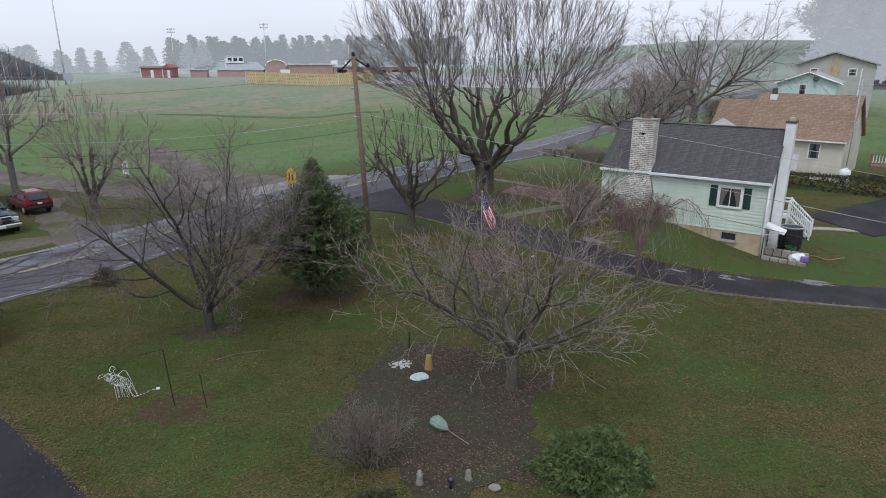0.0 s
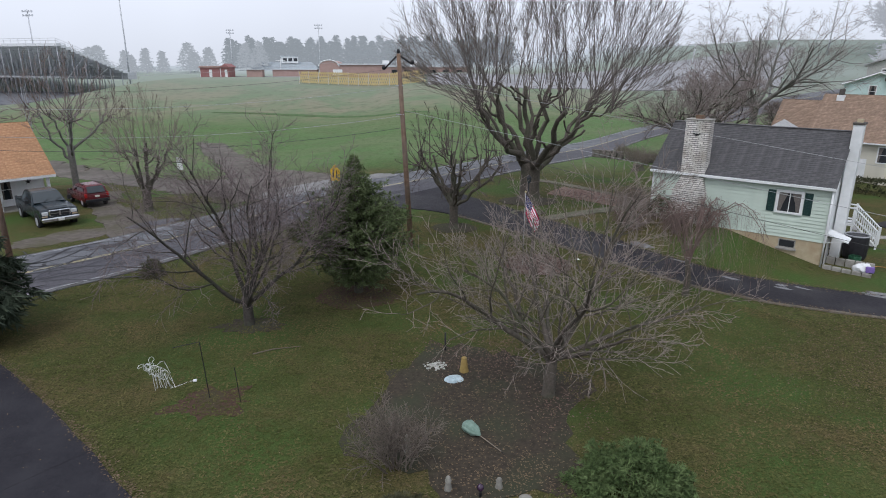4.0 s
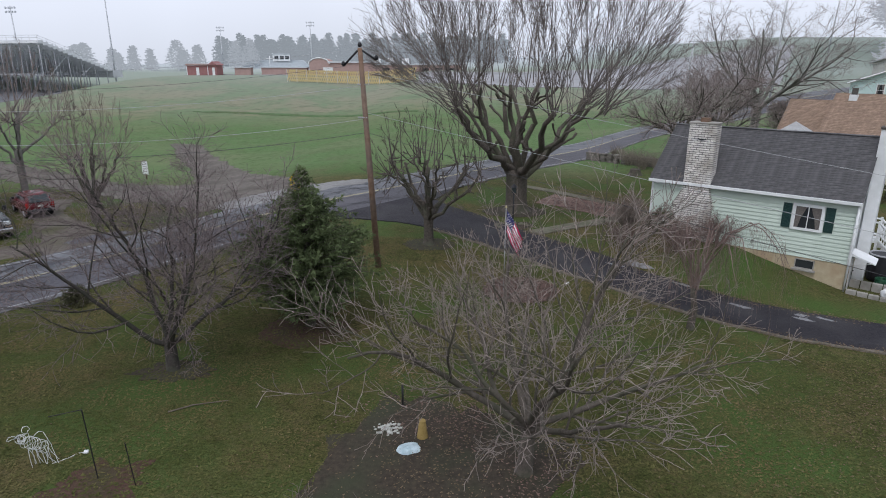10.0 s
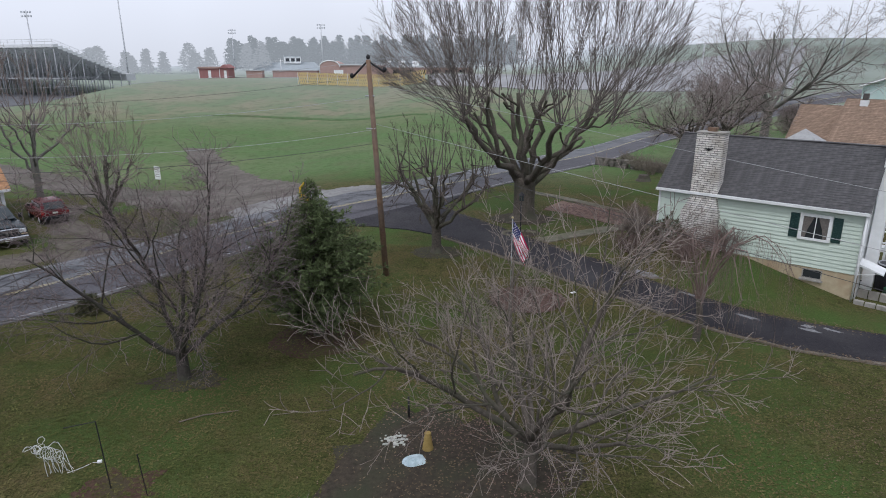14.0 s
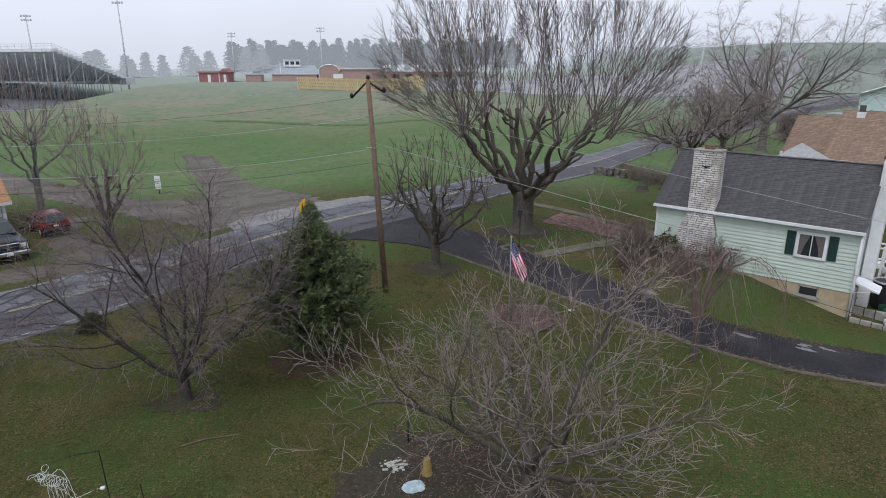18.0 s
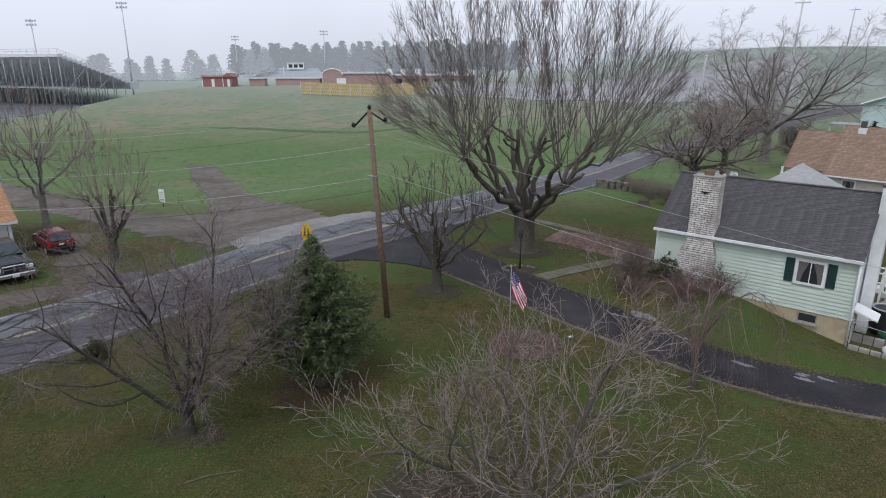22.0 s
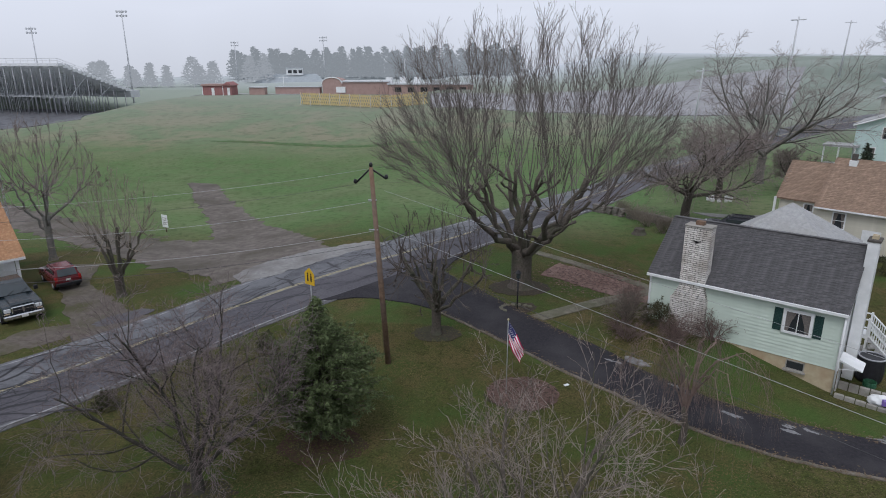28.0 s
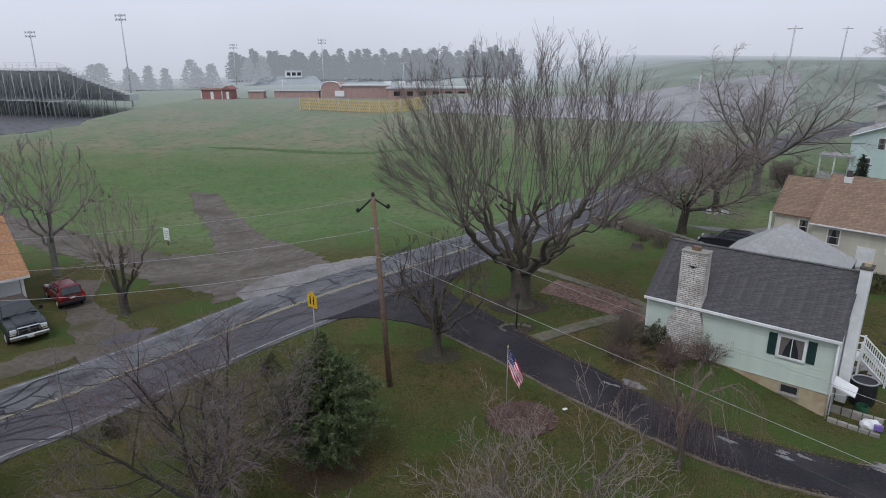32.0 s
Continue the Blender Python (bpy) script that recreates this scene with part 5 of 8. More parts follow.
# ---- other buildings ----
def gable_roof(parent, x0, x1, y0, y1, ze, zr, over, material, rows, label="", seed=5, tabs=0.9):
    """Two slopes with the ridge along x at half depth, with shingle courses."""
    ym = (y0 + y1) / 2
    out = []
    for ya in (y0 - over, y1 + over):
        bm = bmesh.new()
        z = ze - over * (zr - ze) / (ym - y0)
        vs = [bm.verts.new(p) for p in ((x0 - over, ya, z), (x1 + over, ya, z), (x1 + over, ym, zr), (x0 - over, ym, zr))]
        f = bm.faces.new(vs)
        ext = bmesh.ops.extrude_face_region(bm, geom=[f])
        bmesh.ops.translate(bm, verts=[v for v in ext["geom"] if isinstance(v, bmesh.types.BMVert)], vec=(0, 0, -0.12))
        bmesh.ops.recalc_face_normals(bm, faces=bm.faces)
        r = part("roof", bm, material, parent, label)
        if rows:
            shingle_rows(r, x0 - over - 0.02, x1 + over + 0.02, ya, z + 0.004, ym, zr + 0.004, rows, material, seed=seed, tabs=tabs, single=ya < ym)
        out.append(r)
    return out


def gable_ends(parent, x0, x1, y0, y1, ze, zr, material):
    for x in (x0, x1):
        bm = bmesh.new()
        s = 0.06 if x == x0 else -0.06
        a = [bm.verts.new((x, y, z)) for y, z in ((y0, ze), (y1, ze), ((y0 + y1) / 2, zr - 0.13))]
        b = [bm.verts.new((x + s, y, z)) for y, z in ((y0, ze), (y1, ze), ((y0 + y1) / 2, zr - 0.13))]
        bm.faces.new(a)
        bm.faces.new(b[::-1])
        for i in range(3):
            bm.faces.new((a[i], b[i], b[(i + 1) % 3], a[(i + 1) % 3]))
        bmesh.ops.recalc_face_normals(bm, faces=bm.faces)
        part("gable", bm, material, parent)


def tan_house():
    h = thing("tan_house", "cream clapboard house with brown shingle roof", "house", pose(27.2, 52.7, 0, 0, 0, -43.8))
    wall = part("wall", boxes((0.0, 0.03, 0.4, 7.5, 7.2, 4.4)), M_CREAM, h)
    wins = [(1.05, 2.0, 2.65, 3.95), (5.0, 5.9, 2.65, 3.95)]
    clad(wall, 0.0, 7.5, 1.2, 4.36, 0.03, 0.16, M_CREAM, wins)
    for a, b, c, d in wins:
        window(h, a, c, b, d, 0.0, split="h", trim=0.09)
    gable_ends(h, 0.0, 7.5, 0.03, 7.2, 4.4, 7.6, M_CREAM)
    gable_roof(h, 0.0, 7.5, 0.0, 7.2, 4.4, 7.6, 0.25, M_ROOFBROWN, 30, "brown asphalt shingle roof")
    part("gutter", boxes((-0.2, -0.42, 4.08, 7.7, -0.32, 4.18)), M_WHITE, h)
    w2 = part("wing", boxes((-3.4, 1.7, 0.4, -0.02, 6.6, 4.45)), M_CREAM, h)
    clad(w2, -3.4, -0.02, 1.2, 4.4, 1.7, 0.16, M_CREAM, [(-1.55, -0.75, 2.7, 3.95)])
    window(h, -1.55, 2.7, -0.75, 3.95, 1.67, split="h", trim=0.09)
    gable_ends(h, -3.4, -0.1, 1.7, 6.6, 4.45, 7.0, M_CREAM)
    gable_roof(h, -3.4, -0.3, 1.7, 6.6, 4.45, 7.0, 0.25, M_ROOFBROWN, 18, "brown asphalt shingle roof", seed=8)
    part("porch_post", boxes((-3.6, 0.9, 0.4, -3.45, 1.05, 4.3)), M_WHITE, h)
    v = part("roof_vent", boxes((0.9, 3.1, 7.2, 1.25, 3.45, 8.05)), M_MORTAR, h, "dark roof vent on white flashing")
    part("flashing", boxes((0.8, 3.0, 7.1, 1.35, 3.4, 7.55)), M_WHITE, v)
    part("storm_door", boxes((3.2, -0.05, 1.3, 4.4, -0.01, 2.9)), M_WHITE, h, "white bulkhead door")
    mast = rod("antenna_mast", (7.8, 0.6, 0.5), (7.8, 0.6, 9.0), 0.05, M_STEEL, h, 6, label="lattice antenna mast")
    for k in range(3):
        rod("antenna_rung", (7.3, 0.6, 8.3 + 0.25 * k), (8.3, 0.6, 8.3 + 0.25 * k), 0.02, M_STEEL, mast, 4)
    return h


tan_house()


def rear_garage():
    h = thing("hip_garage", "low garage with a pale grey hipped roof", "garage", pose(20.5, 43.4, 0, 0, 0, -37.1))
    part("wall", boxes((-3.3, -3.3, 0.3, 3.3, 3.3, 3.9)), M_WHITE, h)
    bm = bmesh.new()
    c = [bm.verts.new(p) for p in ((-3.7, -3.7, 3.8), (3.7, -3.7, 3.8), (3.7, 3.7, 3.8), (-3.7, 3.7, 3.8))]
    d = [bm.verts.new((v.co.x, v.co.y, 3.68)) for v in c]
    top = bm.verts.new((0, 0, 6.46))
    for i in range(4):
        bm.faces.new((c[i], c[(i + 1) % 4], top))
        bm.faces.new((d[i], d[(i + 1) % 4], c[(i + 1) % 4], c[i]))
    bm.faces.new(d[::-1])
    bmesh.ops.recalc_face_normals(bm, faces=bm.faces)
    part("roof", bm, M_ROOFGREY, h, "pale grey hipped shingle roof")


rear_garage()


def side_entry():
    """Awning, cellar door, block steps and clutter at the gable end of the mint house."""
    base = pose(16.98, 30.33, 0, 0, 0, -37.1)
    aw = thing("door_awning", "small white metal awning over the cellar door", "awning", base @ pose(0.02, 0.75, 1.95))
    bm = bmesh.new()
    prism(bm, [(0.0, 0.0), (0.95, -0.32), (0.95, -0.38), (0.0, -0.10)], -0.55, 0.55)
    part("canopy", bm, M_WHITE, aw)
    for y in (-0.5, 0.5):
        rod("bracket", (0.0, y, -0.5), (0.85, y, -0.33), 0.015, M_WHITE, aw, 5)
    dr = thing("cellar_door", "pale grey cellar door under the awning", "door", base @ pose(0.05, 0.75, 0.25))
    part("leaf", boxes((0.0, -0.4, 0.0, 0.05, 0.4, 1.45)), M_GREYSIDE, dr)
    rod("handle", (0.06, 0.28, 0.72), (0.12, 0.28, 0.72), 0.03, M_BLACK, dr, 6)
    st = thing("block_wall", "low grey concrete block wall by the cellar steps", "wall", base @ pose(0.1, -0.15, 0.0))
    for k in range(5):
        part("block", boxes((0.02 + 0.42 * k, -0.1, 0.15, 0.42 + 0.42 * k - 0.015, 0.1, 0.42 - 0.02 * k), bevel=0.01), M_CONCRETE, st)
    for k in range(5):
        part("block", boxes((0.02 + 0.42 * k, 0.9, 0.15, 0.42 + 0.42 * k - 0.015, 1.1, 0.62), bevel=0.01), M_CONCRETE, st)
    bag = thing("salt_bag", "crumpled white and purple plastic bag on blocks", "bag", base @ pose(1.75, 0.35, 0.42, 0, 0, 20))
    bm = bmesh.new()
    bmesh.ops.create_icosphere(bm, subdivisions=3, radius=0.38)
    for v in bm.verts:
        v.co = Vector((v.co.x * 1.1, v.co.y * 0.8, max(-0.2, v.co.z * 0.75))) * (1 + 0.25 * noise.noise(v.co * 5))
    part("sack", bm, M_WHITE, bag)
    part("printed_band", boxes((0.05, -0.36, -0.1, 0.42, -0.2, 0.2), bevel=0.03), mat("purple_print", (0.16, 0.10, 0.34), (0.22, 0.15, 0.42), 5, 0.5, 0), bag, "purple printed panel")
    hose = thing("hose_reel", "dark green coiled garden hose", "hose", base @ pose(1.25, 1.6, 0.45))
    for k in range(5):
        a = np.linspace(0, 2 * math.pi, 18)
        V, F = tube_mesh([(0.26 * math.cos(t), 0.26 * math.sin(t), 0.05 * k) for t in a], [0.028] * 18, 5)
        mesh_part("coil", V, F, mat("green_hose", (0.010, 0.065, 0.032), (0.02, 0.09, 0.045), 4, 0.5, 0) if k == 0 else bpy.data.materials["green_hose"], hose, smooth=True)
    loose = thing("garden_hose", "orange hose lying loose on the lawn", "hose", base @ pose(2.0, 1.2, 0.0))
    pts = [(0.25 * k, 0.35 * math.sin(k * 1.1) + 0.1 * k, gz(18.6, 31) + 0.05) for k in range(8)]
    V, F = tube_mesh(pts, [0.022] * 8, 5)
    mesh_part("tube", V, F, mat("orange_rubber", (0.30, 0.16, 0.05), (0.38, 0.22, 0.08), 4, 0.6, 0), loose, smooth=True)
    bar = thing("rain_barrel", "black plastic barrel with a rimmed open top", "barrel", base @ pose(1.1, 2.5, 0.35))
    V, F = tube_mesh([(0, 0, 0), (0, 0, 0.12), (0, 0, 0.6), (0, 0, 1.1), (0, 0, 1.2)], [0.50, 0.55, 0.58, 0.56, 0.55], 20)
    mesh_part("drum", V, F, M_BLACK, bar, smooth=False)
    a = np.linspace(0, 2 * math.pi, 25)
    V, F = tube_mesh([(0.55 * math.cos(t), 0.55 * math.sin(t), 1.22) for t in a], [0.04] * 25, 6)
    mesh_part("rim", V, F, M_STEEL, bar, "grey rim", smooth=True)
    sp = thing("side_stairs", "white wooden side stairs with balusters", "stairs", base @ pose(0.06, 4.9, 0.3))
    part("landing", boxes((0.0, 0.0, 1.15, 0.5, 1.1, 1.27)), M_WHITE, sp)
    for k in range(6):
        part("tread", boxes((0.5 + 0.22 * k, 0.05, 1.13 - 0.19 * (k + 1), 0.75 + 0.22 * k, 1.05, 1.18 - 0.19 * (k + 1))), M_GREYSIDE, sp)
    for y in (0.03, 1.07):
        for x, z in ((0.05, 1.25), (0.5, 1.25), (1.75, 0.1)):
            part("newel", boxes((x - 0.05, y - 0.05, 0.0, x + 0.05, y + 0.05, z + 1.0)), M_WHITE, sp)
        for dz in (0.12, 0.92):
            rod("rail", (0.05, y, 1.25 + dz), (0.5, y, 1.25 + dz), 0.045, M_WHITE, sp, 4)
            rod("rail", (0.5, y, 1.25 + dz), (1.75, y, 0.1 + dz), 0.045, M_WHITE, sp, 4)
        for k in range(1, 12):
            f = k / 12
            x, z = 0.5 + 1.25 * f, 1.25 - 1.15 * f
            rod("baluster", (x, y, z + 0.12), (x, y, z + 0.92), 0.024, M_WHITE, sp, 4)


side_entry()


def teal_house():
    h = thing("teal_house", "pale teal gabled house up the hill", "house", pose(47.4, 84.2, 0, 0, 0, -37.1))
    wall = part("wall", boxes((0.0, 0.03, 1.0, 7.0, 10, 7.6)), M_TEAL, h)
    clad(wall, 0.0, 7.0, 2.6, 7.6, 0.03, 0.3, M_TEAL, [(2.7, 3.6, 6.0, 7.5), (1.4, 2.4, 3.6, 5.0)])
    bm = bmesh.new()
    prism(bm, [(0.0, 7.6), (7.0, 7.6), (3.7, 8.9)], 0.02, 0.1)
    part("gable", bm, M_TEAL, h)
    window(h, 2.7, 6.0, 3.6, 7.5, 0.0, split="h", trim=0.1)
    window(h, 1.4, 3.6, 2.4, 5.0, 0.0, split="h", trim=0.1)
    for x0, x1, z0, z1 in ((-0.4, 3.7, 7.5, 9.0), (7.4, 3.7, 7.5, 9.0)):
        bm = bmesh.new()
        vs = [bm.verts.new(p) for p in ((x0, -0.4, z0), (x1, -0.4, z1), (x1, 10.3, z1), (x0, 10.3, z0))]
        f = bm.faces.new(vs)
        ext = bmesh.ops.extrude_face_region(bm, geom=[f])
        bmesh.ops.translate(bm, verts=[v for v in ext["geom"] if isinstance(v, bmesh.types.BMVert)], vec=(0, 0, 0.16))
        bmesh.ops.recalc_face_normals(bm, faces=bm.faces)
        part("roof", bm, M_ROOFGREY, h, "pale weathered roof")
    for s in (1, -1):
        rod("rake_board", (3.7 - s * 4.0, -0.42, 7.5), (3.7, -0.42, 9.0), 0.1, M_WHITE, h, 4)
    rod("service_pipe", (3.6, -0.05, 8.7), (0.7, -0.05, 6.6), 0.04, M_WHITE, h, 5)
    rod("service_pipe", (3.8, -0.05, 8.7), (6.6, -0.05, 6.2), 0.04, M_WHITE, h, 5)
    V, F = tube_mesh([(4.6, -0.5, 8.2), (4.62, -0.58, 8.22)], [0.35, 0.28], 12)
    mesh_part("satellite_dish", V, F, M_MORTAR, h, "grey satellite dish")
    p = thing("side_porch", "small white-posted porch on the teal house", "porch", pose(44.6, 84.6, 0, 0, 0, -37.1))
    part("porch_roof", boxes((-0.6, -0.3, 4.9, 3.2, 3.0, 5.15)), M_ROOFGREY, p)
    for x in (-0.4, 1.2, 2.9):
        part("post", boxes((x - 0.08, -0.2, 1.2, x + 0.08, -0.04, 4.9)), M_WHITE, p)
    part("deck", boxes((-0.6, -0.3, 1.0, 3.2, 3.0, 2.6)), M_GREYSIDE, p)


teal_house()


def hill_house():
    h = thing("hill_house", "tall grey-beige gabled house on the foggy hill", "house", pose(59.8, 100.6, 0, 0, 0, -34))
    part("wall", boxes((0, 0, 0, 10.6, 9, 9.9)), M_GREYSIDE, h)
    bm = bmesh.new()
    prism(bm, [(0, 9.9), (10.6, 9.9), (4.9, 11.6)], 0.02, 0.3)
    part("gable", bm, M_GREYSIDE, h)
    for a in (1.8, 7.0):
        window(h, a, 8.2, a + 1.2, 9.4, -0.01, split="h", trim=0.14)
    for x0, x1 in ((-0.5, 4.9), (11.1, 4.9)):
        bm = bmesh.new()
        vs = [bm.verts.new(p) for p in ((x0, -0.5, 9.8), (x1, -0.5, 11.7), (x1, 9.5, 11.7), (x0, 9.5, 9.8))]
        f = bm.faces.new(vs)
        ext = bmesh.ops.extrude_face_region(bm, geom=[f])
        bmesh.ops.translate(bm, verts=[v for v in ext["geom"] if isinstance(v, bmesh.types.BMVert)], vec=(0, 0, 0.2))
        bmesh.ops.recalc_face_normals(bm, faces=bm.faces)
        part("roof", bm, M_ROOFGREY, h)
    part("stucco_band", boxes((4.6, -0.06, 2, 5.9, 0.0, 11.0)), M_FOUND, h, "yellowed chimney breast")
    part("downpipe", boxes((8.7, -0.1, 2, 8.85, 0.0, 9.4)), M_WHITE, h)
    dk = thing("raised_deck", "brown raised wooden deck with railing by the tan house", "deck", pose(34.9, 47.5, 0.9, 0, 0, -37))
    part("platform", boxes((0, 0, 1.2, 9, 3.5, 1.4)), M_POLE, dk)
    for k in range(7):
        part("post", boxes((1.45 * k, -0.06, -0.4, 1.45 * k + 0.12, 0.06, 2.4)), M_POLE, dk)
    for z in (1.6, 2.3):
        part("rail", boxes((0, -0.04, z, 8.9, 0.04, z + 0.08)), M_POLE, dk)
    for k in range(44):
        part("baluster", boxes((0.2 + 0.2 * k, -0.02, 1.65, 0.24 + 0.2 * k, 0.02, 2.32)), M_WHITE, dk)
    tk = thing("propane_tank", "upright white propane tank behind the hedge", "tank", pose(31.9, 45.9, gz(31.9, 45.9) - 0.05))
    V, F = tube_mesh([(0, 0, 0), (0, 0, 1.3), (0, 0, 1.5), (0, 0, 1.6)], [0.42, 0.42, 0.34, 0.12], 16)
    mesh_part("cylinder", V, F, M_WHITE, tk, smooth=True)
    rod("valve", (0, 0, 1.6), (0, 0, 1.75), 0.09, M_STEEL, tk, 8)
    bn = thing("bin", "dark bin against the cream wall", "bin", pose(28.6, 49.6, gz(28.6, 49.6) - 0.05, 0, 0, -43))
    part("tub", boxes((-0.35, -0.35, 0, 0.35, 0.35, 1.0), bevel=0.04), M_BLACK, bn)
    part("lid", boxes((-0.38, -0.38, 1.0, 0.38, 0.38, 1.07), bevel=0.02), M_BLACK, bn)


hill_house()


def left_house():
    yaw = math.degrees(math.atan2(0.75, 0.66))
    h = thing("porch_house", "white house with orange-brown shingle roof and porch", "house", pose(-30.5, 42.75, -0.2, 0, 0, yaw))
    # local x runs towards the field along the road, the eave faces -y (the road)
    part("wall", boxes((-11, 1.9, 0, -0.2, 9, 2.7)), M_WHITE, h)
    clad(h, -11, -0.2, 0.3, 2.6, 1.9, 0.2, M_WHITE, [(-3.0, -2.2, 0.7, 2.3), (-4.6, -3.6, 0.2, 2.2), (-7, -5.6, 0.8, 2.3)])
    gable_ends(h, -11, -0.2, 0.2, 9.4, 2.75, 5.9, M_WHITE)
    gable_roof(h, -11, -0.2, 0.0, 9.4, 2.75, 5.9, 0.3, M_ROOFORANGE, 22, "orange-brown asphalt shingle roof", seed=12)
    for x in (-0.35, -3.4, -6.6, -9.8):
        part("porch_post", boxes((x - 0.09, 0.05, 0.3, x + 0.09, 0.23, 2.6)), M_WHITE, h)
    part("porch_floor", boxes((-11, 0.0, 0, -0.2, 1.88, 0.3)), M_CONCRETE, h)
    part("fascia", boxes((-11.3, -0.33, 2.38, 0.1, -0.28, 2.56)), M_WHITE, h)
    window(h, -3.0, 0.7, -2.2, 2.3, 1.87, split="h")
    window(h, -7.0, 0.8, -5.6, 2.3, 1.87, split="v")
    d = part("front_door", boxes((-4.6, 1.8, 0.3, -3.6, 1.86, 2.2)), mat("dark_red_door", (0.12, 0.03, 0.025), (0.16, 0.045, 0.035), 3, 0.5, 0), h)
    rod("handle", (-3.75, 1.78, 1.2), (-3.75, 1.72, 1.2), 0.03, M_CHROME, d, 6)
    st = bmesh.new()
    star = [((0.2 if k % 2 == 0 else 0.08) * math.sin(k * math.pi / 5), (0.2 if k % 2 == 0 else 0.08) * math.cos(k * math.pi / 5)) for k in range(10)]
    prism(st, star, 0, 0.03, pose(-1.2, 1.84, 1.9))
    part("star_ornament", st, M_BLACK, h, "dark metal star")
    mast = thing("antenna_tower", "thin steel lattice antenna tower beside the porch house", "antenna", pose(-35.6, 48.4, -0.3))
    for k in range(3):
        a = k * 2.09
        rod("leg", (0.2 * math.cos(a), 0.2 * math.sin(a), 0), (0.14 * math.cos(a), 0.14 * math.sin(a), 8.5), 0.025, M_STEEL, mast, 5)
    for k in range(16):
        rod("rung", (0.19, 0, 0.4 + 0.5 * k), (-0.1, 0.17, 0.65 + 0.5 * k), 0.015, M_STEEL, mast, 4)


left_house()

# ---- poles and wires ----
def utility_pole(x, y, top, lean, label):
    z = gz(x, y)
    e = thing("utility_pole", label, "utility pole", pose(x, y, z - 0.2))
    V, F = tube_mesh([(0, 0, 0), (lean[0] * 0.5, lean[1] * 0.5, (top - z) * 0.5), (lean[0], lean[1], top - z + 0.2)], [0.145, 0.13, 0.10], 12)
    mesh_part("shaft", V, F, M_POLE, e, smooth=True)
    t = Vector((lean[0], lean[1], top - z + 0.2))
    rod("bracket", t + Vector((-0.1, 0, -0.12)), t + Vector((-0.75, 0.1, -0.75)), 0.045, M_BLACK, e, 6)
    rod("bracket", t + Vector((0.1, 0, -0.12)), t + Vector((0.7, -0.1, -0.5)), 0.045, M_BLACK, e, 6)
    for p in ((-0.75, 0.1, -0.75), (0.7, -0.1, -0.5), (0, 0, 0.02)):
        V, F = tube_mesh([t + Vector(p), t + Vector(p) + Vector((0, 0, 0.09)), t + Vector(p) + Vector((0, 0, 0.2))], [0.06, 0.10, 0.05], 8)
        mesh_part("insulator", V, F, M_BLACK, e, "dark glazed insulator", smooth=True)
    for h in (1.5, 2.9):
        rod("clamp", t + Vector((-0.18, 0, -h)), t + Vector((0.22, 0, -h)), 0.035, M_STEEL, e, 6)
    return e


utility_pole(-3.8, 31.7, 10.45, (-0.48, -0.28), "leaning weathered brown wooden utility pole with insulators")
utility_pole(-21.8, 26.3, 9.4, (-0.2, 0.1), "brown wooden utility pole behind the spruce")


def wire(p, q, sag, r, material, label):
    e = thing("overhead_wire", label, "wire", pose(0, 0, 0), group="overhead wires")
    n = 24
    pts = [tuple(p[k] + (q[k] - p[k]) * i / n - (sag * 4 * (i / n) * (1 - i / n) if k == 2 else 0) for k in range(3)) for i in range(n + 1)]
    V, F = tube_mesh(pts, [r] * (n + 1), 5)
    mesh_part("cable", V, F, material, e, smooth=True)


for (p, q, sag, r, m) in (
    ((-4.3, 31.4, 10.4), (-22.0, 26.4, 9.4), 0.35, 0.006, M_WIREPALE), ((-4.9, 31.4, 9.7), (-22.6, 26.4, 8.8), 0.4, 0.006, M_WIRE),
    ((-4.2, 31.5, 8.9), (-21.9, 26.4, 8.1), 0.4, 0.008, M_WIREPALE), ((-4.1, 31.5, 7.5), (-21.9, 26.4, 6.9), 0.45, 0.009, M_WIREPALE),
    ((-4.1, 31.5, 6.9), (-21.9, 26.4, 6.3), 0.45, 0.010, M_WIRE),
    ((-3.7, 31.4, 9.4), (27, 9.8, 5.0), 0.2, 0.007, M_WIREPALE), ((-4.1, 31.5, 7.75), (27, 6.6, 3.9), 0.15, 0.009, M_WIREPALE),
    ((-4.1, 31.5, 6.9), (27, 6.6, 3.0), 0.3, 0.009, M_WIRE),
    ((-22.0, 26.4, 9.4), (-62, -20, 9.4), 1.0, 0.007, M_WIRE), ((-4.3, 31.4, 10.4), (20, 61.5, 11.0), 0.6, 0.006, M_WIRE)):
    wire(p, q, sag, r, m, "thin overhead cable strung from the wooden pole")


# ---- vehicles ----
def wheel(parent, x, y, r, w):
    V, F = tube_mesh([(x, y - w / 2, r), (x, y - w / 2 + 0.03, r), (x, y + w / 2 - 0.03, r), (x, y + w / 2, r)], [r * 0.9, r, r, r * 0.9], 18)
    t = mesh_part("wheel", V, F, M_TYRE, parent)
    s = 1 if y > 0 else -1
    V, F = tube_mesh([(x, y + s * (w / 2 - 0.01), r), (x, y + s * (w / 2 + 0.015), r)], [r * 0.62, r * 0.55], 14)
    mesh_part("rim", V, F, M_STEEL, t, "grey alloy rim")


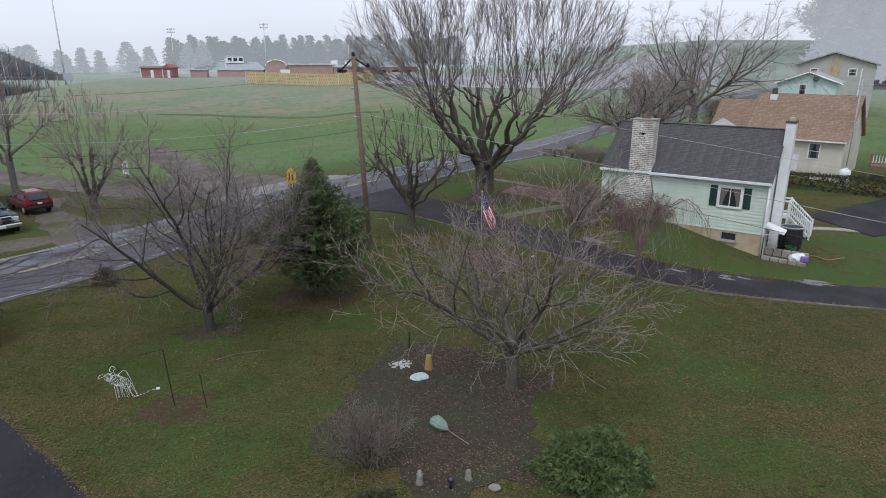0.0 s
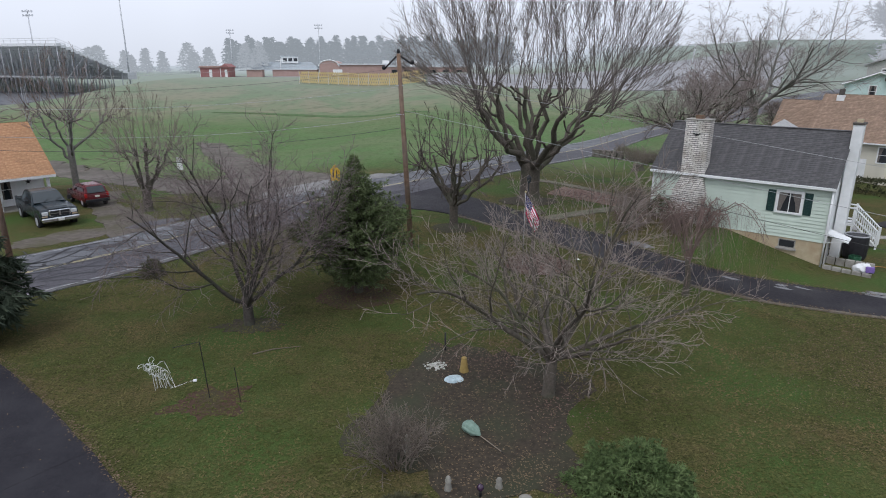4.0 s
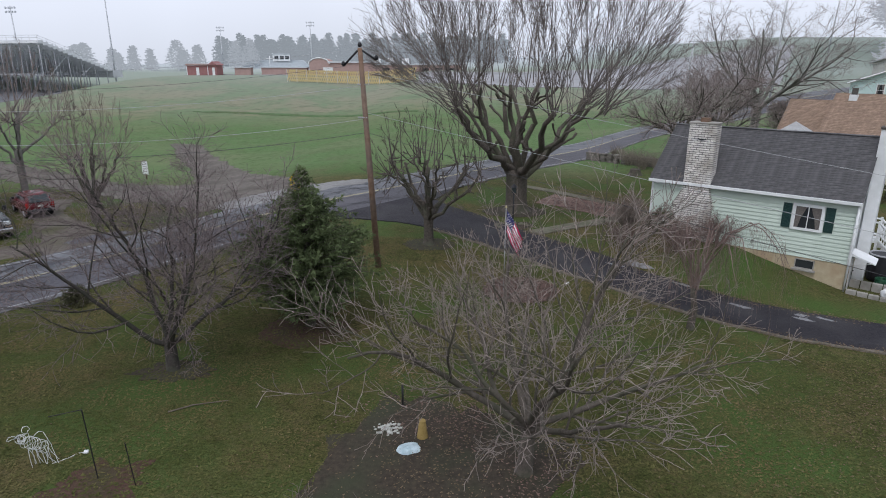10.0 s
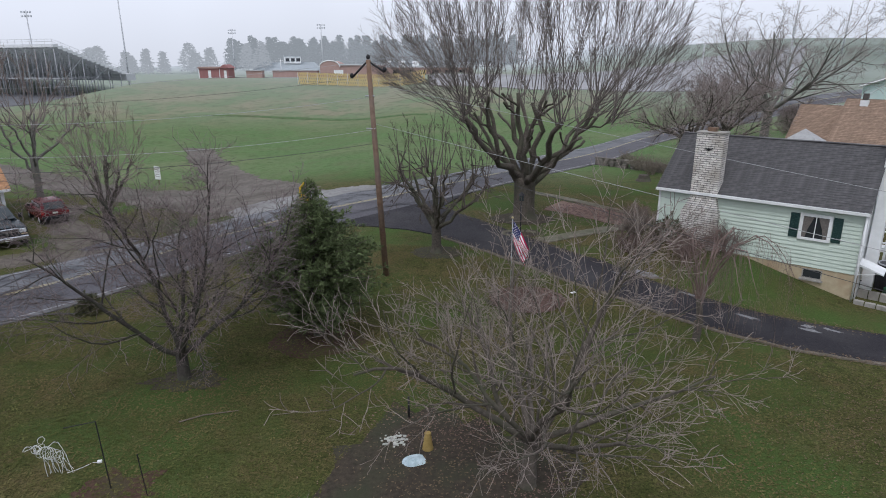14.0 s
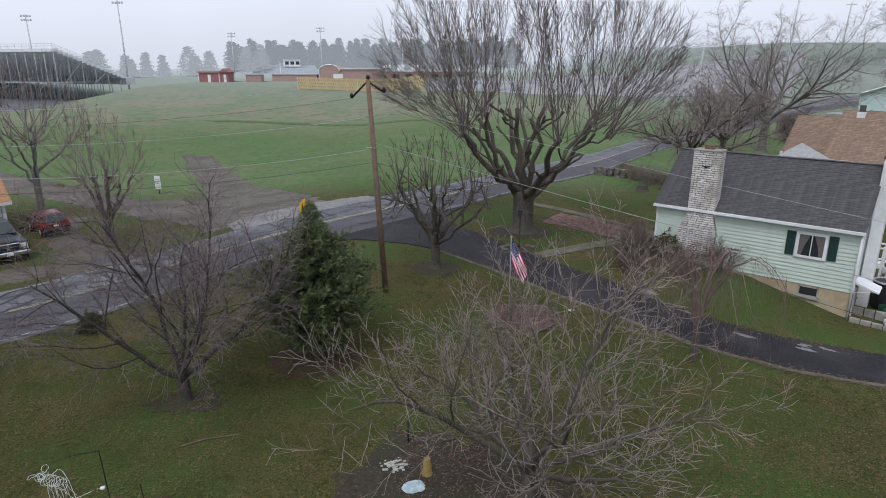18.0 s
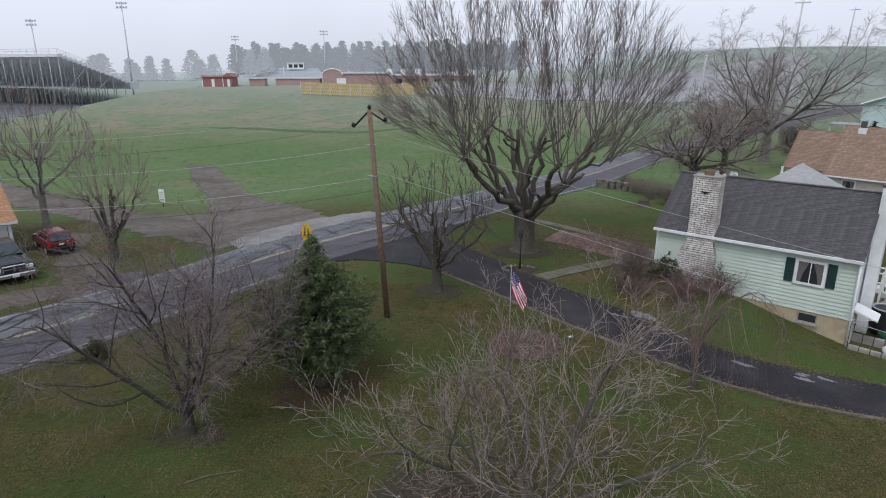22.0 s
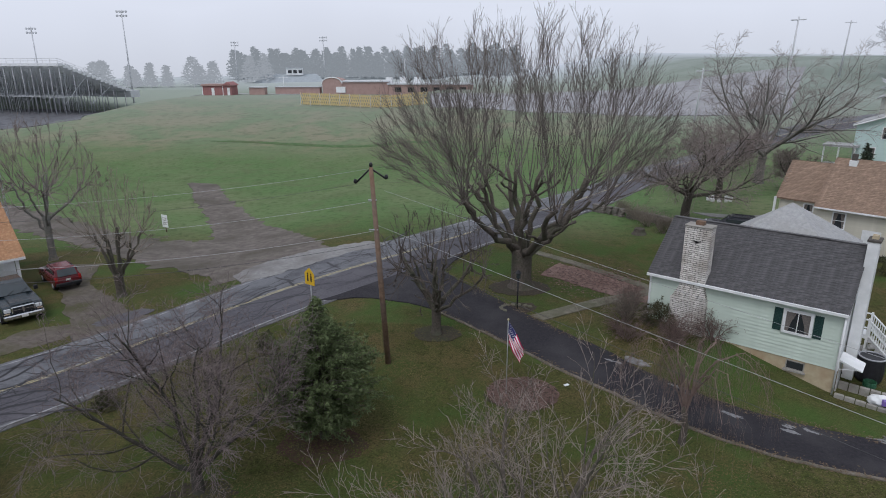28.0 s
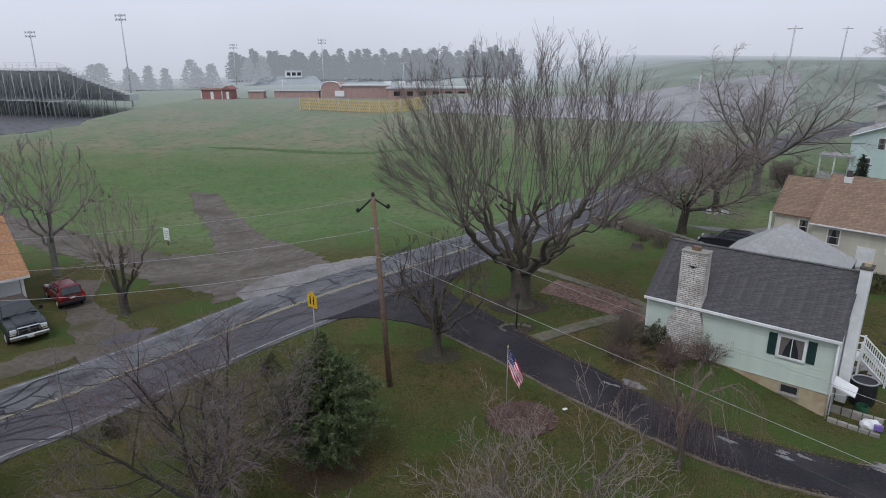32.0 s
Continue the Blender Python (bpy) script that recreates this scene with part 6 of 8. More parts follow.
def shell(outline, half, top_half, z_belt):
    """A body drawn out from a side outline (x, z), narrower above the belt."""
    bm = bmesh.new()
    rows = []
    for s in (-1, 1):
        rows.append([bm.verts.new((x, s * (half if z <= z_belt else half - (half - top_half) * min(1, (z - z_belt) / 0.5)), z)) for x, z in outline])
    n = len(outline)
    bm.faces.new(rows[0])
    bm.faces.new(rows[1][::-1])
    for i in range(n):
        bm.faces.new((rows[0][(i + 1) % n], rows[0][i], rows[1][i], rows[1][(i + 1) % n]))
    bmesh.ops.recalc_face_normals(bm, faces=bm.faces)
    bmesh.ops.bevel(bm, geom=bm.edges[:], offset=0.045, segments=2, affect="EDGES")
    return bm


def pickup():
    c = thing("pickup_truck", "dark blue-black pickup with chrome grille on mud", "pickup truck", pose(-28.65, 38.85, -0.1, 0, 0, math.degrees(math.atan2(-0.66, 0.75))) @ Matrix.Scale(1.06, 4))
    body = part("body", shell([(-2.85, 0.55), (2.62, 0.52), (2.74, 0.80), (2.70, 1.06), (2.52, 1.20), (1.35, 1.27), (0.98, 1.27), (-1.55, 1.27), (-2.85, 1.25)], 0.99, 0.99, 1.4), M_TRUCK, c)
    part("cab", shell([(-1.62, 1.20), (0.95, 1.20), (0.98, 1.27), (0.25, 1.86), (-0.2, 1.94), (-1.25, 1.92), (-1.52, 1.75)], 0.95, 0.72, 1.28), M_TRUCK, c)
    hood = bmesh.new()
    prism(hood, [(1.02, 1.24), (2.50, 1.17), (2.55, 1.22), (2.35, 1.30), (1.05, 1.36)], -0.52, 0.52)
    part("hood_bulge", hood, M_TRUCK, c)
    ws = bmesh.new()
    vs = [ws.verts.new(p) for p in ((0.93, -0.84, 1.34), (0.93, 0.84, 1.34), (0.30, 0.70, 1.85), (0.30, -0.70, 1.85))]
    ws.faces.new(vs)
    bmesh.ops.translate(ws, verts=ws.verts, vec=(0.035, 0, 0.03))
    bmesh.ops.solidify(ws, geom=ws.faces[:], thickness=0.02)
    part("windscreen", ws, M_CARGLASS, c, "tinted windscreen")
    for k in (-0.35, 0.3):
        rod("wiper", (1.0, k, 1.37), (0.78, k + 0.42, 1.57), 0.012, M_BLACK, c, 4)
    for s in (-1, 1):
        sw = bmesh.new()
        prism(sw, [(-1.32, 1.34), (0.70, 1.34), (0.20, 1.76), (-1.22, 1.80)], -0.012, 0.012, pose(0, s * 0.845, 0))
        for v in sw.verts:
            v.co.y -= s * 0.40 * (v.co.z - 1.5)
        part("side_window", sw, M_CARGLASS, c)
        part("headlight", boxes((2.60, s * 0.76 - 0.17, 0.88, 2.74, s * 0.76 + 0.17, 1.10), bevel=0.03), M_CLEAR, c, "clear headlight")
        part("turn_signal", boxes((2.62, s * 0.80 - 0.15, 0.79, 2.76, s * 0.80 + 0.15, 0.86), bevel=0.015), M_FOUND, c, "amber turn signal")
        part("mirror", boxes((0.70, s * 1.15 - 0.11, 1.34, 0.82, s * 1.15 + 0.11, 1.60), bevel=0.03), M_BLACK, c)
        for x in (1.78, -1.85):
            arch = [(x + 0.54 * math.cos(a), 0.42 + 0.54 * math.sin(a)) for a in np.linspace(0.1, math.pi - 0.1, 11)]
            well = bmesh.new()
            prism(well, arch, s * 0.985 - 0.02, s * 0.985 + 0.02)
            part("wheel_arch", well, M_BLACK, c, "dark wheel arch")
            wheel(c, x, s * 0.90, 0.42, 0.28)
        part("door_line", boxes((-0.42, s * 0.993 - 0.004, 0.62, -0.40, s * 0.993 + 0.004, 1.26)), M_BLACK, c)
        part("bed_rail", boxes((-2.84, s * 0.92 - 0.07, 1.26, -1.66, s * 0.92 + 0.07, 1.33), bevel=0.02), M_TRUCK, c)
    g = part("grille", boxes((2.70, -0.57, 0.80, 2.80, 0.57, 1.18), bevel=0.04), M_CHROME, c, "chrome cross grille")
    for y0, y1 in ((-0.50, -0.05), (0.05, 0.50)):
        for z0, z1 in ((0.84, 0.97), (1.01, 1.14)):
            part("slot", boxes((2.796, y0, z0, 2.806, y1, z1)), M_BLACK, g)
    part("bumper", boxes((2.66, -1.0, 0.48, 2.90, 1.0, 0.74), bevel=0.06), M_CHROME, c, "chrome bumper")
    part("bed", boxes((-2.75, -0.82, 1.245, -1.70, 0.82, 1.29)), M_BLACK, c)
    part("number_plate", boxes((2.902, -0.16, 0.54, 2.912, 0.16, 0.68)), M_PLATE, c)


pickup()


def suv(name, label, m, paint, rear_view=True):
    c = thing(name, label, "car", m)
    part("body", shell([(-2.12, 0.42), (2.15, 0.42), (2.22, 0.70), (2.16, 0.92), (1.95, 1.02), (1.0, 1.10), (-2.10, 1.12), (-2.20, 0.95), (-2.20, 0.62)], 0.90, 0.90, 1.3), paint, c)
    part("cabin", shell([(-2.08, 1.06), (0.95, 1.06), (1.0, 1.10), (0.42, 1.58), (0.0, 1.68), (-1.55, 1.70), (-1.82, 1.62), (-2.09, 1.14)], 0.86, 0.66, 1.10), paint, c)
    for s in (-1, 1):
        part("side_window", boxes((-1.7, s * 0.79 - 0.02, 1.14, 0.35, s * 0.79 + 0.02, 1.50)), M_CARGLASS, c)
        part("tail_light", boxes((-2.22, s * 0.78 - 0.09, 0.80, -2.10, s * 0.78 + 0.09, 1.12), bevel=0.02), M_REDLENS, c, "red tail light")
        part("headlight", boxes((2.12, s * 0.66 - 0.14, 0.78, 2.26, s * 0.66 + 0.14, 0.95), bevel=0.02), M_CLEAR, c)
        part("mirror", boxes((0.5, s * 0.98 - 0.08, 1.10, 0.62, s * 0.98 + 0.08, 1.25), bevel=0.02), M_BLACK, c)
        rod("roof_rail", (-1.5, s * 0.60, 1.735), (0.2, s * 0.60, 1.70), 0.025, M_BLACK, c, 6)
        for x in (1.4, -1.35):
            wheel(c, x, s * 0.78, 0.35, 0.23)
    rw = bmesh.new()
    vs = [rw.verts.new(p) for p in ((-2.155, -0.64, 1.14), (-1.84, -0.58, 1.60), (-1.84, 0.58, 1.60), (-2.155, 0.64, 1.14))]
    rw.faces.new(vs)
    bmesh.ops.translate(rw, verts=rw.verts, vec=(-0.03, 0, 0.02))
    bmesh.ops.solidify(rw, geom=rw.faces[:], thickness=0.02)
    part("rear_window", rw, M_CARGLASS, c, "dark rear window")
    ws = bmesh.new()
    vs = [ws.verts.new(p) for p in ((0.92, -0.64, 1.15), (0.92, 0.64, 1.15), (0.42, 0.56, 1.58), (0.42, -0.56, 1.58))]
    ws.faces.new(vs)
    bmesh.ops.translate(ws, verts=ws.verts, vec=(0.04, 0, 0.03))
    bmesh.ops.solidify(ws, geom=ws.faces[:], thickness=0.02)
    part("windscreen", ws, M_CARGLASS, c)
    part("bumper", boxes((-2.30, -0.86, 0.42, -2.12, 0.86, 0.66), bevel=0.04), M_BLACK, c)
    part("bumper", boxes((2.14, -0.86, 0.40, 2.32, 0.86, 0.64), bevel=0.04), M_BLACK, c)
    part("number_plate", boxes((-2.245, -0.16, 0.82, -2.225, 0.16, 0.95)), M_PLATE, c)
    return c


suv("suv", "dark red compact SUV parked with its rear to the road", pose(-28.85, 43.8, gz(-28.85, 43.8) + 0.02, 0, 0, math.degrees(math.atan2(0.66, -0.75))) @ Matrix.Scale(0.92, 4), M_REDCAR)
suv("suv", "black SUV parked behind the stone wall", pose(21.6, 54.6, gz(21.6, 54.6) + 0.02, 0, 0, 148), M_BLACKCAR)


# ---- flag, signs, lamp post, wall ----
def flag():
    x, y = 1.95, 29.2
    e = thing("flagpole", "thin pale flagpole standing in the oval leaf bed", "flagpole", at_ground(x, y, 0, -0.05))
    rod("pole", (0, 0, 0), (0, 0, 3.75), 0.016, M_STEEL, e, 8)
    V, F = tube_mesh([(0, 0, 3.75), (0, 0, 3.79), (0, 0, 3.85)], [0.03, 0.055, 0.02], 8)
    mesh_part("finial", V, F, M_YELLOW, e, smooth=True)
    fl = thing("flag", "red, white and blue striped flag hanging from its pole", "flag", at_ground(x, y, 0, -0.05) @ pose(0.03, 0, 3.68))
    red = mat("flag_red", (0.42, 0.006, 0.065), (0.50, 0.010, 0.085), 3, 0.8, 0)
    white = mat("flag_white", (0.74, 0.72, 0.76), (0.84, 0.82, 0.86), 3, 0.8, 0)
    blue = mat("flag_blue", (0.025, 0.03, 0.11), (0.04, 0.045, 0.15), 3, 0.8, 0)

    def cloth(u, v):
        """u along the fly (0..1), v down the hoist (0..1); the cloth sags from the hoist."""
        fly, hoist = 1.45, 0.92
        a = radians(60)
        wave = 0.10 * math.sin(u * 7 + v * 2) * (0.3 + u)
        px = fly * u * math.cos(a) * (1 - 0.25 * v) + 0.04 * math.sin(v * 9 + u * 4)
        pz = -hoist * v - fly * u * math.sin(a) * (1 - 0.15 * v)
        return Vector((px, wave - 0.15 * u, pz))

    def patch(name, u0, u1, v0, v1, m, nu, lift=0.0):
        V, F = [], []
        for side in (0, 1):
            for i in range(nu + 1):
                for j in range(3):
                    p = cloth(u0 + (u1 - u0) * i / nu, v0 + (v1 - v0) * j / 2)
                    V.append(p + Vector((0, (0.004 + lift) * (1 if side else -1), 0)))
        n = 3 * (nu + 1)
        for i in range(nu):
            for j in range(2):
                q = i * 3 + j
                F.append((q, q + 3, q + 4, q + 1))
                F.append((n + q, n + q + 1, n + q + 4, n + q + 3))
        mesh_part(name, V, F, m, fl, smooth=True)
    for k in range(13):
        patch("stripe", 0.42 if k < 7 else 0.0, 1.0, k / 13, (k + 1) / 13, red if k % 2 == 0 else white, 16)
    patch("canton", 0.0, 0.42, 0.0, 7 / 13, blue, 8)
    V, F = [], []
    for r in range(7):
        for c in range(5 if r % 2 else 6):
            u, v = 0.035 + (c + (0.5 if r % 2 else 0)) * 0.07, (0.5 + r) / 13
            for s in (-1, 1):
                i = len(V)
                for k in range(5):
                    a = 2 * math.pi * k / 5
                    V.append(cloth(u + 0.014 * math.cos(a), v + 0.022 * math.sin(a)) + Vector((0, 0.009 * s, 0)))
                F.append(tuple(range(i, i + 5)))
    tagged(mesh_part("stars", V, F, white, fl), kind="stuff")


flag()


def road_sign():
    x, y = -8.4, 35.0
    e = thing("school_sign", "yellow diamond-topped crossing sign on a post", "road sign", at_ground(x, y, -35))
    rod("post", (0, 0, -0.1), (0, 0, 3.4), 0.035, M_STEEL, e, 6)
    yel = mat("sign_yellow", (0.55, 0.34, 0.02), (0.66, 0.42, 0.03), 3, 0.5, 0)
    bm = bmesh.new()
    prism(bm, [(-0.38, -0.45), (0.38, -0.45), (0.38, 0.2), (0, 0.52), (-0.38, 0.2)], -0.06, -0.04, pose(0, 0, 3.12))
    s = part("panel", bm, yel, e, "yellow five-sided panel")
    bm = bmesh.new()
    for dx in (-0.14, 0.13):
        box(bm, dx - 0.05, -0.068, 2.87, dx + 0.05, -0.0605, 3.23)
        box(bm, dx - 0.04, -0.068, 3.25, dx + 0.04, -0.0605, 3.34)
    part("symbol", bm, M_BLACK, s, "plain black symbol")


road_sign()


def field_sign():
    e = thing("field_sign", "white notice board on a post in the field", "sign", at_ground(-29.8, 61.0, -25))
    rod("post", (0, 0, -0.1), (0, 0, 1.5), 0.06, M_POLE, e, 6)
    p = part("panel", boxes((-0.4, -0.08, 0.5, 0.4, -0.04, 1.75), bevel=0.01), M_WHITE, e)
    for k in range(4):
        part("text_bar", boxes((-0.28, -0.09, 0.75 + 0.22 * k, 0.28, -0.083, 0.83 + 0.22 * k)), M_GREYSIDE, p)


field_sign()


def lamp_post():
    e = thing("lamp_post", "black garden lamp post in a stone-edged bed", "lamp post", at_ground(3.0, 38.4))
    rod("post", (0, 0, -0.1), (0, 0, 2.0), 0.045, M_BLACK, e, 8)
    part("lantern", boxes((-0.12, -0.12, 2.0, 0.12, 0.12, 2.32), bevel=0.02), M_CARGLASS, e)
    V, F = tube_mesh([(0, 0, 2.32), (0, 0, 2.36), (0, 0, 2.5)], [0.20, 0.17, 0.03], 8)
    mesh_part("cap", V, F, M_BLACK, e)
    for k in range(9):
        a = 0.6 + 3.6 * k / 9
        x, y = 3.0 + 0.95 * math.cos(a), 38.5 + 0.6 * math.sin(a)
        s = thing("edging_stone", "pale rounded edging stone of the lamp bed", "stone", at_ground(x, y, k * 40, 0.05), group="lamp bed stones")
        bm = bmesh.new()
        bmesh.ops.create_icosphere(bm, subdivisions=2, radius=0.15)
        for v in bm.verts:
            v.co = Vector((v.co.x * 1.2, v.co.y * 0.8, v.co.z * 0.6)) * (1 + 0.3 * noise.noise(v.co * 8 + Vector((k, 0, 0))))
        part("rock", bm, M_PAVEWALK, s)


lamp_post()


def stone_wall():
    e = thing("stone_wall", "low grey-brown dry stone wall along the lawn", "wall", pose(0, 0, 0))
    rnd = random.Random(4)
    stone = mat("field_stone", (0.11, 0.10, 0.09), (0.21, 0.19, 0.17), 4, 0.95, 0.5, rnd=0.4)
    line = resample(rounded([(12.4, 65.0), (14.2, 63.0), (16.4, 60.4), (18.2, 57.2), (19.6, 54.0)]), 0.42)
    metas = []
    for k in range(6):
        bm = bmesh.new()
        bmesh.ops.create_cube(bm, size=1)
        bmesh.ops.bevel(bm, geom=bm.edges[:], offset=0.12, segments=1, affect="EDGES")
        for v in bm.verts:
            v.co *= 1 + 0.2 * noise.noise(v.co * 3 + Vector((k * 5, 0, 0)))
        me = bpy.data.meshes.new("stone")
        bm.to_mesh(me)
        bm.free()
        me.materials.append(stone)
        metas.append(me)
    for (a, b) in zip(line, line[1:]):
        rz = math.degrees(math.atan2(b[1] - a[1], b[0] - a[0]))
        for r in range(4):
            ob = new("stone", rnd.choice(metas))
            ob.parent = e
            ob.matrix_local = pose(a[0] + rnd.uniform(-0.05, 0.05), a[1], gz(*a) + 0.08 + 0.2 * r, rnd.uniform(-6, 6), rnd.uniform(-6, 6), rz + rnd.uniform(-10, 10)) @ Matrix.Diagonal((rnd.uniform(0.42, 0.55), rnd.uniform(0.4, 0.55), rnd.uniform(0.2, 0.26), 1))
    st = thing("tree_stump", "grey cut stump in brown leaves near the wall", "stump", at_ground(14.6, 56.4))
    V, F = tube_mesh([(0, 0, -0.1), (0, 0, 0.2), (0, 0, 0.5)], [0.75, 0.5, 0.42], 12)
    mesh_part("trunk", V, F, M_BARK, st)
    for k in range(10):
        a = 2 * math.pi * k / 10
        s = thing("white_stone", "white-painted stone ringing a lawn tree", "stone", at_ground(25.4 + 1.1 * math.cos(a), 67.6 + 0.9 * math.sin(a), k * 31), group="white stone ring")
        part("rock", boxes((-0.2, -0.15, -0.05, 0.2, 0.15, 0.35), bevel=0.07), M_WHITE, s)


stone_wall()

# ---- garden things ----
def light_deer():
    e = thing("wire_ornament", "tangled white wire lawn ornament in animal outline", "lawn ornament", at_ground(-10.5, 17.3, 25) @ Matrix.Scale(0.8, 4))
    rng = np.random.default_rng(4)
    wire_m = mat("white_wire", (0.62, 0.64, 0.64), (0.74, 0.76, 0.76), 4, 0.6, 0)
    W = Wood()

    def loop(c, rx, rz, tilt, n=14, turn=0.0):
        a = np.linspace(0, 2 * math.pi, n)
        u, v = rx * np.cos(a), rz * np.sin(a)
        P = np.stack([c[0] + u * math.cos(turn) - v * math.sin(turn), c[1] + tilt * np.cos(a), c[2] + u * math.sin(turn) + v * math.cos(turn)], 1) + rng.normal(0, 0.012, (n, 3))
        W.tube(P, [0.0085] * n, 4, True)
    for k in range(8):
        f = k / 7
        loop((-0.34 + 0.48 * f, rng.uniform(-0.08, 0.08), 0.98 - 0.40 * f), 0.13 + 0.05 * math.sin(3 * f), 0.20, rng.uniform(-0.16, 0.16), turn=-0.6)
    for k in range(4):
        loop((-0.42, rng.uniform(-0.06, 0.06), 1.05), 0.14 - 0.02 * k, 0.16 - 0.02 * k, rng.uniform(-0.08, 0.08))
    loop((-0.26, 0.04, 1.33), 0.10, 0.12, 0.05)
    loop((-0.66, 0.0, 1.12), 0.11, 0.07, 0.05)
    arc = [(-0.1, 0.0, 1.05), (0.08, 0.0, 1.20), (0.2, 0.0, 1.16), (0.28, 0.0, 0.9), (0.36, 0.0, 0.62)]
    W.tube(arc, [0.0085] * 5, 4, True)
    for k in range(13):
        x = -0.28 + 0.05 * k
        p = np.array([x, rng.uniform(-0.15, 0.15), 0.72 - 0.15 * k / 12])
        q = np.array([x + rng.uniform(0.0, 0.22), rng.uniform(-0.2, 0.2), 0.02])
        W.tube([p, (p + q) / 2 + rng.normal(0, 0.04, 3), q], [0.0085] * 3, 4, True)
    W.put(1, "wire_frame", wire_m, e)
    pts = [(0.3, -0.1, 0.03), (0.5, -0.05, 0.03), (0.75, 0.05, 0.03), (1.0, 0.2, 0.03), (1.2, 0.15, 0.04)]
    V, F = tube_mesh(pts, [0.008] * 5, 5)
    mesh_part("power_cord", V, F, M_WHITE, e, "pale power cord on the grass")
    part("plug_box", boxes((1.15, 0.1, 0.0, 1.3, 0.22, 0.09), bevel=0.02), M_WHITE, e)
    g = thing("garden_hook", "thin rusty double plant hook in a mulch ring", "plant hook", at_ground(-8.75, 16.8))
    rod("stake", (0, 0, -0.1), (-0.2, 0.15, 1.85), 0.014, M_BLACK, g, 5)
    rod("arm", (-0.2, 0.15, 1.85), (-1.1, 0.2, 1.6), 0.012, M_BLACK, g, 5)
    g2 = thing("garden_stake", "thin dark garden stake in the grass", "stake", at_ground(-7.7, 16.6))
    rod("stake", (0, 0, -0.1), (-0.1, 0, 1.2), 0.012, M_BLACK, g2, 5)
    g3 = thing("garden_stake", "short dark stake at the back of the bed", "stake", at_ground(-1.55, 20.4))
    rod("stake", (0, 0, -0.1), (0, 0, 0.75), 0.035, M_BLACK, g3, 6)
    s = thing("fallen_stick", "thin fallen stick lying on the lawn", "stick", at_ground(-7.6, 20.2, 25))
    V, F = tube_mesh([(-0.9, 0, 0.03), (-0.2, 0.1, 0.05), (0.8, 0, 0.03)], [0.02, 0.02, 0.01], 5)
    mesh_part("wood", V, F, M_TWIG, s)


light_deer()


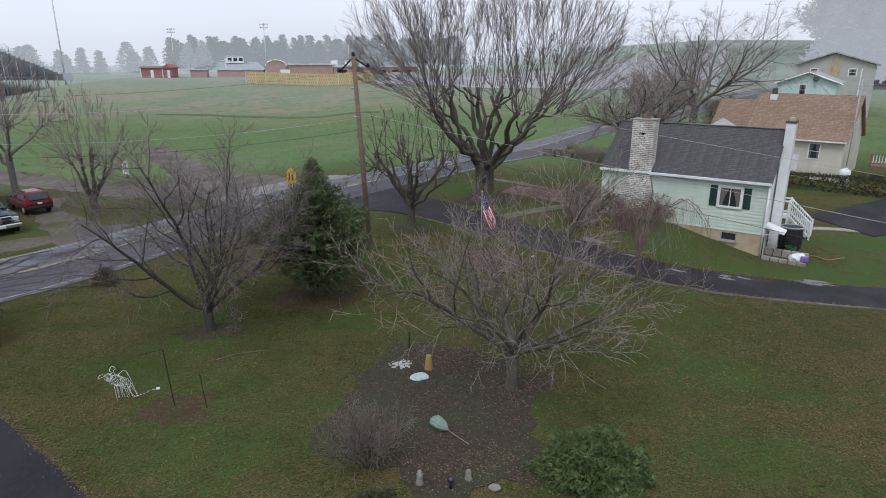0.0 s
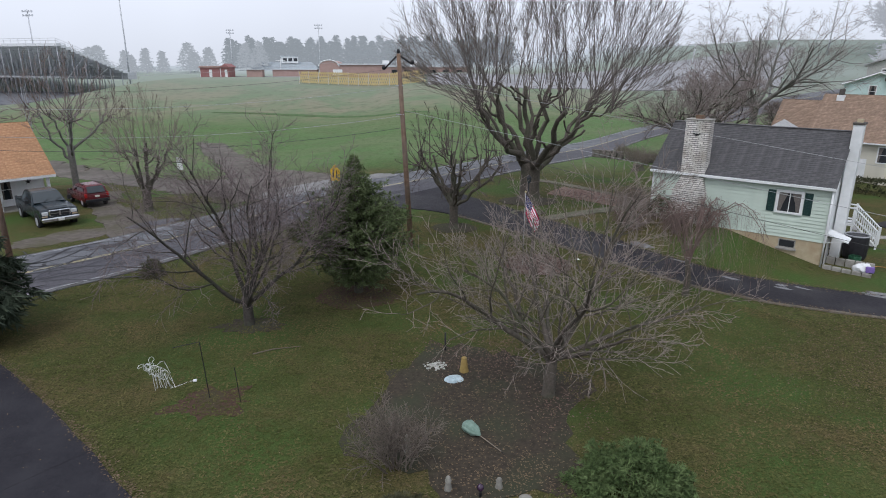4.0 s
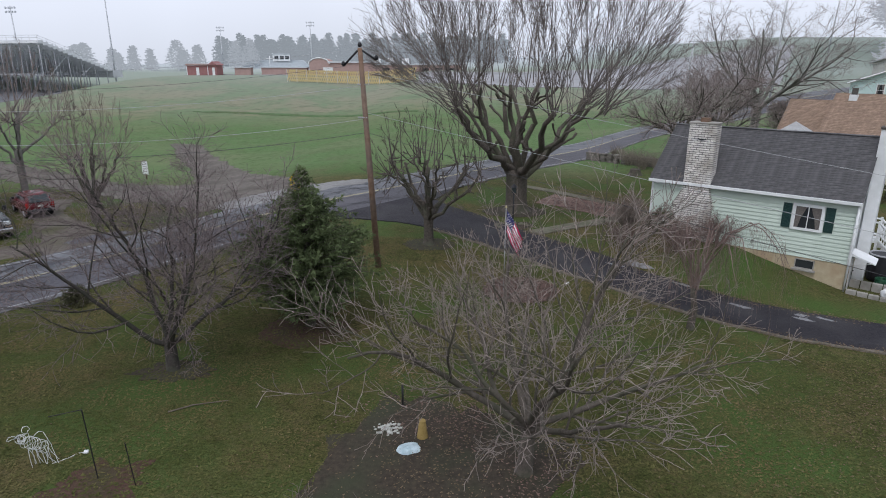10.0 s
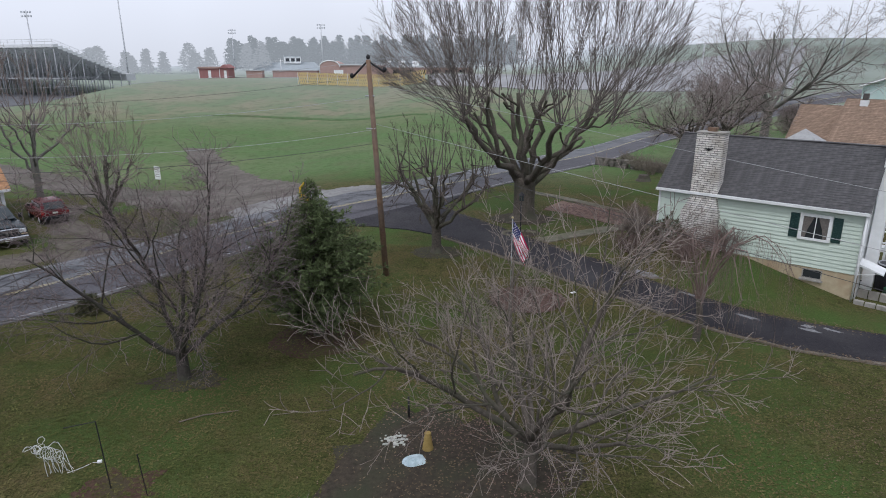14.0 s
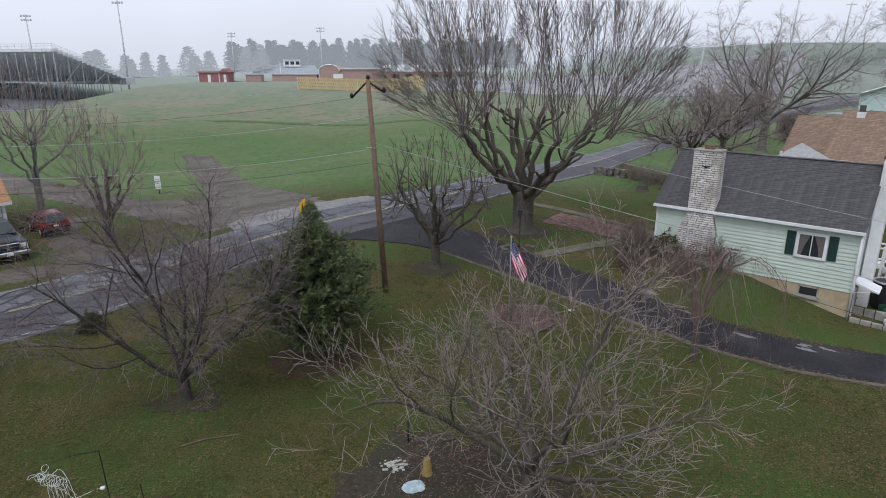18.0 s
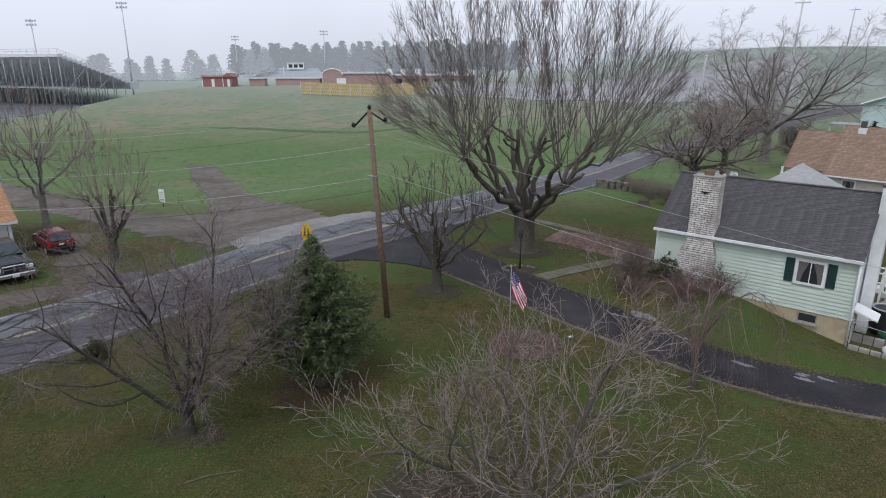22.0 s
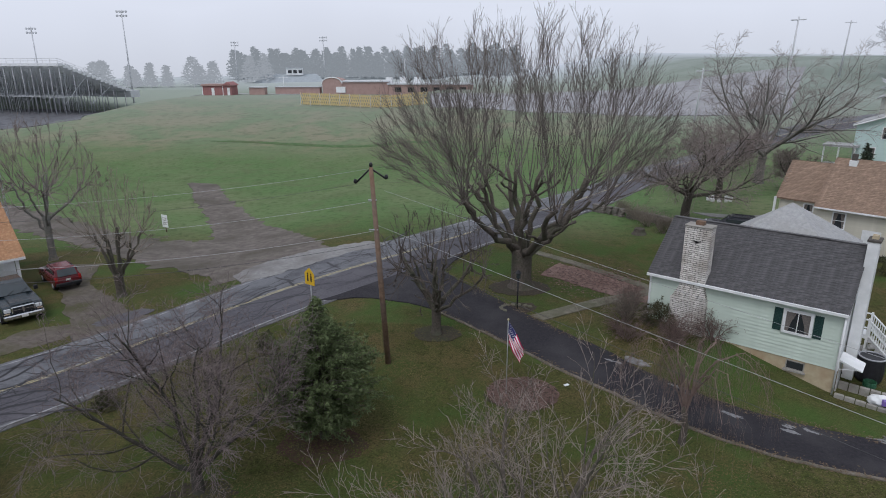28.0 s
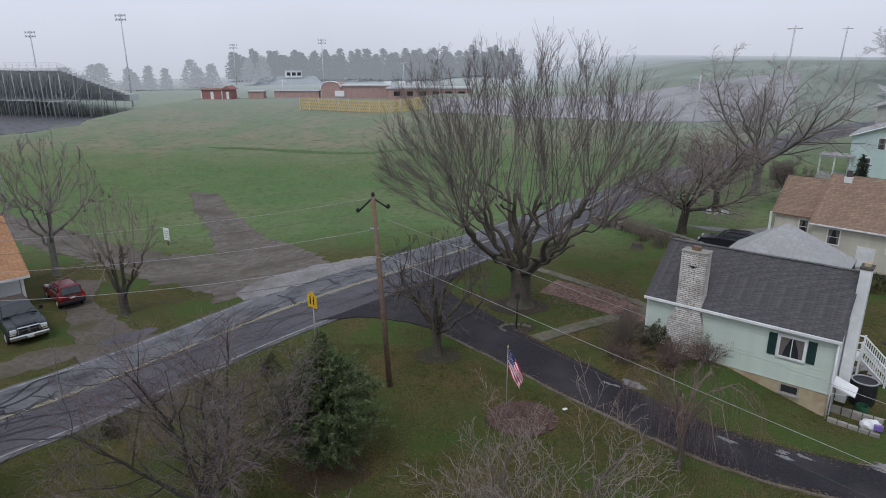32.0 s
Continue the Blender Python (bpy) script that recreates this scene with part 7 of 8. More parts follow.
def ornaments():
    M_PEBBLE = mat("pale_pebble", (0.36, 0.37, 0.34), (0.60, 0.61, 0.57), 9, 0.8, 0.1, rnd=0.3)
    e = thing("bell_ornament", "ochre bell-shaped garden ornament with an open top", "garden ornament", at_ground(-0.86, 18.88) @ Matrix.Scale(0.82, 4))
    och = mat("ochre_plaster", (0.26, 0.18, 0.055), (0.36, 0.26, 0.095), 6, 0.8, 0.3)
    V, F = tube_mesh([(0, 0, 0), (0, 0, 0.08), (0, 0, 0.3), (0, 0, 0.5), (0, 0, 0.62)], [0.20, 0.19, 0.15, 0.13, 0.10], 14)
    mesh_part("body", V, F, och, e, smooth=True)
    V, F = tube_mesh([(0, 0, 0.62), (0, 0, 0.66)], [0.12, 0.11], 14)
    mesh_part("rim", V, F, och, e)
    b = thing("stone_pile", "small heap of white pebbles in the bed", "stones", at_ground(-1.85, 19.2), kind="stuff")
    rng = np.random.default_rng(8)
    bm = bmesh.new()
    for _ in range(70):
        p = rng.normal(0, 0.15, 3)
        s = rng.uniform(0.02, 0.045)
        box(bm, p[0] - s, p[1] - s * 0.7, 0.02, p[0] + s, p[1] + s * 0.7, 0.02 + s)
    tagged(part("pebbles", bm, M_PEBBLE, b), kind="stuff")
    c = thing("bird_bath_basin", "pale blue-white overturned basin lying on soil", "basin", at_ground(-1.15, 18.3, 20, 0.02))
    bm = bmesh.new()
    bmesh.ops.create_icosphere(bm, subdivisions=3, radius=0.33)
    for v in bm.verts:
        v.co = Vector((v.co.x * 1.05, v.co.y * 0.75, max(0, v.co.z) * 0.3)) * (1 + 0.3 * noise.noise(v.co * 4))
    part("bowl", bm, mat("pale_blue_plastic", (0.26, 0.36, 0.40), (0.56, 0.66, 0.70), 6, 0.5, 0.2), c)
    u = thing("folded_umbrella", "folded sage-green patio umbrella lying on the bed", "umbrella", at_ground(-0.5, 15.1, -52, 0.10) @ Matrix.Scale(0.82, 4))
    sage = mat("sage_canvas", (0.13, 0.21, 0.17), (0.24, 0.33, 0.28), 5, 0.85, 0.3)
    for k in range(8):
        a = 2 * math.pi * k / 8
        o = Vector((0, 0.11 * math.cos(a), 0.06 + 0.08 * math.sin(a)))
        V, F = tube_mesh([Vector((-0.62, 0, 0.05)) + o * 0.7, Vector((-0.45, 0, 0)) + o * 1.5, Vector((-0.1, 0, 0)) + o * 1.3, Vector((0.22, 0, 0.05)) + o * 0.2], [0.03, 0.10, 0.09, 0.02], 7)
        mesh_part("fold", V, F, sage, u, smooth=True)
    rod("pole", (-0.5, 0, 0.05), (1.25, 0.05, 0.0), 0.016, M_TWIG_TAN, u, 8)
    rod("cap", (1.25, 0.05, 0), (1.4, 0.05, 0), 0.014, M_BLACK, u, 6)
    stone = mat("pale_statuary", (0.17, 0.165, 0.145), (0.29, 0.28, 0.25), 6, 0.9, 0.3)
    for i, (x, y, h, lab) in enumerate(((-2.35, 14.3, 0.55, "slim pale figure-shaped ornament behind the twiggy bush"), (-1.2, 12.8, 0.42, "grey weathered garden ornament at the bed edge"), (0.05, 12.95, 0.30, "small pale garden ornament on leaves"))):
        s = thing("garden_statue", lab, "statue", at_ground(x, y, i * 50))
        V, F = tube_mesh([(0, 0, 0), (0, 0, h * 0.15), (0.01, 0, h * 0.5), (0, 0, h * 0.72), (0, 0, h * 0.78), (0, 0, h * 0.9), (0, 0, h)], [0.11, 0.095, 0.07, 0.085, 0.045, 0.06, 0.025], 10)
        mesh_part("figure", V, F, stone, s, smooth=True)
    r = thing("white_rock", "smooth white rock at the bed edge", "rock", at_ground(0.65, 12.5))
    bm = bmesh.new()
    bmesh.ops.create_icosphere(bm, subdivisions=3, radius=0.15)
    for v in bm.verts:
        v.co = Vector((v.co.x * 1.1, v.co.y * 0.7, v.co.z * 0.6 + 0.08)) * (1 + 0.2 * noise.noise(v.co * 5))
    part("rock", bm, stone, r)
    g = thing("gazing_ball", "small dark purple gazing ball on a stand", "garden ornament", at_ground(-0.42, 12.6))
    rod("stand", (0, 0, 0), (0, 0, 0.2), 0.04, M_BLACK, g, 8)
    bm = bmesh.new()
    bmesh.ops.create_icosphere(bm, subdivisions=3, radius=0.09)
    bmesh.ops.translate(bm, verts=bm.verts, vec=(0, 0, 0.27))
    part("ball", bm, mat("purple_glass", (0.03, 0.012, 0.035), (0.045, 0.02, 0.05), 2, 0.1, 0, spec=0.8), g)
    p = thing("paper_scrap", "scrap of white paper on the lawn by the lane", "litter", at_ground(4.8, 30.1, 30, 0.03))
    part("sheet", boxes((-0.12, -0.08, 0, 0.12, 0.08, 0.02), bevel=0.008), M_WHITE, p)


ornaments()


def scatter_leaves(name, label, spots, size, material, seed):
    rnd = random.Random(seed)
    V, F = [], []
    for x, y, dz in spots:
        a, s = rnd.uniform(0, 6.28), size * rnd.uniform(0.6, 1.4)
        c, q = math.cos(a) * s, math.sin(a) * s
        z = gz(x, y) + dz
        i = len(V)
        t = rnd.uniform(0, s * 0.35)
        V += [(x - c, y - q, z), (x + q * 0.5, y - c * 0.5, z + t), (x + c, y + q, z + 0.01), (x - q * 0.5, y + c * 0.5, z + t * 0.5)]
        F.append((i, i + 1, i + 2, i + 3))
    ob = mesh_part(name, V, F, material)
    return tagged(ob, label, "leaves", kind="stuff")


rnd0 = random.Random(12)
scatter_leaves("fallen_leaves", "brown fallen leaves strewn over the garden bed", [(-0.4 + rnd0.gauss(0, 1.5), 16.6 + rnd0.gauss(0, 2.2), 0.045) for _ in range(1500)], 0.032, M_LEAF, 1)
scatter_leaves("fallen_leaves", "reddish leaves piled in the oval bed", [(2.7 + 1.65 * math.sqrt(r) * math.cos(a), 29.3 + 1.3 * math.sqrt(r) * math.sin(a), 0.07) for r, a in ((rnd0.random(), rnd0.uniform(0, 6.28)) for _ in range(2600))], 0.075, M_PINKLEAF, 2)
scatter_leaves("fallen_leaves", "dry leaves scattered thinly over the lawn", [(rnd0.uniform(-18, 18), rnd0.uniform(9, 34), 0.05) for _ in range(2600)], 0.026, M_LEAF, 3)
scatter_leaves("fallen_leaves", "dry brown leaves gathered on the lawn near the lane", [(12 + rnd0.gauss(0, 3.2), 19 + rnd0.gauss(0, 2.8), 0.035) for _ in range(2200)], 0.030, M_LEAF, 4)
scatter_leaves("fallen_leaves", "leaves along the black driveway edge", [(BLACK_EDGE[k][0] * (1 - f) + BLACK_EDGE[k + 1][0] * f + abs(rnd0.gauss(0, 0.18)), BLACK_EDGE[k][1] * (1 - f) + BLACK_EDGE[k + 1][1] * f + rnd0.gauss(0, 0.12), 0.06) for k, f in ((rnd0.choice((1, 2, 3, 4, 5)), rnd0.random()) for _ in range(1300))], 0.030, M_LEAF, 5)
scatter_leaves("fallen_leaves", "russet leaves along the lane and the walk", [(rnd0.gauss(8.5, 1.6), rnd0.gauss(44.2, 1.5), 0.06) for _ in range(1500)], 0.09, M_PINKLEAF, 6)

scatter_leaves("fallen_leaves", "red-brown leaf litter thick at the back of the garden bed", [(rnd0.gauss(0.3, 1.5), rnd0.gauss(20.2, 0.9), 0.045) for _ in range(1100)] + [(rnd0.gauss(2.0, 0.7), rnd0.gauss(17.0, 0.9), 0.045) for _ in range(400)], 0.036, M_PINKLEAF, 7)
scatter_leaves("fallen_leaves", "tan leaves caught in the grass by the bed", [(rnd0.gauss(0.3, 1.6), rnd0.gauss(13.4, 0.7), 0.045) for _ in range(1000)], 0.030, M_LEAF, 11)
scatter_leaves("fallen_leaves", "wind-blown leaves along both edges of the lane", [(q[k][0] * (1 - f) + q[k + 1][0] * f + rnd0.gauss(0, 0.22), q[k][1] * (1 - f) + q[k + 1][1] * f + rnd0.gauss(0, 0.18), 0.075) for q, k, f in ((rnd0.choice((DRIVE_LOW, DRIVE_UP)), rnd0.randrange(3, 12), rnd0.random()) for _ in range(2600))], 0.045, M_LEAF, 8)
scatter_leaves("fallen_leaves", "brown leaf litter drifted over the far corner of the lawn", [(15 + rnd0.gauss(0, 2.6), 20.5 + rnd0.gauss(0, 2.0), 0.05) for _ in range(3600)], 0.032, M_LEAF, 9)


def grass_tufts():
    """Short blades that lie splayed over the lawn."""
    rnd = random.Random(77)
    V, F = [], []
    for _ in range(150000):
        x, y = rnd.uniform(-20, 19), rnd.uniform(9, 36)
        if x < 0 and y < 12.1 - 0.82 * (x + 8.7) or (x + 0.4) ** 2 / 9 + (y - 16.6) ** 2 / 21 < 1:
            continue
        if y > 27.0 + 1.2 * (x + 18.4) and x < -7 or (y > 24 and x > 0.5 and y > 35 - 0.88 * x):
            continue
        z = gz(x, y)
        a = rnd.uniform(0, 6.28)
        w, ln, h = rnd.uniform(0.014, 0.034), rnd.uniform(0.05, 0.13), rnd.uniform(0.025, 0.05)
        c, s = math.cos(a), math.sin(a)
        i = len(V)
        V += [(x - c * w, y - s * w, z + 0.02), (x + c * w, y + s * w, z + 0.02), (x + s * ln, y - c * ln, z + h)]
        F.append((i, i + 1, i + 2))
    tagged(mesh_part("grass", V, F, M_BLADE), "short winter grass tufts on the lawn", "grass", kind="stuff")


grass_tufts()

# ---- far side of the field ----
# Steel, deck, red boards and brick are paled: distance haze in the colour.
M_FARSTEEL = mat("hazed_far_steel", (0.46, 0.475, 0.50), (0.56, 0.575, 0.60), 0.5, 0.8, 0)
M_STANDSTEEL = mat("hazed_stand_steel", (0.34, 0.355, 0.38), (0.42, 0.435, 0.46), 0.5, 0.8, 0)
M_FARDECK = mat("hazed_stand_deck", (0.66, 0.675, 0.70), (0.74, 0.755, 0.78), 0.5, 0.8, 0)
M_FARRED = mat("hazed_red_boards", (0.255, 0.120, 0.120), (0.32, 0.155, 0.15), 0.8, 0.9, 0)
M_FARBRICK = mat("hazed_red_brick", (0.33, 0.225, 0.205), (0.40, 0.28, 0.255), 0.8, 0.9, 0)
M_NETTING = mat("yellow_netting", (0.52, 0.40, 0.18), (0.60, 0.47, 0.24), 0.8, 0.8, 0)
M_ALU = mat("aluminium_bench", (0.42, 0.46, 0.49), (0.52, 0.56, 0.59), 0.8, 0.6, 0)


def grandstand():
    e = thing("grandstand", "large steel grandstand seen from behind, open underside", "grandstand", pose(-120, 183, 0, 0, 0, math.degrees(math.atan2(0.3, -0.95))))
    # local x runs along the stand, local -y towards the field of play
    n, zt, zb, depth, length = 16, 15.2, 6.9, 24.0, 70.0
    for k in range(n):
        y0 = -depth * k / n
        z = zt + (zb - zt) * k / n
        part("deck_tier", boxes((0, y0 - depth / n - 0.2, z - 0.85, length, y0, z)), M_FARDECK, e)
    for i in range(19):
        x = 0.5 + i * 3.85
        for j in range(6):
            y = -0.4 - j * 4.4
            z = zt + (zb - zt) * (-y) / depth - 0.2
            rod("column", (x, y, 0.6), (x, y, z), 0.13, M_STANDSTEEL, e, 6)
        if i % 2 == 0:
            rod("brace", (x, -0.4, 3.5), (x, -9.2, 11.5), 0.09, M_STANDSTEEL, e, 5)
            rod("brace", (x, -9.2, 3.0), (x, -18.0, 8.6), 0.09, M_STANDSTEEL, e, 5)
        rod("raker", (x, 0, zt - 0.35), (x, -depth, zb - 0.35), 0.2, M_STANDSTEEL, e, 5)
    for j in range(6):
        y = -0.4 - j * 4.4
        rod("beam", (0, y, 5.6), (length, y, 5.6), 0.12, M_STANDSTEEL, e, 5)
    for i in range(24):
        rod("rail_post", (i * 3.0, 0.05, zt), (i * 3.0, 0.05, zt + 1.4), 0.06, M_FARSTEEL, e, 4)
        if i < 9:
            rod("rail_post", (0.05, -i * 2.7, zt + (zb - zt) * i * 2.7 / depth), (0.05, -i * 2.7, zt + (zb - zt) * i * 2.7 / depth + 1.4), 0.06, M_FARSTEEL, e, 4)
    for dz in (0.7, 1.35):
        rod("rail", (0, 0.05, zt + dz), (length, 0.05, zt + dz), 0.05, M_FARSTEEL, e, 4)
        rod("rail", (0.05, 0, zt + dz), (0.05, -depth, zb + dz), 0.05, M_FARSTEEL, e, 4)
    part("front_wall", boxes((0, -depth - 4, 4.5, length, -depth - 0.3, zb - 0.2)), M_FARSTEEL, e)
    # Apron takes the dark asphalt colour to paint the shade below the stand.
    pd = strip("stand_apron", [(-92, 146), (-106, 172), (-112, 200)], [(-190, 160), (-180, 200), (-170, 215)], 0.1, M_ASPHALT, "grey apron under the grandstand with the stand's shade in its colour", "gravel", n=20, ragged=0.6, thick=0.5)


grandstand()


def flood_mast(x, y, top, label):
    e = thing("floodlight_mast", label, "floodlight", pose(x, y, gz(x, y) - 0.3), group="stadium floodlights")
    h = top - gz(x, y)
    rod("mast", (0, 0, 0), (0, 0, h), 0.32, M_FARSTEEL, e, 8, r2=0.16)
    for k, z in enumerate((h - 0.6, h - 1.9)):
        b = rod("crossarm", (-1.7, 0, z), (1.7, 0, z), 0.08, M_FARSTEEL, e, 5)
        for i in range(4):
            part("lamp", boxes((-1.75 + i * 1.05, -0.45, z - 0.35, -1.25 + i * 1.05, 0.05, z + 0.35), bevel=0.08), M_FARSTEEL, b)


for x, y, top in ((-115, 307, 25.5), (-70, 297, 27.2), (-118, 217, 32.5), (-153, 221, 27.5)):
    flood_mast(x, y, top, "tall grey floodlight mast with lamp clusters")


def far_pole(x, y, top):
    e = thing("distant_pole", "tall grey utility pole beyond the trees", "utility pole", pose(x, y, gz(x, y) - 0.3), group="distant poles")
    h = top - gz(x, y)
    rod("shaft", (0, 0, 0), (0.6, 0, h), 0.2, M_FARSTEEL, e, 6, r2=0.13)
    rod("crossarm", (-0.6, 0, h - 0.5), (1.8, 0, h - 0.4), 0.09, M_FARSTEEL, e, 5)


for x, y, top in ((51.2, 112.5, 22.3), (81.7, 153, 24.2), (42.1, 127, 14.3), (-28, 250, 17)):
    far_pole(x, y, top)


def shed():
    e = thing("red_shed", "dark red field shed with white doors", "shed", pose(-85.5, 199, 5.3, 0, 0, 0))
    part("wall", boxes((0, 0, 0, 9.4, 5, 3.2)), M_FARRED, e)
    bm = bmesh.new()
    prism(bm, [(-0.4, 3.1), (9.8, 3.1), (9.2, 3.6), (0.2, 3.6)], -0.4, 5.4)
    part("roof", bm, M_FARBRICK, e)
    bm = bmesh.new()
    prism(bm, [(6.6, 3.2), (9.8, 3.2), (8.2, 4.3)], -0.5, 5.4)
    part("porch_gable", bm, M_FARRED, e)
    for x0, x1 in ((3.0, 3.9), (0.0, 0.2), (6.5, 6.7), (8.0, 8.8)):
        part("white_trim", boxes((x0, -0.08, 0, x1, -0.01, 2.9 if x1 - x0 < 0.5 else 2.5)), M_WHITE, e)


shed()


def dugout(x0, x1, y):
    e = thing("dugout", "low reddish block dugout at the field edge", "dugout", pose(x0, y, 5.3), group="dugouts")
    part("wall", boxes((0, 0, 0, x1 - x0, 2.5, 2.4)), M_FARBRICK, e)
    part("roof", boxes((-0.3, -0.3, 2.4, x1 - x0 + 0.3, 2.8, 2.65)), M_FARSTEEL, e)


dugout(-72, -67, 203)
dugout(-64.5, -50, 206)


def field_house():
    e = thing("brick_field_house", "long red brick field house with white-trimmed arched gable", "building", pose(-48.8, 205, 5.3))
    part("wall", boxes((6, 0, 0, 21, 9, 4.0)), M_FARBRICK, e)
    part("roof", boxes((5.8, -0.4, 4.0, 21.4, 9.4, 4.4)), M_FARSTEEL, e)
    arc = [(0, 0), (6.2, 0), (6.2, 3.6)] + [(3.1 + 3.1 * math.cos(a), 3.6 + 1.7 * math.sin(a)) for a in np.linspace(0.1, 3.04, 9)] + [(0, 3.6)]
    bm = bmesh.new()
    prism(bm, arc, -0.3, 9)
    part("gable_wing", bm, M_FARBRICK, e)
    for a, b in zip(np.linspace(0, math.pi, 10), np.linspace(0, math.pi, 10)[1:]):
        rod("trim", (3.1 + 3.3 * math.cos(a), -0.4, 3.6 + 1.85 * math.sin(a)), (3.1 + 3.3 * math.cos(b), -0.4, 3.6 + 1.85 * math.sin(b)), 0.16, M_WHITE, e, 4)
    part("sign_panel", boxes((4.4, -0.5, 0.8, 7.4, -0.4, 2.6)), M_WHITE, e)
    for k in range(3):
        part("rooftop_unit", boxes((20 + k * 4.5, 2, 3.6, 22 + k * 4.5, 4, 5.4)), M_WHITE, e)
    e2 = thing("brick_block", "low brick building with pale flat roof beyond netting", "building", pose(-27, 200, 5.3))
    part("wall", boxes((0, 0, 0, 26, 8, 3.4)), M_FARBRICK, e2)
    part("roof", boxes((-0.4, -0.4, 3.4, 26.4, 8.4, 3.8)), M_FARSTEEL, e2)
    for k in range(6):
        part("window", boxes((2 + 4 * k, -0.06, 1.2, 4 + 4 * k, -0.01, 2.6)), M_GLASS, e2)


field_house()


def netting():
    e = thing("netting_fence", "yellow netting fence round the ball field", "fence", pose(0, 0, 0))
    a, b = Vector((-45, 165.2, 0)), Vector((-12.5, 156.5, 0))
    n = 12
    for i in range(n + 1):
        p = a.lerp(b, i / n)
        rod("post", (p.x, p.y, gz(p.x, p.y) - 0.2), (p.x, p.y, gz(p.x, p.y) + 3.2), 0.06, M_FARSTEEL, e, 5)
    V, F = [], []
    L = (b - a).length
    d = (b - a).normalized()
    nrm = Vector((-d.y, d.x, 0))

    def ribbon(p, q, w):
        s = (q - p).normalized()
        o = s.cross(nrm).normalized() * w
        i = len(V)
        for v in (p - o, p + o, q + o, q - o):
            V.append(tuple(v))
        for v in (p - o, p + o, q + o, q - o):
            V.append(tuple(v + nrm * 0.04))
        F.extend([(i, i + 1, i + 2, i + 3), (i + 7, i + 6, i + 5, i + 4), (i, i + 4, i + 5, i + 1), (i + 2, i + 6, i + 7, i + 3)])
    k = 0.0
    while k < L:
        p = a + d * k
        z = gz(p.x, p.y)
        ribbon(Vector((p.x, p.y, z + 0.2)), Vector((p.x, p.y, z + 3.1)) + d * 1.2, 0.14)
        ribbon(Vector((p.x, p.y, z + 3.1)), Vector((p.x, p.y, z + 0.2)) + d * 1.2, 0.14)
        k += 0.62
    net = mesh_part("netting", V, F, M_NETTING, e, "coarse yellow netting")
    tagged(net, kind="stuff")


netting()


def bleachers():
    e = thing("bleachers", "long aluminium bleachers with a press box", "bleachers", pose(-104.5, 298, 5.4, 0, 0, 16))
    for k in range(12):
        part("bench_tier", boxes((k * 0.35, k * 1.1, 0, 34 - k * 0.35, k * 1.1 + 1.0, 0.6 + k * 0.38)), M_ALU, e)
    p = thing("press_box", "white press box with dark windows above bleachers", "press box", pose(-92.2, 311, 9.6, 0, 0, 16))
    part("wall", boxes((0, 0, 0, 8, 3, 3.2)), M_WHITE, p)
    for k in range(3):
        part("window", boxes((0.8 + 2.5 * k, -0.08, 0.9, 2.6 + 2.5 * k, -0.01, 2.4)), M_GLASS, p)
    part("roof", boxes((-0.3, -0.3, 3.2, 8.3, 3.3, 3.45)), M_ALU, p)
    part("supports", boxes((0.5, 0.5, -5, 1.0, 1.0, 0), (7.0, 0.5, -5, 7.5, 1.0, 0)), M_FARSTEEL, p)
    g = thing("goal_post", "white goal post on the far field", "goal post", pose(-63.5, 212, 5.4))
    rod("upright", (0, 0, 0), (0, 0, 6), 0.1, M_WHITE, g, 6)
    rod("crossbar", (-1.6, 0, 5.2), (1.6, 0, 5.2), 0.08, M_WHITE, g, 6)
    t = strip("running_track", [(-118, 206), (-86, 206), (-40, 203)], [(-118, 209), (-86, 209), (-40, 206)], 0.15, M_ROOFGREY, "pale running track edge", "track", n=20, across=2, thick=0.4)


bleachers()


# Fog haze put into the material: dim base colour plus a grey emission.
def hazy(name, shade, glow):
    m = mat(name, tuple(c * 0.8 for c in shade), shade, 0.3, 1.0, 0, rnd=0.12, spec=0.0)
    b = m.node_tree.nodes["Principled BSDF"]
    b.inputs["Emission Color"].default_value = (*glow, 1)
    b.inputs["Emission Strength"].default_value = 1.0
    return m


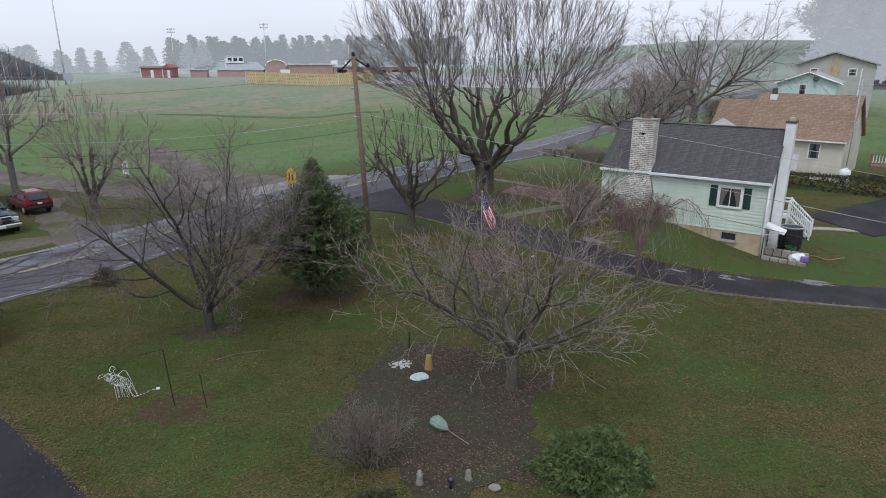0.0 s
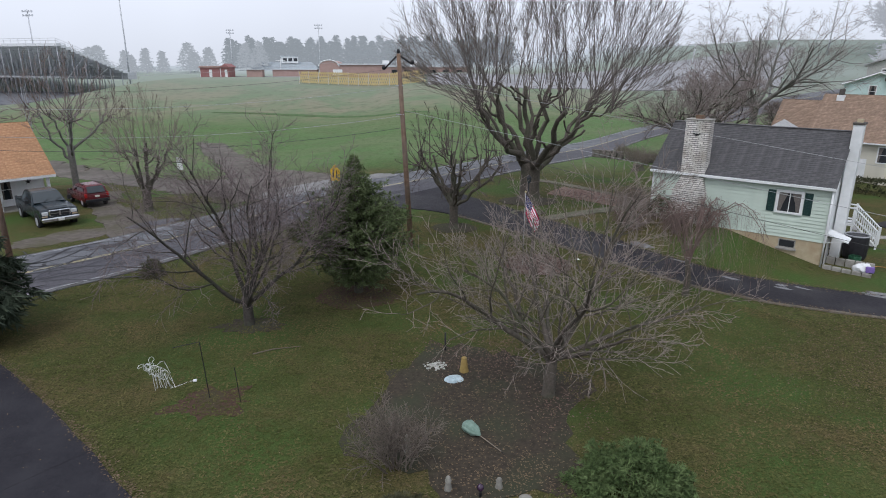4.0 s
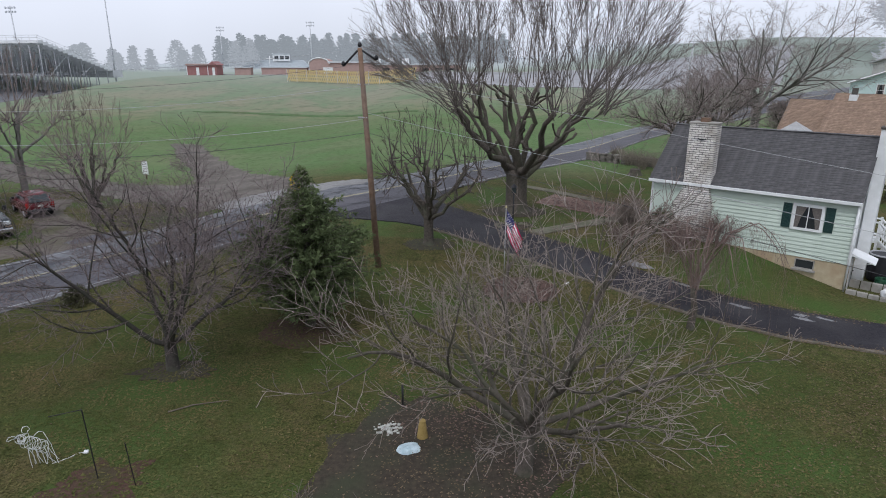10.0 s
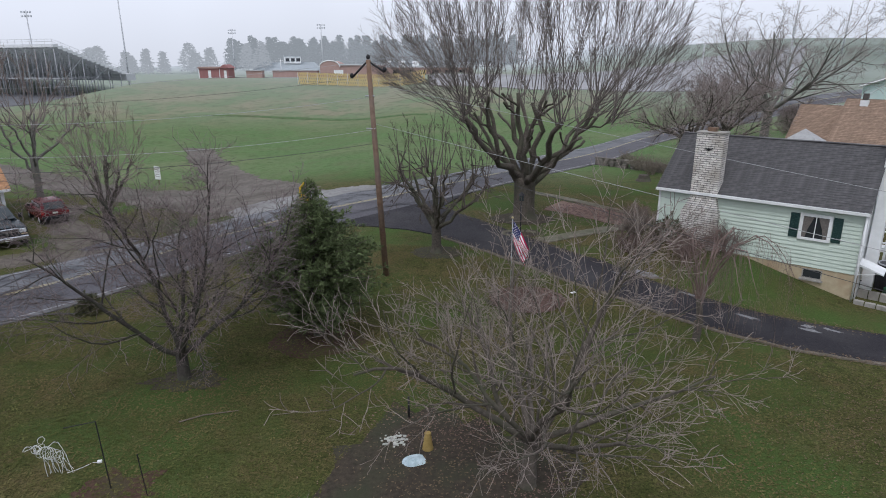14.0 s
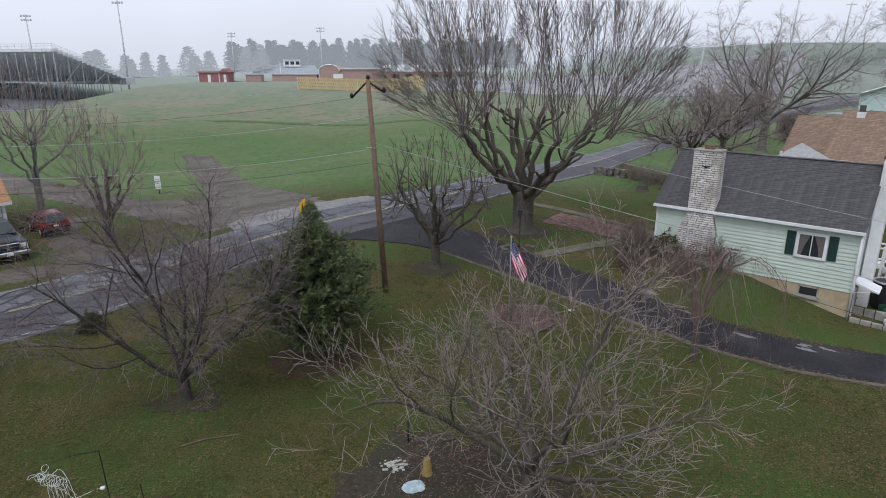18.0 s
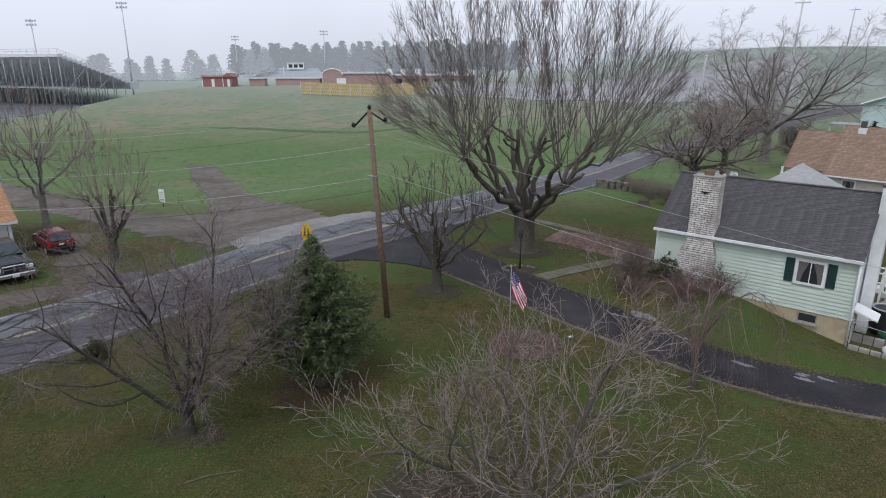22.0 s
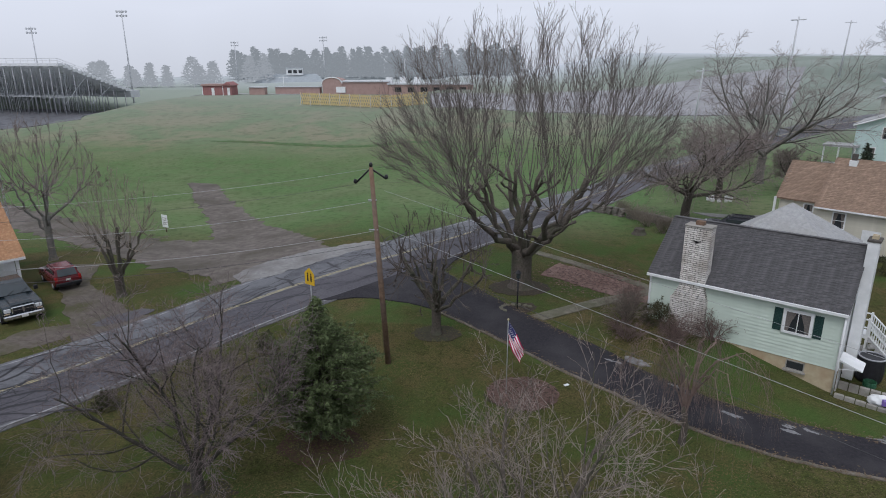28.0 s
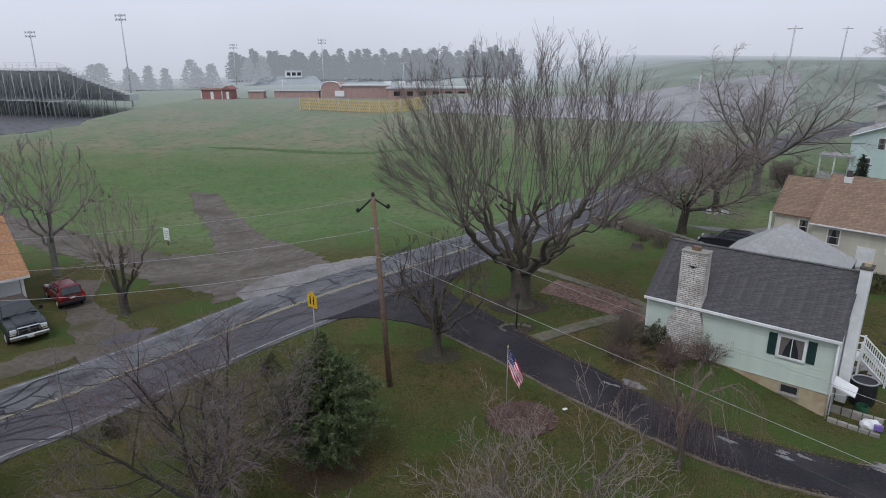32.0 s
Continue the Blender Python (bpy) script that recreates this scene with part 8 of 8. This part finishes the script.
def far_woods():
    """The fogbound wood behind the bleachers: distance, uneven and gapped."""
    rng = np.random.default_rng(17)
    pines = [(x + rng.uniform(-2, 2), 332 + rng.uniform(-6, 14), rng.uniform(12.0, 16.5), rng.uniform(4.5, 7.0)) for x in np.arange(-126, 22, 2.6)]
    low = [(x + rng.uniform(-2, 2), 346 + rng.uniform(0, 8), rng.uniform(9.5, 12.5), rng.uniform(6, 8)) for x in np.arange(-124, 24, 4.5)]
    loose = ((-150, 254, 10.5, 6.5), (-158, 262, 10, 7), (-134, 261, 9.5, 3.5), (-128.5, 264, 8.5, 3.2), (-119, 268, 12, 7), (-112, 272, 10, 5), (-139, 258, 7, 4), (-170, 262, 9, 6), (-124, 285, 8, 6), (-106, 300, 12, 6), (-101, 306, 13, 6), (-143, 262, 8.5, 4))
    hill = []
    for k in range(40):
        a, d = radians(33.4 + 12 * ((k * 0.618) % 1.0)), rng.uniform(150, 185)
        hill.append((d * math.sin(a), 4 + d * math.cos(a), rng.uniform(8, 15), rng.uniform(4, 6.5)))
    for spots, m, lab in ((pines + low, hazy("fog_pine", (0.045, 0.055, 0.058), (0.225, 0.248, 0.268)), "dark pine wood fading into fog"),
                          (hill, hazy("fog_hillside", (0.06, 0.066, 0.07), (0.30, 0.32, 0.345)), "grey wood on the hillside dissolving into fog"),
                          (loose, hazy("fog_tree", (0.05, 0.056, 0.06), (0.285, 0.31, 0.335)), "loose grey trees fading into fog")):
        V, F = [], []
        for x, y, h, r in spots:
            z0 = gz(x, y)
            i = len(V)
            V += [(x - 0.3, y, z0), (x + 0.3, y, z0), (x, y, z0 + h)]
            F.append((i, i + 1, i + 2))
            tiers = rng.integers(6, 9)
            for _ in range(800):
                t = rng.uniform(0.08, 1.0)
                w = r * (1.04 - t) ** 0.6 * (0.72 + 0.28 * (1 - (t * tiers) % 1)) * math.sqrt(rng.uniform(0.02, 1.0))
                a = rng.uniform(0, 6.28)
                p = np.array([x + w * math.cos(a), y + w * math.sin(a), z0 + h * t])
                i = len(V)
                for _k in range(3):
                    V.append(tuple(p + rng.normal(0, 0.42, 3) * (1.4, 1.4, 0.7)))
                F.append((i, i + 1, i + 2))
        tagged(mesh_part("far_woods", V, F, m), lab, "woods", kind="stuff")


def hillside_tree(x, y, h, seed, material):
    rng = np.random.default_rng(seed)
    root = thing("hillside_tree", "grey bare tree dissolving into hillside fog", "tree", at_ground(x, y), group="hillside trees")
    W = Wood()
    W.fine = 0.05
    W.tube([(0, 0, -0.3), (0.1, 0, h * 0.2), (0, 0.1, h * 0.4)], [0.5, 0.4, 0.3], 7, False)
    spec = [(6, 5, 0.12, 0.06, 0, 8, 0.6, 0.6, 0.15), (5, 4, 0.14, 0.03, 0, 7, 0.65, 0.55, 0.2), (4, 3, 0.14, 0.0, 0.03, 6, 0.7, 0.5, 0.15), (3, 3, 0.14, 0, 0.03, 0, 0, 0, 0)]
    for j in range(7):
        az, tilt = 2.4 * j + rng.normal(0, 0.2), rng.uniform(0.2, 1.1)
        grow(W, rng, (0, 0, h * rng.uniform(0.2, 0.4)), (math.cos(az) * math.sin(tilt), math.sin(az) * math.sin(tilt), math.cos(tilt)), h * rng.uniform(0.42, 0.55), 0.2, 0, spec)
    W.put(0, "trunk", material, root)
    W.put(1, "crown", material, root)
    return root


far_woods()
# Hillside trees glow grey as well, to paint the fog over them.
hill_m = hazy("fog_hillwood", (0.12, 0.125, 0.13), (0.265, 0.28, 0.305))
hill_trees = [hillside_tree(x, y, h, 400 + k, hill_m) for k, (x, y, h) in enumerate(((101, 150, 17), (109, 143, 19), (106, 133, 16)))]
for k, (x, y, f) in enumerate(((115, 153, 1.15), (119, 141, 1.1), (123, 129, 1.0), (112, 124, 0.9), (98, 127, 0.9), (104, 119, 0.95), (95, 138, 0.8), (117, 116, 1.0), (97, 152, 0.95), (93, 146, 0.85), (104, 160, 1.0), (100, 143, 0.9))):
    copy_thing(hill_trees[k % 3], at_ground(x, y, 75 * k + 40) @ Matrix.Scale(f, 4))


def fog_backdrop():
    """Plain backdrop of distance: fog that closes the view behind everything."""
    m = bpy.data.materials.new("fog_distance")
    m.use_nodes = True
    t = m.node_tree
    t.nodes.clear()
    out = t.nodes.new("ShaderNodeOutputMaterial")
    # The wall has its own glow, paler with height, in place of fog.
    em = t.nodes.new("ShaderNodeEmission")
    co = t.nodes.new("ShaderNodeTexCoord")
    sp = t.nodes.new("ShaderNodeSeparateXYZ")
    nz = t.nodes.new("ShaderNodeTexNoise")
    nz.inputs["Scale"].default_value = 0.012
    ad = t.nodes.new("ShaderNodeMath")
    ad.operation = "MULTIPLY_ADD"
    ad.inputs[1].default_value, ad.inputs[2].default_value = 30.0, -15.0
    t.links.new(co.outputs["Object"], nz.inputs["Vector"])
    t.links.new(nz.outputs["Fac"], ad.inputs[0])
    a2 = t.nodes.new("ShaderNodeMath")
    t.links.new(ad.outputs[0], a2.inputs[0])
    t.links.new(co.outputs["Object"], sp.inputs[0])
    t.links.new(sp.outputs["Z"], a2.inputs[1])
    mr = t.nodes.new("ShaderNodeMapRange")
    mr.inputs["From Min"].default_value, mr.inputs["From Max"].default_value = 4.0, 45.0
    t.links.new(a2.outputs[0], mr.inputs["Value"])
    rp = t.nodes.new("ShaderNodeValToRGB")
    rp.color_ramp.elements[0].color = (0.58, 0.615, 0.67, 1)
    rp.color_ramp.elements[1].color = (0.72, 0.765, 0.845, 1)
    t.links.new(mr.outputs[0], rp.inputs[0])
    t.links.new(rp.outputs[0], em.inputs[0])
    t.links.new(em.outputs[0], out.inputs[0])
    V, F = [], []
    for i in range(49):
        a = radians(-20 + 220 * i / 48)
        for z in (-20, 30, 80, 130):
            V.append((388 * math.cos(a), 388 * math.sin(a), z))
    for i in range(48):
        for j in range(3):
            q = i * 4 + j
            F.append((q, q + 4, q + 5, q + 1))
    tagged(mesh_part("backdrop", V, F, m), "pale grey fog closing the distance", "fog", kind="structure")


fog_backdrop()
